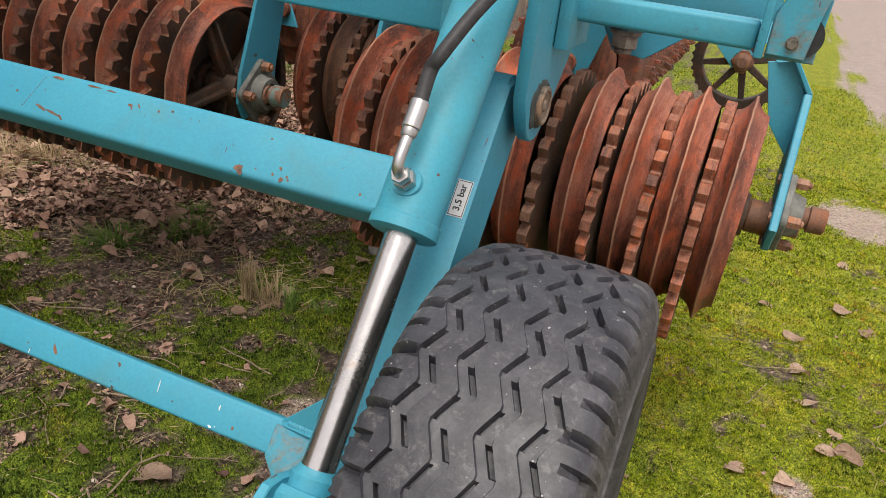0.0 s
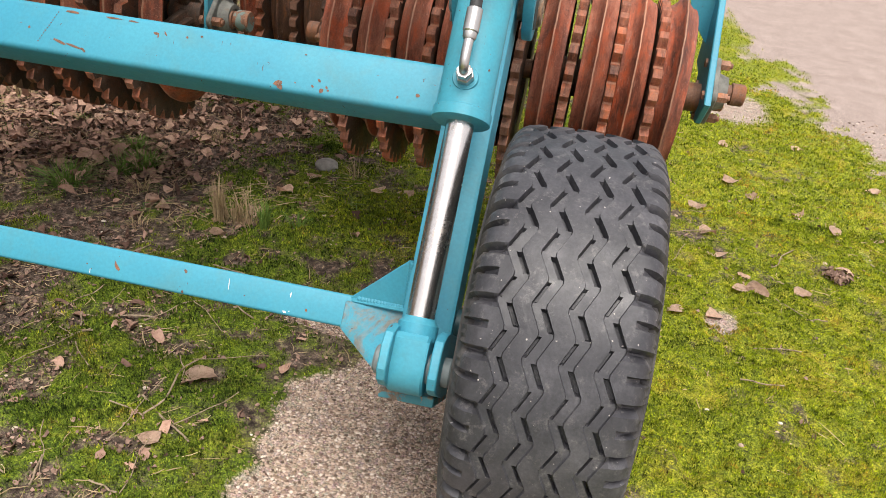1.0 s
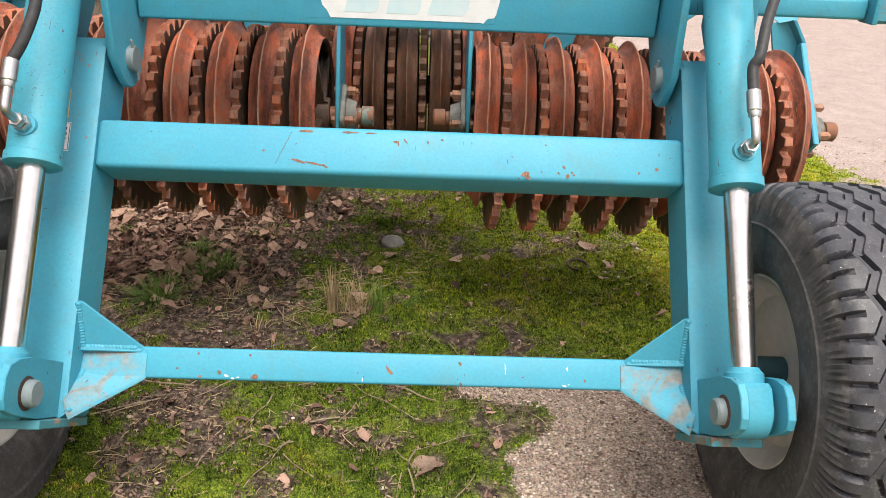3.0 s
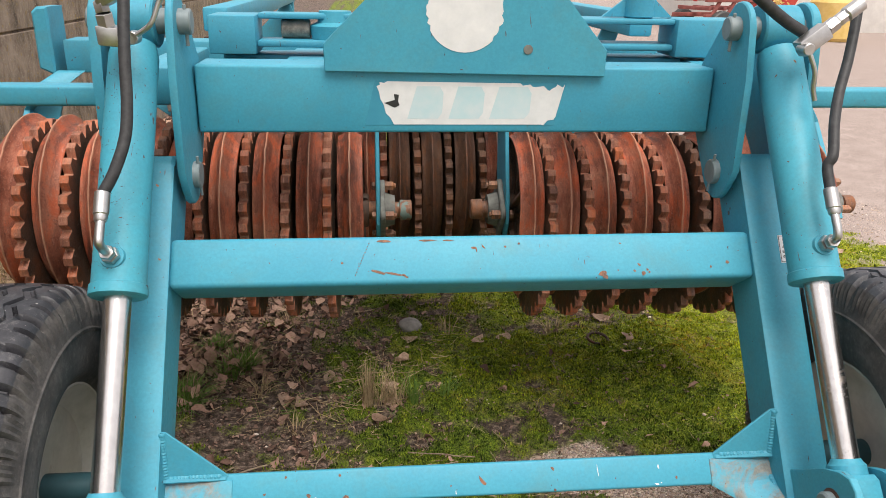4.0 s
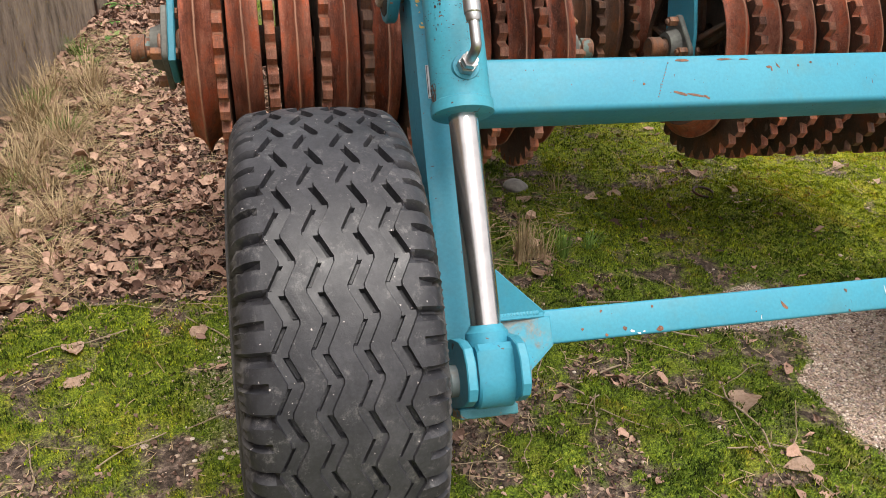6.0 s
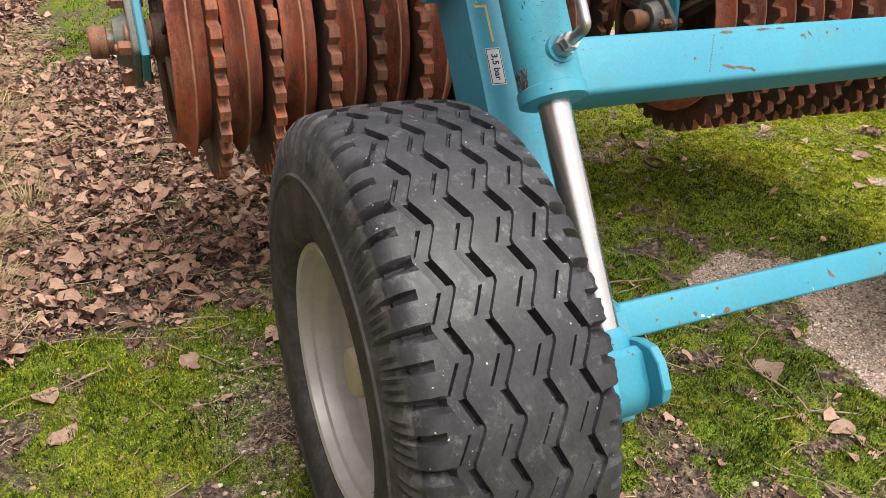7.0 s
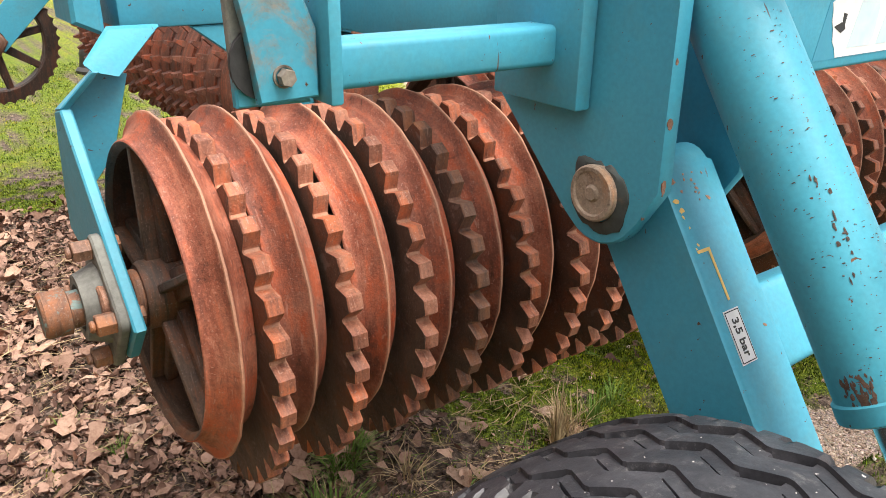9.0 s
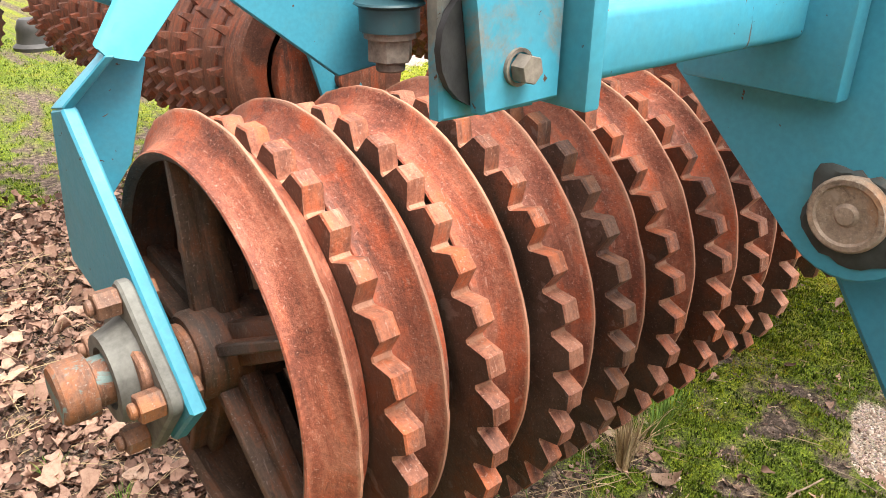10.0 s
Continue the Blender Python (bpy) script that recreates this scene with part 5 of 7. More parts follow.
for x0, w_ in ((-0.130, 0.085), (-0.032, 0.085), (0.066, 0.100)):
    bar = [(x0, 1.090), (x0 + w_ * 0.85, 1.090), (x0 + w_ * 0.97, 1.104), (x0 + w_, 1.150), (x0 + w_ * 0.9, 1.166), (x0 + 0.022, 1.166)]
    sticker("bleached_bar", bar, 0.4412, DECAL_PALE, rear_beam)
sticker("black_mark", [(-0.185, 1.127), (-0.160, 1.116), (-0.148, 1.122), (-0.152, 1.130), (-0.150, 1.146), (-0.162, 1.148), (-0.160, 1.134)], 0.4411, INK, rear_beam)


def flat_text(body, size):
    cu = bpy.data.curves.new("writing", "FONT")
    cu.body, cu.size, cu.align_x, cu.align_y, cu.extrude, cu.offset = body, size, "CENTER", "CENTER", 0.0002, 0.00035
    tmp = new("writing", cu)
    bpy.context.view_layer.update()
    me = bpy.data.meshes.new_from_object(tmp.evaluated_get(bpy.context.evaluated_depsgraph_get()))
    bpy.data.objects.remove(tmp)
    me.materials.clear()
    me.materials.append(INK)
    return me


n_v, d_v = Vector((0, NY, NZ)), Vector((0, DY, DZ))
for s in (1, -1):
    arm = [o for o in roller.children if o.name.startswith("swing_arm") and o.data.vertices[0].co.x * s > 0][0]
    c = A(0.727 if s > 0 else -0.718, 0.215, 0.0656)
    along = -d_v * s if s > 0 else d_v
    up = n_v.cross(along)
    m4 = Matrix((( *along, 0), (*up, 0), (*n_v, 0), (0, 0, 0, 1))).transposed()
    m4.translation = c
    bm = bmesh.new()
    box(bm, (-0.0325, -0.014, -0.0006), (0.0325, 0.014, 0.0004), 0.0)
    lab = part("pressure_label", bm, DECAL, arm, "white tyre pressure label", m4)
    bm = bmesh.new()
    for lo_, hi_ in (((-0.031, -0.0130), (0.031, -0.0118)), ((-0.031, 0.0118), (0.031, 0.0130)), ((-0.031, -0.0118), (-0.0298, 0.0118)), ((0.0298, -0.0118), (0.031, 0.0118))):
        box(bm, (*lo_, 0.0004), (*hi_, 0.0007), 0.0)
    part("label_border", bm, INK, lab)
    shared("label_text", flat_text("3,5 bar", 0.0165), lab, Matrix.Translation((0.001, 0.0005, 0.0006)))


def chip(bm, x, t, n, r, rg, stretch=1.0, turn=0.0):
    """A small flake of rust or bare metal, 0.4 mm proud of the paint."""
    pts = []
    for i in range(7):
        a_ = 2 * math.pi * i / 7
        q = r * rg.uniform(0.55, 1.25)
        u, v = q * stretch * math.cos(a_), q * math.sin(a_)
        pts.append(A(x + u * math.cos(turn) - v * math.sin(turn), t + u * math.sin(turn) + v * math.cos(turn), n))
    slab(bm, pts, Vector((0, NY, NZ)) * 0.0005, 0.0)


rg = random.Random(31)
bm = bmesh.new()
for x, t, r, st, tu in ((0.296, 0.268, 0.009, 1.5, 0), (0.30, 0.276, 0.006, 1.2, 1), (0.380, 0.250, 0.004, 1, 0), (0.388, 0.270, 0.005, 1.3, 0), (0.368, 0.264, 0.003, 1, 0), (0.398, 0.262, 0.003, 1, 0),
                        (0.402, 0.268, 0.003, 1, 0), (0.588, 0.247, 0.004, 1, 0), (0.547, 0.258, 0.003, 1, 0), (-0.284, 0.235, 0.003, 1, 0), (-0.205, 0.256, 0.004, 4.5, 0.25), (-0.170, 0.262, 0.003, 8.0, 0.18),
                        (-0.148, 0.266, 0.003, 3.0, 0.5), (0.008, 0.205, 0.003, 2.5, 0), (0.012, 0.209, 0.002, 2.5, 1.4), (0.028, 0.203, 0.002, 5, 0.9), (0.108, 0.197, 0.003, 1, 0), (0.077, 0.203, 0.003, 1, 0),
                        (-0.19, 0.1865, 0.003, 6, 0), (-0.10, 0.1865, 0.003, 7, 0), (-0.05, 0.187, 0.002, 6, 0), (0.33, 0.262, 0.002, 1, 0), (0.34, 0.20, 0.002, 1.5, 0)):
    chip(bm, x, t - 0.006, 0.0582, r, rg, st, tu)
for i in range(12):
    f = i / 11
    chip(bm, -0.226 - 0.030 * f, 0.186 + 0.070 * f, 0.0582, 0.0016, rg)
ch = part("flaking_rust", bm, RUST_BROWN, beam, "rust chips and scratches in the paint")
ch["kind"] = "stuff"
bm = bmesh.new()
for x, t, r, st, tu in ((-0.407, 0.668, 0.003, 1, 0), (-0.295, 0.668, 0.003, 1, 0), (-0.282, 0.713, 0.006, 1.6, 0), (-0.36, 0.706, 0.004, 1.6, 0.6), (0.008, 0.694, 0.005, 2.6, 0.9), (0.163, 0.674, 0.004, 1.4, 0.7),
                        (0.437, 0.704, 0.003, 1.2, 1.2), (-0.45, 0.70, 0.003, 1, 0), (-0.40, 0.716, 0.003, 1.2, 0), (0.165, 0.718, 0.003, 1, 0), (-0.06, 0.70, 0.002, 1, 0), (0.3, 0.70, 0.002, 1, 0)):
    chip(bm, x, t + 0.005, -0.0078, r, rg, st, tu)
ch = part("flaking_rust", bm, RUST_BROWN, tie, "rust chips in the paint")
ch["kind"] = "stuff"
bm = bmesh.new()
for x, t, r, st, tu in ((0.262, 0.684, 0.0009, 16, 1.5), (0.398, 0.680, 0.0016, 4, 1.5), (0.392, 0.716, 0.0022, 2.4, 0), (0.402, 0.713, 0.0015, 1, 0), (-0.05, 0.714, 0.0014, 4, 1.5), (-0.345, 0.714, 0.003, 2.2, 0.3), (-0.33, 0.719, 0.002, 2, 0), (-0.318, 0.716, 0.0018, 2, 0)):
    chip(bm, x, t + 0.005, -0.0078, r, rg, st, tu)
ch = part("bare_primer", bm, DECAL, tie, "pale primer chips in the paint")
ch["kind"] = "stuff"

# dark dashes worn into the left cylinder's paint and the rusty foot of its barrel
cyl_l = [o for o in roller.children if o.name.startswith("hydraulic_cylinder") and o.data.vertices[0].co.x < 0][0]
c_lo, c_hi = Vector((-0.703, -0.224, 0.462)), Vector((-0.706, 0.384, 1.330))
c_ax = (c_hi - c_lo).normalized()
c_u = Vector((1, 0, 0))
c_v = c_ax.cross(c_u).normalized()


def on_barrel(s_, an, r=0.0506):
    return c_lo + c_ax * s_ + (c_u * math.cos(an) + c_v * math.sin(an)) * r


def barrel_flake(bm, s_, an, ls, lw, rg):
    k = 8
    pts = []
    for i in range(k):
        a_ = 2 * math.pi * i / k
        q = rg.uniform(0.6, 1.2)
        pts.append(bm.verts.new(on_barrel(s_ + ls * q * math.sin(a_), an + lw / 0.05 * q * math.cos(a_), 0.0509)))
    mid_ = bm.verts.new(on_barrel(s_, an, 0.0512))
    for i in range(k):
        bm.faces.new((pts[i], pts[(i + 1) % k], mid_))


rg = random.Random(8)
bm = bmesh.new()
for i in range(340):
    barrel_flake(bm, 0.485 + 0.42 * rg.random() ** 1.25, rg.gauss(-2.2, 0.75), rg.uniform(0.0003, 0.0008), 0.0005 + 0.0022 * rg.random() ** 3, rg)
for i in range(16):
    barrel_flake(bm, rg.uniform(0.575, 0.69), rg.gauss(-2.35, 0.10), rg.uniform(0.001, 0.0065), rg.uniform(0.0008, 0.0022), rg)
fl = part("paint_scratches", bm, RUST_IN, cyl_l, "dark scratches in the paint")
fl["kind"] = "stuff"
bm = bmesh.new()
for i in range(70):
    barrel_flake(bm, 0.462 + 0.030 * rg.random() ** 1.5, rg.gauss(-3.02, 0.15), rg.uniform(0.002, 0.006), rg.uniform(0.0008, 0.0026), rg)
fl = part("rust_patch", bm, RUST_IN, cyl_l, "brown rust patch at the barrel's foot")
fl["kind"] = "stuff"

# yellow weld marks by the left arm's label
bm = bmesh.new()
for x0, x1, t0, t1 in ((-0.7165, -0.7125, 0.106, 0.172), (-0.736, -0.7165, 0.106, 0.110)):
    slab(bm, [A(x0, t0, 0.0652), A(x1, t0, 0.0652), A(x1 + 0.001, t1, 0.0652), A(x0 + 0.001, t1, 0.0652)], Vector((0, NY, NZ)) * 0.0005, 0.0)
arm_l = [o for o in roller.children if o.name.startswith("swing_arm") and o.data.vertices[0].co.x < 0][0]
part("yellow_mark", bm, YELLOW_MARK, arm_l)

# chips on the left arm's head and on the rear edge of the plate beside it
rg = random.Random(31)
bm = bmesh.new()
for x, t, r, st in ((-0.738, 0.044, 0.0045, 1.6), (-0.735, 0.056, 0.0040, 1.2), (-0.737, 0.064, 0.0025, 1.0), (-0.733, 0.078, 0.0016, 1.0), (-0.730, 0.100, 0.0018, 1.3), (-0.735, 0.104, 0.0014, 1.0)):
    chip(bm, x, t, 0.0652, r, rg, st, 0.4)
ch = part("yellow_primer", bm, YELLOW_MARK, arm_l, "yellow primer showing through chipped paint")
ch["kind"] = "stuff"
bm = bmesh.new()
chip(bm, -0.737, 0.020, 0.0652, 0.0060, rg, 1.6, 0.2)
for i in range(12):
    chip(bm, rg.gauss(-0.697, 0.012), rg.uniform(0.010, 0.050), 0.0652, rg.uniform(0.0008, 0.0026), rg, rg.uniform(1.0, 2.2), rg.uniform(0, 3))
for x, t in ((-0.716, 0.205), (-0.722, 0.190), (-0.668, 0.215)):
    chip(bm, x, t, 0.0652, 0.0024, rg, 1.3, 0.5)
ch = part("paint_chips", bm, RUST_BOLT, arm_l, "rust-brown chips in the paint")
ch["kind"] = "stuff"
outer_l = [o for o in roller.children if o.name.startswith("outer_clevis_plate") and o.data.vertices[0].co.x < 0][0]
bm = bmesh.new()
for z, hw, hh in ((1.075, 0.0050, 0.008), (1.004, 0.0035, 0.010), (0.962, 0.0030, 0.006), (1.140, 0.0025, 0.004)):
    y_ = 0.2862 + 0.0293 * max(0.0, z - 0.995) + (0.038 if z < 0.99 else 0.0) * 0.6
    k = [Vector((-0.781 + hw * rg.uniform(0.7, 1.2) * math.cos(q * 0.785), y_ + 0.0008, z + hh * rg.uniform(0.7, 1.2) * math.sin(q * 0.785))) for q in range(8)]
    slab(bm, k, (0, -0.0016, 0), 0.0)
ch = part("edge_rust", bm, RUST_BOLT, outer_l, "rust spots on the plate's edge")
ch["kind"] = "stuff"

# ---------------------------------------------------------------- front of the machine
for s in (1, -1):
    # plate under the front beam and its hinge bolt
    bm = bmesh.new()
    slab(bm, [(s * 1.02, 1.110, 1.107), (s * 0.845, 1.110, 0.975), (s * 0.76, 1.110, 0.985), (s * 0.69, 1.110, 1.107)], (0, 0.012, 0), 0.002)
    part("hanging_plate", bm, TEAL, roller)
    bm = bmesh.new()
    turned(bm, (s * 0.800, 1.040, 1.088), (s * 0.800, 1.040, 0.9), [(0, 0), (0, 0.05), (0.003, 0.052), (0.008, 0.044), (0.040, 0.044), (0.040, 0.0)], 28)
    hp = part("hinge_boss", bm, DARK_TEAL, roller)
    bm = bmesh.new()
    turned(bm, (s * 0.800, 1.040, 1.05), (s * 0.800, 1.040, 0.9), [(0, 0), (0, 0.038), (0.012, 0.038), (0.012, 0.0)], 24)
    hexagon(bm, (s * 0.800, 1.040, 1.038), (s * 0.800, 1.040, 1.005), 0.034)
    rod(bm, (s * 0.800, 1.040, 1.006), (s * 0.800, 1.040, 0.990), 0.022, 0.003, 16)
    part("hinge_nut", bm, PIN, hp)
    # folded wing roller: toothed drum rings on a shaft that runs along the machine
    rx, rz = s * 0.547, 0.860
    bm = bmesh.new()
    rod(bm, (rx, 1.53, rz), (rx, 3.45, rz), 0.030, 0.003, 24)
    turned(bm, (rx, 1.585, rz), (rx, 1.7, rz), [(0, 0), (0, 0.13), (0.006, 0.145), (0.035, 0.145), (0.035, 0)], 48)
    g = part("toothed_roller", bm, RUST_SPIKE, roller, "row of rusty toothed drum rings on a shaft")
    rr = random.Random(60 + s)
    for i in range(17):
        shared("drum_ring", DRUM_RING, g, Matrix.Translation((rx + rr.uniform(-0.004, 0.004), 1.672 + 0.099 * i, rz + rr.uniform(-0.004, 0.004))) @ pose(0, 0, 0, 0, 0, 90) @ pose(0, 0, 0, rr.uniform(0, 360)))
    # spoked end ring of the folded wing, facing back
    hubp = Vector((1.022 if s > 0 else -1.058, 3.65, 0.69 if s > 0 else 0.79))
    bm = bmesh.new()
    rings = []
    k = 120
    for y0, r in ((-0.03, 0.262), (0.03, 0.262), (0.034, 0.215), (0.03, 0.208), (-0.03, 0.208), (-0.034, 0.215)):
        rings.append([bm.verts.new(hubp + Vector(((r + (0.012 if r > 0.25 and i % 3 == 0 else 0)) * math.cos(2 * math.pi * i / k), y0, (r + (0.012 if r > 0.25 and i % 3 == 0 else 0)) * math.sin(2 * math.pi * i / k)))) for i in range(k)])
    for a_, c in zip(rings, rings[1:] + rings[:1]):
        for i in range(k):
            j = (i + 1) % k
            bm.faces.new((a_[i], a_[j], c[j], c[i]))
    for q in range(8):
        an = 2 * math.pi * q / 8 + 0.2
        rad, tan = Vector((math.cos(an), 0, math.sin(an))), Vector((-math.sin(an), 0, math.cos(an)))
        c = []
        for r, hw, hx in ((0.04, 0.020, 0.016), (0.232, 0.014, 0.014)):
            c += [hubp + rad * r + tan * hw * p_ + Vector((0, hx * g_, 0)) for p_, g_ in ((-1, -1), (1, -1), (1, 1), (-1, 1))]
        hull_box(bm, c, 0.004, 1)
    turned(bm, hubp - Vector((0, 0.05, 0)), hubp + Vector((0, 0.05, 0)), [(0, 0), (0, 0.055), (0.1, 0.055), (0.1, 0)], 24)
    fuse(bm)
    wr = part("wing_end_ring", bm, RUST_DARK, roller, "dark spoked cast ring with small teeth")
    bm = bmesh.new()
    q = 0.062
    slab(bm, [hubp + Vector((x_, -0.062, z_)) for x_, z_ in ((-q, 0), (-0.02, -q), (0.02, -q), (q, 0), (0.02, q), (-0.02, q))], (0, 0.014, 0), 0.003)
    turned(bm, hubp - Vector((0, 0.06, 0)), hubp - Vector((0, 0.16, 0)), [(0, 0.05), (0.03, 0.042), (0.036, 0.03), (0.05, 0.027), (0.052, 0)], 24)
    part("bearing", bm, RUST_BROWN, wr)
    bm = bmesh.new()
    c0 = hubp + Vector((0, -0.048, 0))
    e = Vector((-s * 0.36, 0, 0.36))
    nrm = Vector((s * 0.045, 0, 0.045))
    slab(bm, [c0 - nrm, c0 + nrm, c0 + e + nrm, c0 + e - nrm], (0, 0.012, 0), 0.002)
    part("wing_arm", bm, TEAL, roller)

# folded wing frames that carry the front rollers
for s in (1, -1):
    bm = bmesh.new()
    box(bm, (min(s * 0.66, s * 0.74), 1.225, 1.225), (max(s * 0.66, s * 0.74), 3.70, 1.300), 0.008, 2)
    wing = part("wing_beam", bm, TEAL, roller)
    for y0 in (1.55, 3.40):
        bm = bmesh.new()
        slab(bm, [(s * 0.49, y0, 0.80), (s * 0.60, y0, 0.80), (s * 0.735, y0, 1.227), (s * 0.665, y0, 1.227)], (0, 0.012, 0), 0.001)
        part("wing_hanger", bm, TEAL, wing)
    bm = bmesh.new()
    box(bm, (min(s * 0.66, s * 0.74), 3.58, 1.00), (max(s * 0.66, s * 0.74), 3.64, 1.24), 0.004, 1)
    part("wing_hanger", bm, TEAL, wing)

# cross pieces between the beams
for x0, x1, z0, z1, y0, y1, nm in ((-0.645, -0.52, 1.198, 1.300, 0.80, 0.95, "box_section"), (0.655, 0.875, 1.200, 1.305, 0.80, 0.95, "box_section"), (-0.52, -0.05, 1.288, 1.304, 0.86, 0.94, "rail"), (-0.52, -0.05, 1.216, 1.234, 0.82, 0.94, "rail"),
                                   (0.30, 0.655, 1.288, 1.303, 0.82, 0.95, "rail"), (0.30, 0.655, 1.216, 1.234, 0.82, 0.95, "rail"), (-0.62, 0.70, 1.150, 1.192, 0.86, 1.00, "cross_channel")):
    bm = bmesh.new()
    box(bm, (x0, y0, z0), (x1, y1, z1), 0.005, 2)
    part(nm, bm, TEAL, roller)
bm = bmesh.new()
turned(bm, (-0.31, 0.90, 1.225), (-0.31, 0.90, 1.32), [(0, 0), (0, 0.055), (0.01, 0.068), (0.045, 0.072), (0.055, 0.05), (0.085, 0.045), (0.085, 0.0)], 32)
part("pulley_block", bm, TEAL_SCRATCH, roller)
bm = bmesh.new()
rod(bm, (-0.46, 0.90, 1.26), (-0.38, 0.90, 1.26), 0.026, 0.003)
rod(bm, (-0.26, 0.90, 1.262), (-0.20, 0.90, 1.30), 0.036, 0.004)
part("coupling", bm, PIN, roller)
bm = bmesh.new()
rod(bm, (0.565, 0.885, 1.305), (0.565, 0.885, 1.60), 0.043, 0.003, 32)
slab(bm, [(0.605, 0.879, 1.306), (0.665, 0.879, 1.306), (0.605, 0.879, 1.36)], (0, 0.012, 0), 0.001)
slab(bm, [(0.525, 0.879, 1.306), (0.455, 0.879, 1.306), (0.525, 0.879, 1.36)], (0, 0.012, 0), 0.001)
part("stand_tube", bm, TEAL, roller)
for s in (1, -1):
    bm = bmesh.new()
    box(bm, (min(s * 0.34, s * 0.44), 0.50, 1.10), (max(s * 0.34, s * 0.44), 1.08, 1.19), 0.006, 2)
    part("longitudinal_tube", bm, TEAL, roller)
    bm = bmesh.new()
    box(bm, (min(s * 0.70, s * 0.79), 0.56, 1.10), (max(s * 0.70, s * 0.79), 1.08, 1.19), 0.006, 2)
    part("longitudinal_tube", bm, TEAL, roller)

# drawbar running forward
bm = bmesh.new()
box(bm, (-0.09, 1.19, 1.08), (0.09, 4.6, 1.20), 0.010, 2)
part("drawbar", bm, TEAL, roller)

# ---------------------------------------------------------------- far things in the yard
bm = bmesh.new()
turned(bm, (0, 0, 0), (0, 0, 1), [(0, 0), (0, 0.165), (0.03, 0.17), (0.045, 0.155), (0.06, 0.135), (0.15, 0.12), (0.17, 0.124), (0.24, 0.10), (0.255, 0.085), (0.255, 0)], 32)
foot = part("sign_foot", bm, BLACK_PLASTIC, None, "", pose(0.14, 7.38, 0.0))
tagged(foot, "black plastic sign foot standing on the moss", "sign foot")


def red_implement(x, y, yaw):
    ob = new("farm_trailer")
    ob.matrix_basis = pose(x, y, 0, 0, 0, yaw)
    tagged(ob, "faded red farm implement with open frame, parked far off", "farm implement")
    for y0 in (-0.5, 0.5):
        for z0 in (0.55, 0.90):
            bm = bmesh.new()
            box(bm, (-1.6, y0 - 0.05, z0), (0.35, y0 + 0.05, z0 + 0.09), 0.01)
            part("rail", bm, RED_RUST, ob)
    for x0 in (-1.5, -1.05, -0.5, 0.1):
        bm = bmesh.new()
        box(bm, (x0, -0.5, 0.72), (x0 + 0.08, 0.5, 0.80), 0.01)
        slab(bm, [(x0, -0.52, 0.5), (x0 + 0.10, -0.52, 0.5), (x0 + 0.42, -0.52, 1.02), (x0 + 0.32, -0.52, 1.02)], (0, 0.05, 0), 0.005)
        part("strut", bm, RED_RUST, ob)
    bm = bmesh.new()
    hull_box(bm, [(0.45, -0.45, 0.45), (0.95, -0.45, 0.40), (0.95, 0.45, 0.40), (0.45, 0.45, 0.45), (0.35, -0.6, 1.05), (1.15, -0.6, 0.98), (1.15, 0.6, 0.98), (0.35, 0.6, 1.05)], 0.03)
    part("hopper", bm, RED_PAINT, ob, "bright red hopper")
    rg_ = random.Random(9)
    bm = bmesh.new()
    for q in range(60):
        c_, d_, n_ = Vector((rg_.gauss(0.45, 0.12), -0.66, rg_.gauss(0.98, 0.10))), rg_.uniform(0, 6.28), 0.07
        a_, b_ = Vector((math.cos(d_), rg_.uniform(-0.5, 0.5), math.sin(d_))) * n_, Vector((-math.sin(d_), 0.3, math.cos(d_))) * n_ * 0.3
        bm.faces.new([bm.verts.new(c_ + v) for v in (-a_, b_, a_, -b_)])
    lf = part("yellow_leaves", bm, YELLOW_PAINT, ob, "yellow autumn leaves on a twig")
    lf["kind"] = "stuff"
    for x0 in (-1.2, 0.9):
        for y0 in (-0.62, 0.62):
            bm = bmesh.new()
            turned(bm, (x0, y0 - 0.1, 0.36), (x0, y0 + 0.1, 0.36), [(0, 0), (0, 0.2), (0.02, 0.33), (0.05, 0.36), (0.15, 0.36), (0.18, 0.33), (0.2, 0.2), (0.2, 0)], 28)
            part("wheel", bm, BLACK_PLASTIC, ob)
    for x0 in (-1.5, -0.9, -0.3):
        bm = bmesh.new()
        box(bm, (x0, -0.05, 0.9), (x0 + 0.07, 0.02, 1.6), 0.008)
        part("tine", bm, RED_PAINT, ob)
    return ob


red_implement(8.6, 16.5, 20)
bm = bmesh.new()
turned(bm, (0, 0, 0), (0, 0, 1.2), [(0, 0), (0, 0.5), (0.08, 0.56), (0.9, 0.56), (1.05, 0.45), (1.12, 0.2), (1.12, 0)], 32)
tank = part("plastic_tank", bm, YELLOW_PAINT, None, "", pose(11.2, 17.0, 0.0))
tagged(tank, "faded yellow plastic tank standing in the yard", "tank")
bm = bmesh.new()
box(bm, (9.5, 20.0, -0.1), (26.0, 26.0, 4.5), 0.02)
box(bm, (9.3, 19.8, 4.4), (26.2, 26.2, 4.6), 0.02)
barn = part("barn", bm, WHITE_WALL)
tagged(barn, "long white rendered farm building beyond the yard", "building")

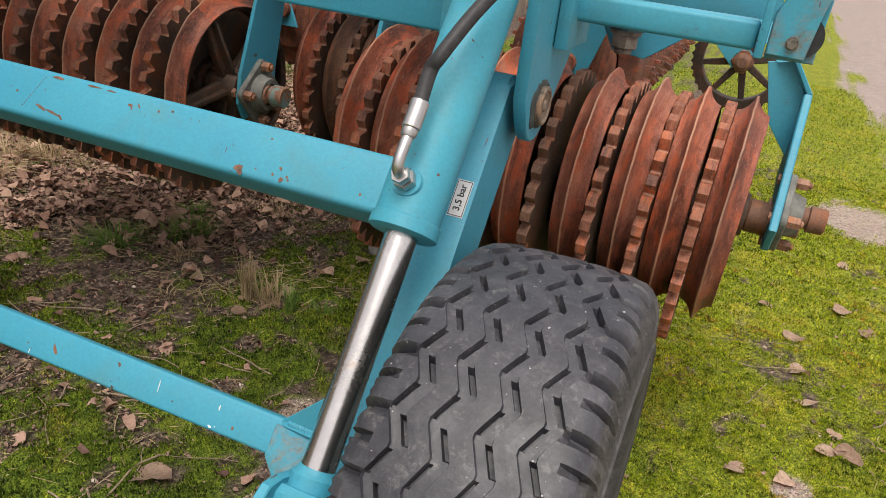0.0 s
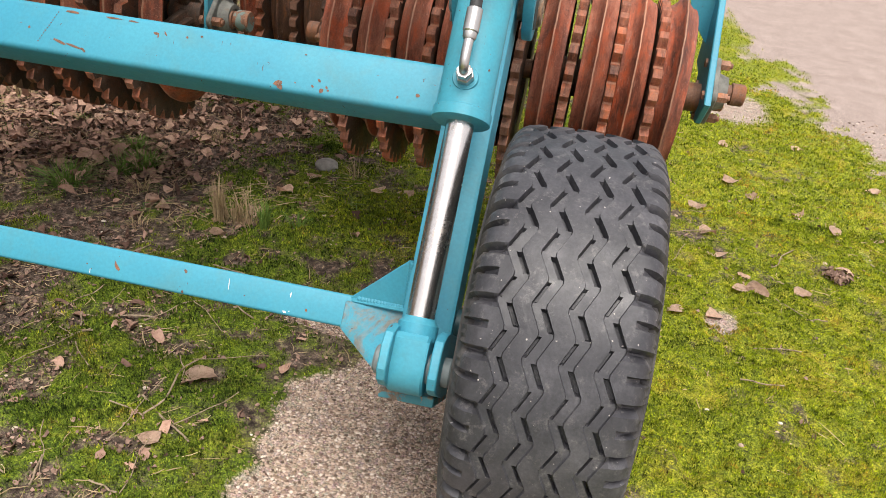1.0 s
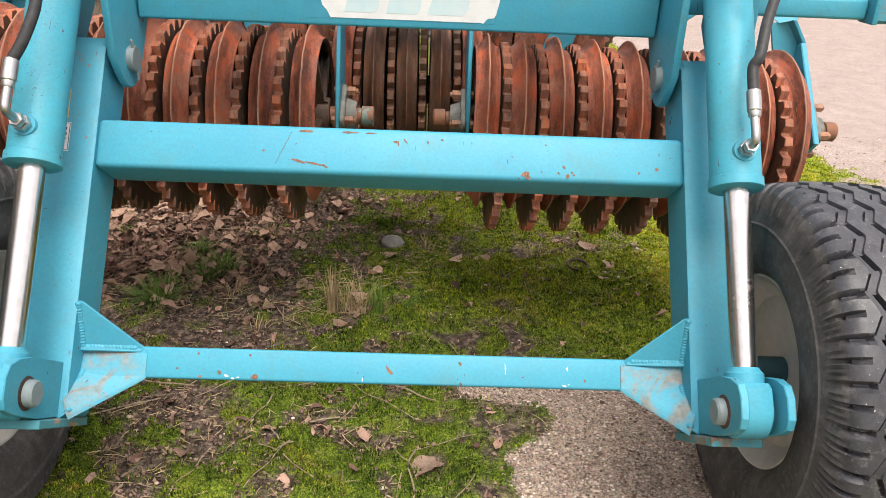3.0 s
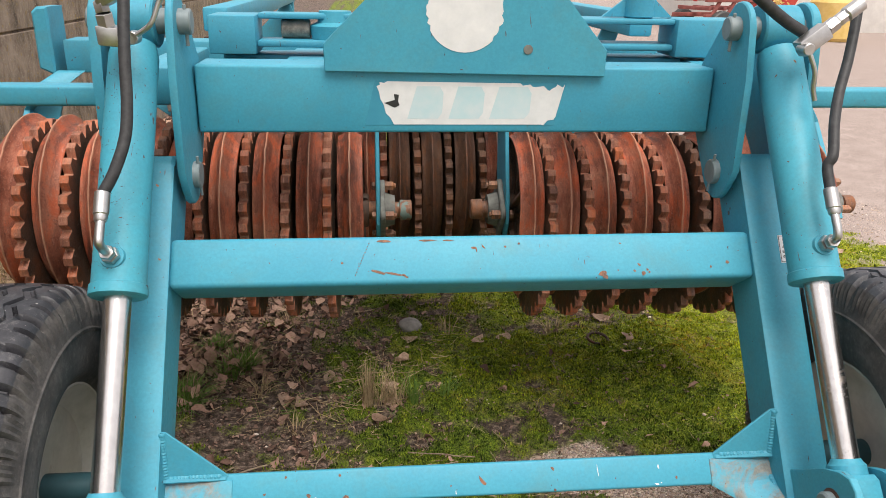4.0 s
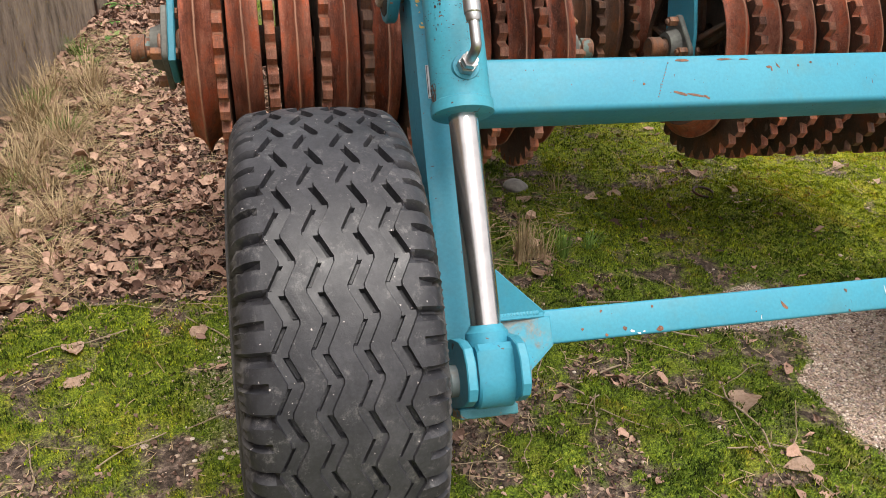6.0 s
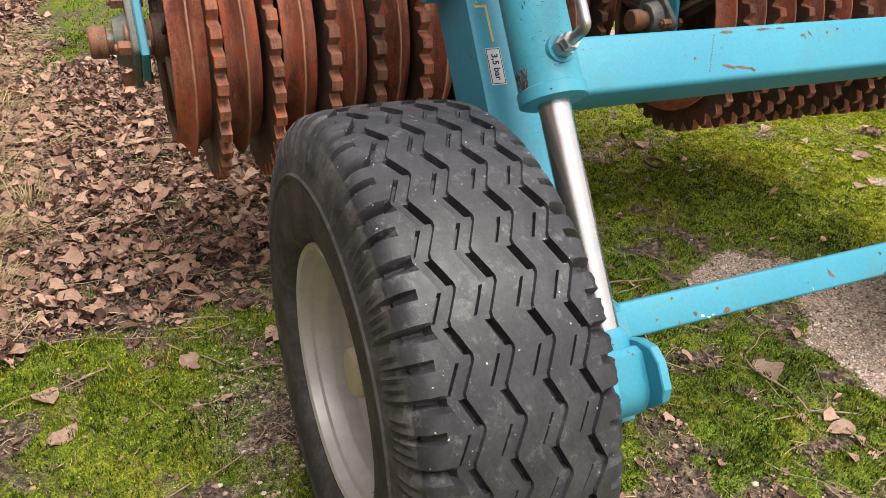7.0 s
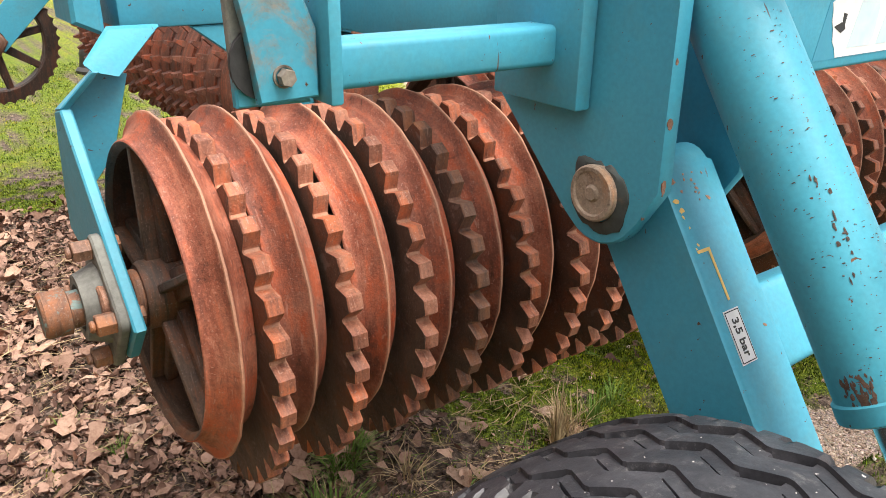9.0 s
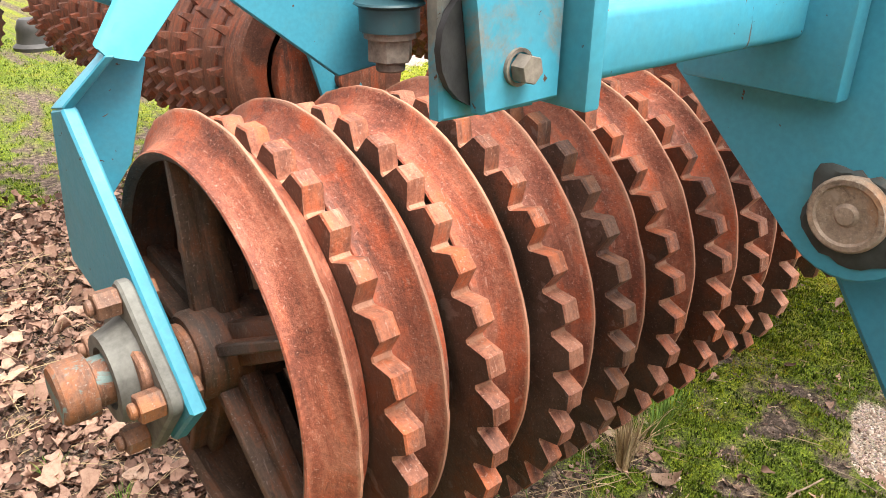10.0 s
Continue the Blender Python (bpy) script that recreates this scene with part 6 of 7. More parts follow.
# ---------------------------------------------------------------- ground cover
def cover_mesh(name, verts, faces, mat, label, category, smooth=False):
    me = bpy.data.meshes.new(name)
    verts = np.asarray(verts, dtype=np.float32)
    faces = np.asarray(faces, dtype=np.int32)
    me.vertices.add(len(verts))
    me.vertices.foreach_set("co", verts.ravel())
    k = faces.shape[1]
    me.loops.add(faces.size)
    me.loops.foreach_set("vertex_index", faces.ravel())
    me.polygons.add(len(faces))
    me.polygons.foreach_set("loop_start", np.arange(0, faces.size, k, dtype=np.int32))
    me.polygons.foreach_set("use_smooth", np.full(len(faces), smooth))
    me.update(calc_edges=True)
    me.materials.append(mat)
    return tagged(new(name, me), label, category, kind="stuff")


# the ground's own heights and tags, looked up between grid points
H = verts[:, 2].reshape(ny, nx)
TM, TG, TA = (tags[q].reshape(ny, nx) for q in ("moss", "gravel", "asphalt"))
GXA, GYA = np.array(GX), np.array(GY)


def lookup(field, x, y):
    i = np.clip(np.searchsorted(GXA, x) - 1, 0, nx - 2)
    j = np.clip(np.searchsorted(GYA, y) - 1, 0, ny - 2)
    u = (x - GXA[i]) / (GXA[i + 1] - GXA[i])
    v = (y - GYA[j]) / (GYA[j + 1] - GYA[j])
    return (field[j, i] * (1 - u) * (1 - v) + field[j, i + 1] * u * (1 - v) + field[j + 1, i] * (1 - u) * v + field[j + 1, i + 1] * u * v)


LIT = np.array([[litter_at(x, y) if -3 < x < 4 and -1.5 < y < 8 else 0.0 for x in GX] for y in GY])
rs = np.random.RandomState(5)


def scatter(count, x0, x1, y0, y1, weight):
    x, y = rs.uniform(x0, x1, count), rs.uniform(y0, y1, count)
    keep = rs.uniform(0, 1, count) < weight(x, y)
    return x[keep], y[keep]


def moss_weight(x, y):
    m_ = lookup(TM, x, y) * (1 - lookup(TG, x, y)) * (1 - lookup(TA, x, y))
    return np.clip((m_ - 0.25) * 1.6, 0, 1)


def moss_cover(count, x0, x1, y0, y1, size):
    x, y = scatter(count, x0, x1, y0, y1, moss_weight)
    n = len(x)
    z = lookup(H, x, y) - 0.002
    hump = soft_noise(x, y, 26.0)
    z = z + 0.030 * np.clip(hump - 0.35, 0, 1)
    vs, k = [], 3
    for b_ in range(2):
        a_ = rs.uniform(0, 2 * np.pi, n)
        w_ = size * rs.uniform(0.26, 0.55, n)
        h = size * rs.uniform(0.5, 2.3, n) * (0.6 + 0.9 * hump)
        lean = size * rs.uniform(0.1, 0.8, n)
        la = rs.uniform(0, 2 * np.pi, n)
        p0 = np.stack([x - w_ * np.cos(a_), y - w_ * np.sin(a_), z], 1)
        p1 = np.stack([x + w_ * np.cos(a_), y + w_ * np.sin(a_), z], 1)
        p2 = np.stack([x + lean * np.cos(la), y + lean * np.sin(la), z + h], 1)
        vs.append(np.stack([p0, p1, p2], 1).reshape(-1, 3))
    allv = np.concatenate(vs)
    return allv


mv = np.concatenate([moss_cover(300000, -1.9, 1.0, -0.7, 1.8, 0.0050), moss_cover(240000, 1.0, 2.8, -0.7, 1.8, 0.0040), moss_cover(130000, -1.6, 2.7, 1.7, 4.2, 0.0062), moss_cover(40000, -1.5, 3.0, 4.2, 8.0, 0.008)])
mv = mv.reshape(-1, 3, 3)
# shoots split into a painted lit tone and a painted shaded tone
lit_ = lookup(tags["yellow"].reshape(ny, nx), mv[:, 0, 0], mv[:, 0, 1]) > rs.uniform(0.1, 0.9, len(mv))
for pick, mt, lb in ((lit_, MOSS_LIT, "yellow-green moss on open ground, brightened in colour for the light"), (~lit_, MOSS, "green moss on shaded ground, shade painted into its colour")):
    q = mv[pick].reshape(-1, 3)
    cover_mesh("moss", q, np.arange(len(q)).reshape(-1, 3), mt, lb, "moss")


def leaf_grid(rnd, n, size, flat=1.0):
    """n curled leaves as arrays (n, 15, 3) about their own origin: five rows by three columns."""
    u = np.array([-1.0, -0.70, -0.15, 0.50, 1.0])
    wprof = np.array([0.10, 0.95, 1.0, 0.55, 0.04])
    L = size * rnd.uniform(0.6, 1.35, n)
    W = L * rnd.uniform(0.42, 0.80, n)
    c1 = rnd.normal(0, 0.22, n) * flat
    c2 = rnd.normal(0.05, 0.30, n) * flat
    fold = np.abs(rnd.normal(0, 0.30, n)) * flat
    tw = rnd.normal(0, 0.25, n) * flat
    P = np.zeros((n, 15, 3))
    for i in range(5):
        for j in range(3):
            v = (-1, 0, 1)[j]
            P[:, i * 3 + j, 0] = L * 0.5 * u[i]
            P[:, i * 3 + j, 1] = W * 0.5 * wprof[i] * v * (1 + rnd.uniform(-0.15, 0.15, n))
            P[:, i * 3 + j, 2] = L * 0.5 * (c1 * u[i] ** 2 + fold * abs(v) * wprof[i] + c2 * u[i] * 0.4 + tw * u[i] * v * wprof[i])
    P += rnd.normal(0, 1, P.shape) * (L * 0.055)[:, None, None] * np.array([1, 1, 0.8]) * (0.4 + 0.6 * flat)
    return P


LEAF_FACES = np.array([(i * 3 + j, i * 3 + j + 1, (i + 1) * 3 + j + 1, (i + 1) * 3 + j) for i in range(4) for j in range(2)])


def place_leaves(P, x, y, z, tilt, rnd):
    n = len(x)
    yaw = rnd.uniform(0, 2 * np.pi, n)
    ax, ay = rnd.normal(0, tilt, n), rnd.normal(0, tilt, n)
    ca, sa = np.cos(ax)[:, None], np.sin(ax)[:, None]
    X_, Y_, Z_ = P[..., 0], P[..., 1] * ca - P[..., 2] * sa, P[..., 1] * sa + P[..., 2] * ca
    ca, sa = np.cos(ay)[:, None], np.sin(ay)[:, None]
    X_, Z_ = X_ * ca + Z_ * sa, -X_ * sa + Z_ * ca
    ca, sa = np.cos(yaw)[:, None], np.sin(yaw)[:, None]
    X_, Y_ = X_ * ca - Y_ * sa, X_ * sa + Y_ * ca
    low = Z_.min(axis=1, keepdims=True)
    return np.stack([X_ + x[:, None], Y_ + y[:, None], Z_ - low * 0.8 + z[:, None]], -1)


def litter(count, x0, x1, y0, y1, size, tilt, weight, mat, label, lift=0.022):
    x, y = scatter(count, x0, x1, y0, y1, weight)
    n = len(x)
    z = lookup(H, x, y) + rs.uniform(0, lift, n)
    V = place_leaves(leaf_grid(rs, n, size), x, y, z, tilt, rs)
    F = (np.arange(n)[:, None, None] * 15 + LEAF_FACES[None]).reshape(-1, 4)
    return cover_mesh("leaf_litter", V.reshape(-1, 3), F, mat, label, "leaf litter", True)


litter(34000, -2.2, 0.6, 0.1, 6.4, 0.036, 0.46, lambda x, y: lookup(LIT, x, y) ** 1.3 * (0.35 + 0.9 * soft_noise(x, y, 5.0)), LEAF_BROWN, "thick litter of curled brown leaves")
litter(34000, -2.2, 0.6, 0.1, 4.2, 0.015, 0.6, lambda x, y: 0.9 * lookup(LIT, x, y), LEAF_CRUMB, "broken leaf bits among the litter", 0.028)
litter(5400, -2.2, 0.5, 0.2, 6.0, 0.055, 0.32, lambda x, y: 0.8 * lookup(LIT, x, y) * (0.3 + soft_noise(x, y, 3.0)), LEAF_FADED, "paler tan leaves lying on the litter", 0.036)
litter(160, -2.2, 0.3, 0.2, 4.0, 0.068, 0.22, lambda x, y: 0.6 * lookup(LIT, x, y), LEAF_FADED, "large tan leaves on top of the litter", 0.044)
litter(42000, -1.9, 1.2, -0.6, 2.6, 0.0115, 0.5, lambda x, y: (0.06 + 0.75 * debris_at(x, y) + 0.45 * np.clip(0.70 - lookup(TM, x, y), 0, 1)) * (1 - lookup(TG, x, y) * 0.85), LEAF_CRUMB, "small crumbled bits of brown leaf", 0.006)
litter(5000, 1.0, 2.5, -0.6, 3.6, 0.013, 0.5, lambda x, y: (0.05 + 0.5 * debris_at(x, y)) * (1 - lookup(TA, x, y)), LEAF_CRUMB, "small crumbled bits of brown leaf", 0.006)
litter(150, 1.905, 2.005, 1.29, 1.38, 0.022, 0.7, lambda x, y: 1.0 * (np.hypot(x - 1.955, y - 1.335) < 0.045), LEAF_CRUMB, "clump of red-brown plant debris on moss", 0.020)
litter(1300, -1.7, 1.0, -0.5, 2.4, 0.036, 0.35, lambda x, y: (0.12 + 0.6 * debris_at(x, y)) * (1 - lookup(TG, x, y) * 0.9), LEAF_BROWN, "scattered brown leaf pieces on moss", 0.010)


def straws(count, x0, x1, y0, y1, weight, mat, label, size=1.0, lift=0.0):
    """Short dry stalks lying criss-cross, each a thin three-sided sliver."""
    x, y = scatter(count, x0, x1, y0, y1, weight)
    n = len(x)
    z = lookup(H, x, y) + 0.006 + lift + rs.uniform(0, 0.008, n) * size ** 1.4
    a_ = rs.uniform(0, 2 * np.pi, n)
    L = size * rs.uniform(0.006, 0.022, n) * (1 + 1.3 * (rs.uniform(0, 1, n) > 0.85))
    w_ = rs.uniform(0.0006, 0.0016, n)
    d, s_ = np.stack([np.cos(a_), np.sin(a_), rs.normal(0, 0.12, n)], 1), np.stack([-np.sin(a_), np.cos(a_), 0 * a_], 1)
    c = np.stack([x, y, z], 1)
    rows = []
    bend = rs.normal(0, 0.12, n)
    for f, t_ in ((-1, 0.8), (0, 1.0), (1, 0.5)):
        m_ = c + d * (L * f)[:, None] + s_ * (L * bend * f * f)[:, None]
        rows += [m_ - s_ * (w_ * t_)[:, None], m_ + np.array([0, 0, 1]) * (w_ * t_ * 1.2)[:, None], m_ + s_ * (w_ * t_)[:, None]]
    V = np.stack(rows, 1)
    one = np.array([(i * 3 + j, i * 3 + j + 1, i * 3 + j + 4, i * 3 + j + 3) for i in range(2) for j in range(2)])
    F = (np.arange(n)[:, None, None] * 9 + one[None]).reshape(-1, 4)
    return cover_mesh("straw_litter", V.reshape(-1, 3), F, mat, label, "straw")


straws(10000, -1.9, 1.1, -0.6, 2.4, lambda x, y: (0.12 + 0.6 * debris_at(x, y)) * (1 - 0.9 * lookup(TG, x, y)), STRAW, "short dry straw stalks strewn over moss")
straws(2500, 1.0, 2.5, -0.6, 3.2, lambda x, y: 0.14 + 0.4 * debris_at(x, y), STRAW, "short dry straw stalks strewn over moss")
straws(330, -0.6, 0.15, 0.85, 1.45, lambda x, y: 1.0 * (soft_noise(x, y, 4.0) > 0.52), STRAW, "tangled dry grass under the rollers", 2.2)
straws(160, -0.6, 0.2, 0.85, 1.45, lambda x, y: 1.0 * (soft_noise(x, y, 4.0) > 0.5), GRASS, "green blades in the dry grass", 1.8)
straws(9000, -2.3, -1.42, 0.9, 4.5, lambda x, y: np.clip((-1.5 - x) * 4, 0, 1) * (0.3 + 0.7 * soft_noise(x, y, 3.0)), STRAW, "lying dry grass along the wall", 3.0)
straws(1600, -2.3, -1.45, 0.9, 4.5, lambda x, y: np.clip((-1.5 - x) * 4, 0, 1), GRASS, "green grass blades among the dry grass", 2.2)
straws(12000, -2.2, -0.6, 0.2, 3.4, lambda x, y: 0.6 * lookup(LIT, x, y), STRAW, "thin broken stalks among the leaves")
straws(2600, -2.2, -0.5, 0.2, 3.0, lambda x, y: 0.6 * lookup(LIT, x, y) * (0.2 + soft_noise(x, y, 3.0)), STRAW, "long dry stalks lying over the leaves", 2.4, 0.022)

# pebbles
ICO = bmesh.new()
bmesh.ops.create_icosphere(ICO, subdivisions=1, radius=1.0)
ico_v = np.array([v.co[:] for v in ICO.verts])
ico_f = np.array([[v.index for v in f.verts] for f in ICO.faces])
ICO.free()


def pebbles(count, x0, x1, y0, y1, lo_, hi_, weight, mat, label):
    x, y = scatter(count, x0, x1, y0, y1, weight)
    n = len(x)
    r = lo_ + (hi_ - lo_) * rs.uniform(0, 1, n) ** 3
    sq = rs.uniform(0.45, 0.8, n)
    V = ico_v[None] * (1 + rs.normal(0, 0.12, (n, len(ico_v), 1))) * r[:, None, None]
    a_ = rs.uniform(0, 6.28, n)
    V = np.stack([(V[..., 0] * np.cos(a_)[:, None] - V[..., 1] * np.sin(a_)[:, None]) * 1.25, V[..., 0] * np.sin(a_)[:, None] + V[..., 1] * np.cos(a_)[:, None], V[..., 2] * sq[:, None]], -1)
    V += np.stack([x, y, lookup(H, x, y) + r * 0.15], 1)[:, None]
    F = (np.arange(n)[:, None, None] * len(ico_v) + ico_f[None]).reshape(-1, 3)
    return cover_mesh("gravel", V.reshape(-1, 3), F, mat, label, "gravel", True)


m, nt, b = material("gravel_stones", 0.9, 0.0, 0.25)
geo = nt.nodes.new("ShaderNodeNewGeometry")
nt.links.new(ramp(nt, geo.outputs["Random Per Island"], [(0.0, (0.10, 0.068, 0.052)), (0.40, (0.40, 0.290, 0.222)), (0.80, (0.60, 0.47, 0.375)), (1.0, (0.78, 0.70, 0.62))]), b.inputs["Base Color"])
bump(nt, b, noise_tex(nt, coords(nt), 300.0, 3), 0.4, 0.001)
GRAVEL = m
pebbles(46000, 0.15, 1.05, -0.75, 0.72, 0.0011, 0.0048, lambda x, y: np.clip(lookup(TG, x, y) * 1.2 - 0.15, 0, 1), GRAVEL, "loose fine gravel on the bare patch")
pebbles(9000, -1.9, 2.2, -0.6, 2.6, 0.002, 0.009, lambda x, y: 0.35 * np.clip(0.9 - lookup(TM, x, y), 0.06, 1) + 0.4 * debris_at(x, y), GRAVEL, "scattered small stones in soil and moss")
pebbles(9000, 1.6, 3.2, -0.4, 3.6, 0.002, 0.008, lambda x, y: 0.5 * np.clip(1.4 * lookup(TA, x, y), 0, 1), GRAVEL, "loose grit on the paved strip")
pebbles(2600, -1.35, -0.90, 0.10, 0.75, 0.0016, 0.007, lambda x, y: np.clip(lookup(TG, x, y), 0, 1), GRAVEL, "loose fine gravel on a bare spot")


# grass tufts, twigs and single leaves
def grass_tuft(x, y, blades, height, spread, mat, seed, label, cat="grass tuft"):
    rg = random.Random(seed)
    bm = bmesh.new()
    for i in range(blades):
        a_ = rg.uniform(0, 6.28)
        r0 = spread * 0.35 * rg.random() ** 0.5
        p0 = Vector((r0 * math.cos(a_), r0 * math.sin(a_), -0.004))
        h = height * rg.uniform(0.45, 1.1)
        out = spread * rg.uniform(0.1, 1.0)
        b2 = a_ + rg.uniform(-0.9, 0.9)
        d = Vector((math.cos(b2), math.sin(b2), 0))
        w_ = Vector((-math.sin(b2), math.cos(b2), 0)) * rg.uniform(0.0010, 0.0022)
        prev = None
        for t, ww in ((0, 1.0), (0.4, 0.9), (0.75, 0.6), (1.0, 0.0)):
            p = p0 + d * out * t * t + Vector((0, 0, h * (t - 0.25 * t * t * out / max(height, 1e-3))))
            cur = [bm.verts.new(p - w_ * ww), bm.verts.new(p + w_ * ww)] if ww else [bm.verts.new(p)]
            if prev:
                bm.faces.new((*prev, *cur[::-1]))
            prev = cur
    me = bpy.data.meshes.new("grass_tuft")
    bm.to_mesh(me)
    bm.free()
    me.materials.append(mat)
    ob = new("grass_tuft", me)
    ob.location = (x, y, float(lookup(H, np.array([x]), np.array([y]))[0]))
    return tagged(ob, label, cat, "grass tufts")


for i, (x, y, k, h, sp) in enumerate(((-0.81, 1.37, 150, 0.08, 0.09), (-0.85, 0.99, 260, 0.10, 0.15), (-0.06, 0.94, 60, 0.12, 0.05), (-0.68, 1.22, 160, 0.11, 0.12), (-0.73, 1.16, 90, 0.10, 0.10), (-1.16, 1.54, 26, 0.07, 0.05),
                                     (-1.34, 1.30, 30, 0.06, 0.06), (-1.45, 1.05, 26, 0.05, 0.05), (-1.25, 1.75, 30, 0.06, 0.06), (0.05, 0.97, 30, 0.09, 0.08), (-1.75, 1.9, 60, 0.10, 0.10), (-1.9, 2.4, 90, 0.14, 0.14), (-2.09, 2.72, 120, 0.17, 0.12), (-2.08, 3.85, 130, 0.16, 0.16), (-2.0, 3.6, 80, 0.12, 0.14), (-1.98, 1.75, 80, 0.10, 0.14), (-1.75, 2.9, 60, 0.08, 0.14))):
    grass_tuft(x, y, k, h, sp, GRASS, 100 + i, "small green grass tuft growing through leaves")
for i, (x, y, k, h, sp) in enumerate(((-0.22, 0.92, 80, 0.20, 0.045), (-0.18, 0.95, 60, 0.14, 0.09), (0.11, 1.45, 26, 0.10, 0.08), (0.55, 1.47, 30, 0.08, 0.10), (-0.60, 1.05, 60, 0.07, 0.10), (-0.12, 0.95, 30, 0.16, 0.10),
                                     (-1.74, 1.48, 120, 0.15, 0.18), (-1.85, 1.75, 130, 0.17, 0.20), (-1.95, 2.1, 140, 0.20, 0.20), (-2.01, 2.55, 140, 0.22, 0.20), (-1.70, 1.15, 90, 0.13, 0.16), (-1.9, 3.0, 120, 0.2, 0.2), (-1.62, 1.75, 70, 0.12, 0.15),
                                     (-0.45, 0.80, 30, 0.06, 0.09), (-0.55, 1.6, 40, 0.08, 0.1), (-1.85, 1.35, 100, 0.16, 0.18), (-1.90, 2.28, 160, 0.22, 0.24), (-1.92, 3.20, 160, 0.22, 0.24), (-1.97, 1.85, 160, 0.24, 0.24), (-1.75, 2.05, 110, 0.16, 0.22), (-2.08, 2.95, 150, 0.26, 0.20), (-1.78, 2.70, 120, 0.16, 0.24), (-2.06, 2.45, 130, 0.30, 0.18))):
    grass_tuft(x, y, k, h, sp, STRAW, 200 + i, "dry straw-coloured grass tuft")


def weed(x, y, leaves, size, seed):
    """Low rosette of broad arching leaves."""
    rg = random.Random(seed)
    bm = bmesh.new()
    for k in range(leaves):
        an = 6.28 * k / leaves + rg.uniform(-0.3, 0.3)
        d, side = Vector((math.cos(an), math.sin(an), 0)), Vector((-math.sin(an), math.cos(an), 0))
        ln, rise, wd = size * rg.uniform(0.7, 1.15), rg.uniform(0.25, 0.75), rg.uniform(0.15, 0.22)
        prev = None
        for q in range(7):
            u = q / 6
            mid_ = d * ln * u + Vector((0, 0, ln * (rise * u - 0.55 * u * u) + 0.006))
            half_w = ln * wd * (0.12 + 0.88 * math.sin(math.pi * min(1.0, 0.12 + 0.88 * u) ** 1.3) ** 0.8)
            cur = [bm.verts.new(mid_ + side * half_w * v + Vector((0, 0, 0.25 * half_w * abs(v) + rg.uniform(-0.002, 0.002)))) for v in (-1.0, 0.0, 1.0)]
            if prev:
                bm.faces.new((prev[0], prev[1], cur[1], cur[0]))
                bm.faces.new((prev[1], prev[2], cur[2], cur[1]))
            prev = cur
    bmesh.ops.solidify(bm, geom=bm.faces[:], thickness=0.0006)
    ob = part("weed", bm, LEAF_GREEN, None, "", pose(x, y, height_at(x, y)))
    return tagged(ob, "green broad-leaved weed growing beside the wall", "weed", "weeds by the wall")


def height_at(x, y):
    return float(lookup(H, np.array([x]), np.array([y]))[0])


LEAF_SPOTS = ((-1.02, 0.72), (-0.45, 0.95), (-0.50, 0.97), (-0.42, 1.47), (-0.05, 1.40), (-0.09, 1.20), (1.35, 0.90), (1.52, 1.55), (1.68, 2.14), (1.50, 1.81), (1.76, 2.00), (1.70, 2.64), (1.40, 2.02), (-0.19, 2.02), (0.34, 1.41),
              (-0.14, 1.04), (-0.13, 0.94), (0.23, 1.38), (0.85, 1.37), (0.79, 1.57), (-0.172, 0.827), (0.115, 0.119), (0.111, -0.105), (1.535, 1.356), (1.61, 1.208), (1.64, 1.12), (1.58, 1.10), (1.98, 1.39), (2.21, 1.76),
              (1.93, 1.88), (2.34, 2.30), (2.04, 1.74), (2.09, 2.76), (-1.515, 0.494), (-1.67, 1.65), (-1.69, 1.23), (-1.55, 0.63), (-1.48, 1.23), (-1.24, 0.66), (-1.21, 2.22), (-1.10, 1.60), (-1.23, 1.72), (-1.05, 1.22), (-1.44, 1.32),
              (1.48, 0.94), (1.80, 1.16), (-0.36, 1.14), (-1.36, 1.24), (-1.49, 0.95), (-2.02, 2.02))
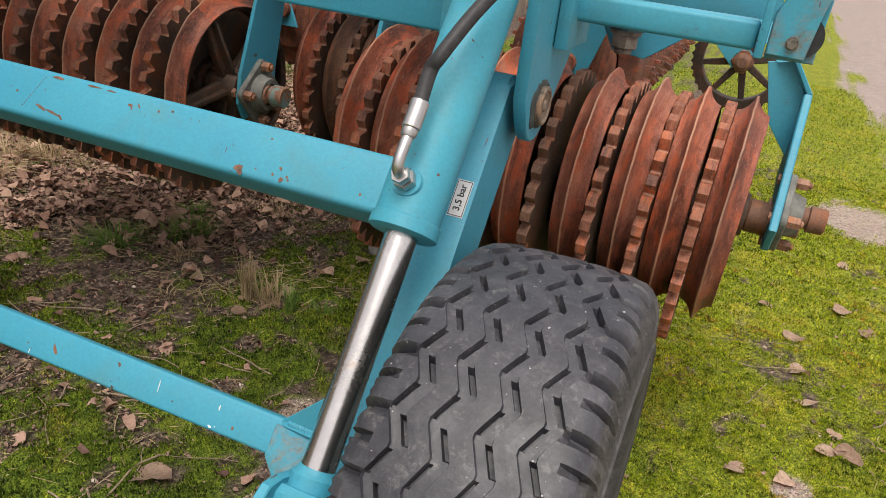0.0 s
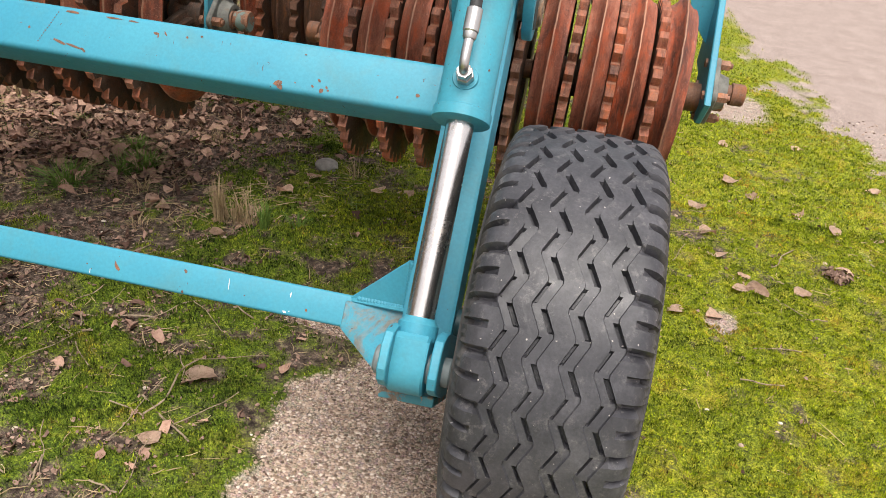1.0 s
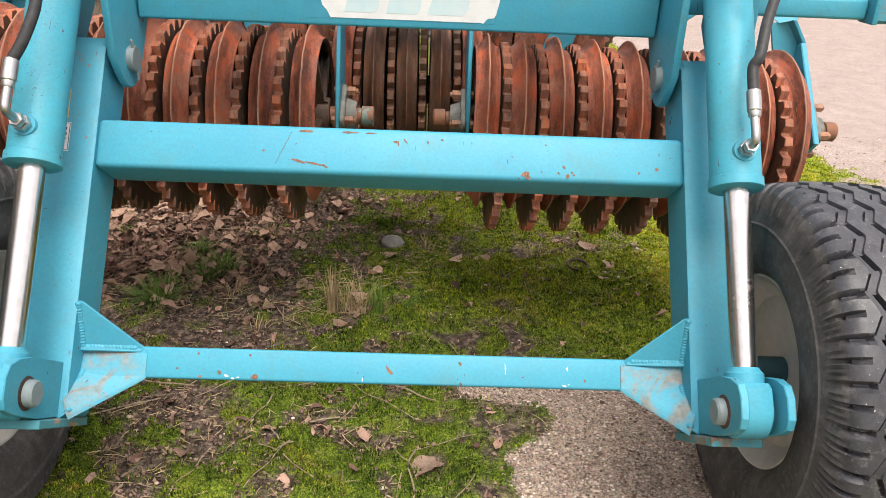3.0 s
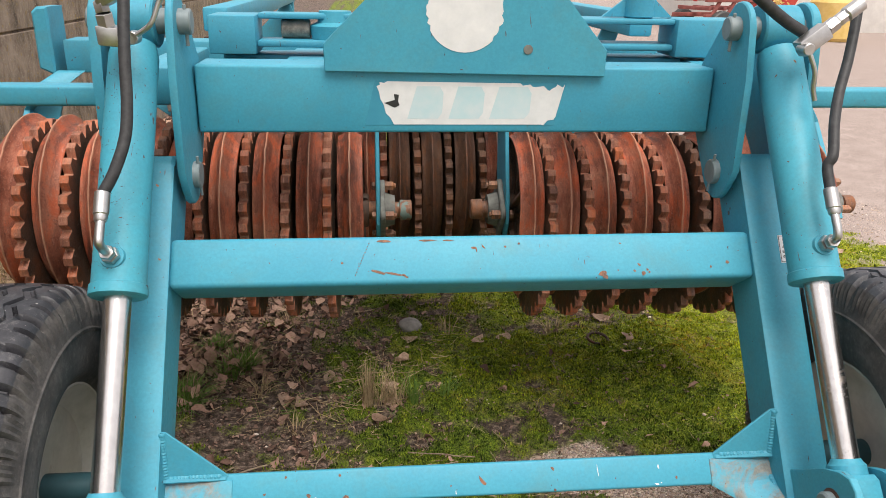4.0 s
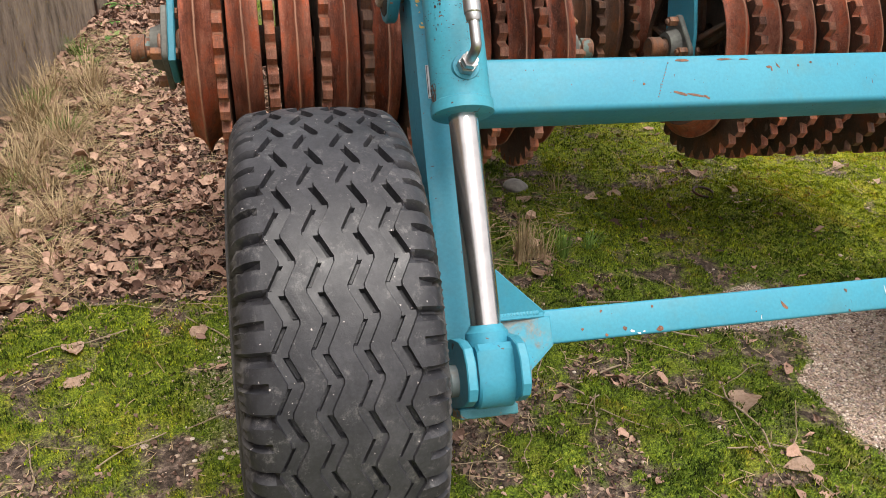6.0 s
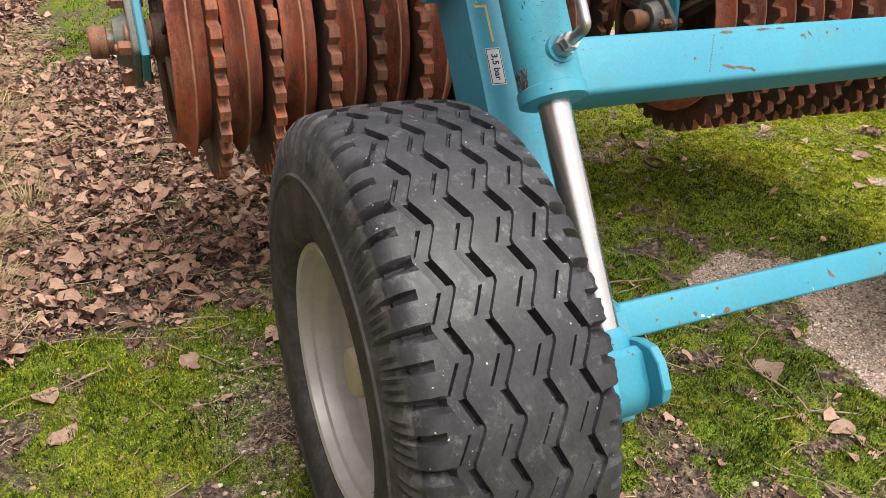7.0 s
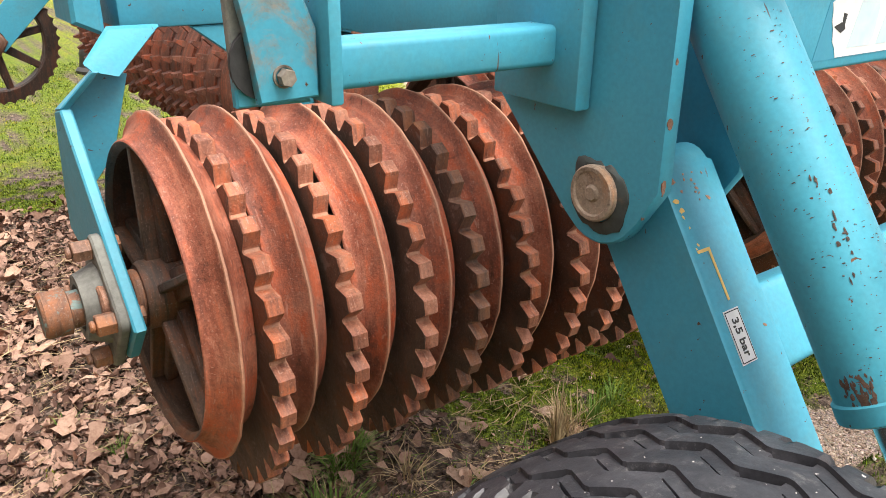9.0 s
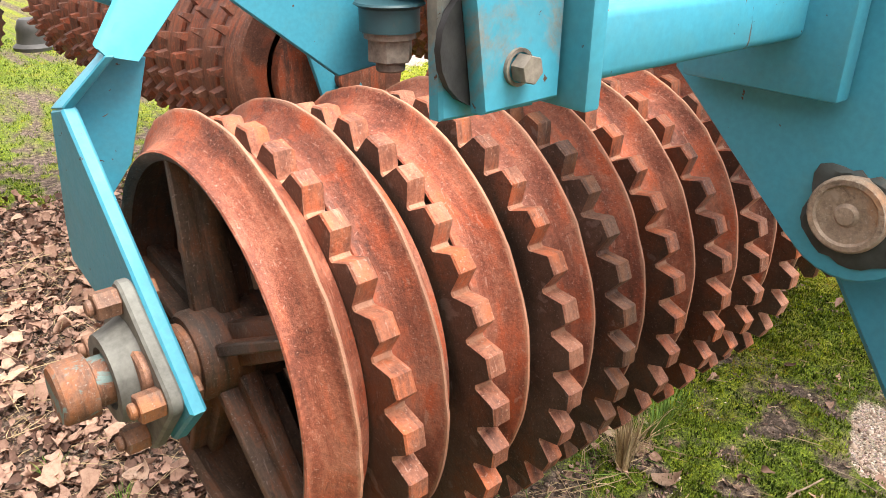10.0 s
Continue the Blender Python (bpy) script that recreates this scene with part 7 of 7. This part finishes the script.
for i, (x, y) in enumerate(LEAF_SPOTS):
    rnd = np.random.RandomState(300 + i)
    big = {21: 0.098, 49: 0.125}[i] if i in (21, 49) else 0.070 * rnd.uniform(0.85, 1.2)
    wide, fold_, curl, twist = rnd.uniform(0.62, 0.85), abs(rnd.normal(0, 0.22)), rnd.normal(0.10, 0.22), rnd.normal(0, 0.15)
    # ovate poplar leaf: broad rounded base, drawn-out tip, wavy edge
    me = bpy.data.meshes.new("fallen_leaf")
    bm = bmesh.new()
    rows_ = []
    for q in range(10):
        u = q / 9
        half_w = wide * big * 0.5 * (math.sin(math.pi * min(1.0, u * 1.02) ** 0.62) ** 0.8 if 0 < q < 9 else 0.02)
        mid_ = big * 0.03 * math.sin(4 * u + i)
        row = []
        for v in (-1.0, -0.55, 0.0, 0.55, 1.0):
            edge_ = 1 + (0.10 * rnd.uniform(-1, 1) if abs(v) == 1 else 0)
            z = big * (curl * (u - 0.5) ** 2 * 2 + fold_ * abs(v) ** 1.5 * half_w / big + twist * (u - 0.5) * v + 0.010 * rnd.normal())
            row.append(bm.verts.new((big * (u - 0.5), mid_ + half_w * v * edge_, z)))
        rows_.append(row)
    for a_, c in zip(rows_, rows_[1:]):
        for q in range(4):
            bm.faces.new((a_[q], a_[q + 1], c[q + 1], c[q]))
    base = min(bm.verts, key=lambda v: v.co.x).co.copy()
    stem = Vector((0, 0.0008, 0))
    q = [bm.verts.new(base + Vector((-0.001, 0, 0)) - stem), bm.verts.new(base + Vector((-0.001, 0, 0)) + stem), bm.verts.new(base + Vector((-0.026, 0.004, 0.004)) + stem), bm.verts.new(base + Vector((-0.026, 0.004, 0.004)) - stem)]
    bm.faces.new(q)
    ret = bmesh.ops.solidify(bm, geom=bm.faces[:], thickness=0.0006)
    bm.to_mesh(me)
    bm.free()
    for p in me.polygons:
        p.use_smooth = True
    me.materials.append(LEAF_PALE if i == 49 else LEAF_TAN)
    ob = new("fallen_leaf", me)
    low = min(v.co.z for v in me.vertices)
    lift = 0.024 if lookup(LIT, np.array([x]), np.array([y]))[0] > 0.4 else 0.008
    ob.matrix_basis = pose(x, y, height_at(x, y) - low * 0.6 + lift, rnd.uniform(-12, 12), rnd.uniform(-12, 12), rnd.uniform(0, 360))
    tagged(ob, "large bleached yellow leaf lying on dry grass" if i == 49 else "dry tan fallen leaf lying on the ground", "leaf", "fallen leaves")


def twig(x, y, yaw, length, r, seed):
    rg = random.Random(seed)
    pts = [Vector((length * (k / 4 - 0.5), rg.uniform(-1, 1) * length * 0.045, rg.uniform(0, 0.006))) for k in range(5)]
    bm = bmesh.new()
    pipe(bm, pts, r, 6, 3)
    ob = part("twig", bm, WOOD_TWIG, None, "", pose(x, y, height_at(x, y) + 0.010, 0, rg.uniform(-4, 4), yaw))
    return tagged(ob, "thin dry twig lying on moss", "twig", "twigs")


rg = random.Random(77)
for i in range(70):
    if i < 44:
        x, y = rg.uniform(-0.75, 0.25), rg.uniform(-0.35, 0.62)
    elif i < 60:
        x, y = rg.uniform(-1.7, -0.9), rg.uniform(0.2, 0.9)
    else:
        x, y = rg.uniform(1.2, 2.2), rg.uniform(0.4, 1.8)
    twig(x, y, rg.uniform(0, 360), rg.uniform(0.06, 0.26), rg.uniform(0.0011, 0.0026), 500 + i)

for i, (x, y, k, sz) in enumerate(((-2.08, 3.30, 7, 0.13), (-2.02, 3.12, 5, 0.10), (-2.03, 5.50, 8, 0.20), (-1.96, 4.38, 7, 0.17), (-2.05, 4.85, 6, 0.17), (-2.06, 2.15, 5, 0.09))):
    weed(x, y, k, sz, 900 + i)

# rusty iron ring and a stone under the beam
bm = bmesh.new()
pipe(bm, [(0.042 * math.cos(a_ * 0.523), 0.042 * math.sin(a_ * 0.523), 0) for a_ in range(12)] + [(0.042, 0.001, 0.0)], 0.0055, 8, 4)
ob = part("iron_ring", bm, RUST_DARK, None, "", pose(0.725, 1.375, height_at(0.725, 1.375) + 0.010, 6, 3, 0))
tagged(ob, "small rusty iron ring lying in the moss", "iron ring")
bm = bmesh.new()
bmesh.ops.create_icosphere(bm, subdivisions=3, radius=0.05)
for v in bm.verts:
    v.co *= 1 + 0.25 * noise.noise(v.co * 18)
    v.co.z *= 0.55
ob = part("stone", bm, STONE, None, "", pose(-0.04, 1.53, height_at(-0.04, 1.53) + 0.012))
tagged(ob, "grey field stone half sunk in the soil", "stone")
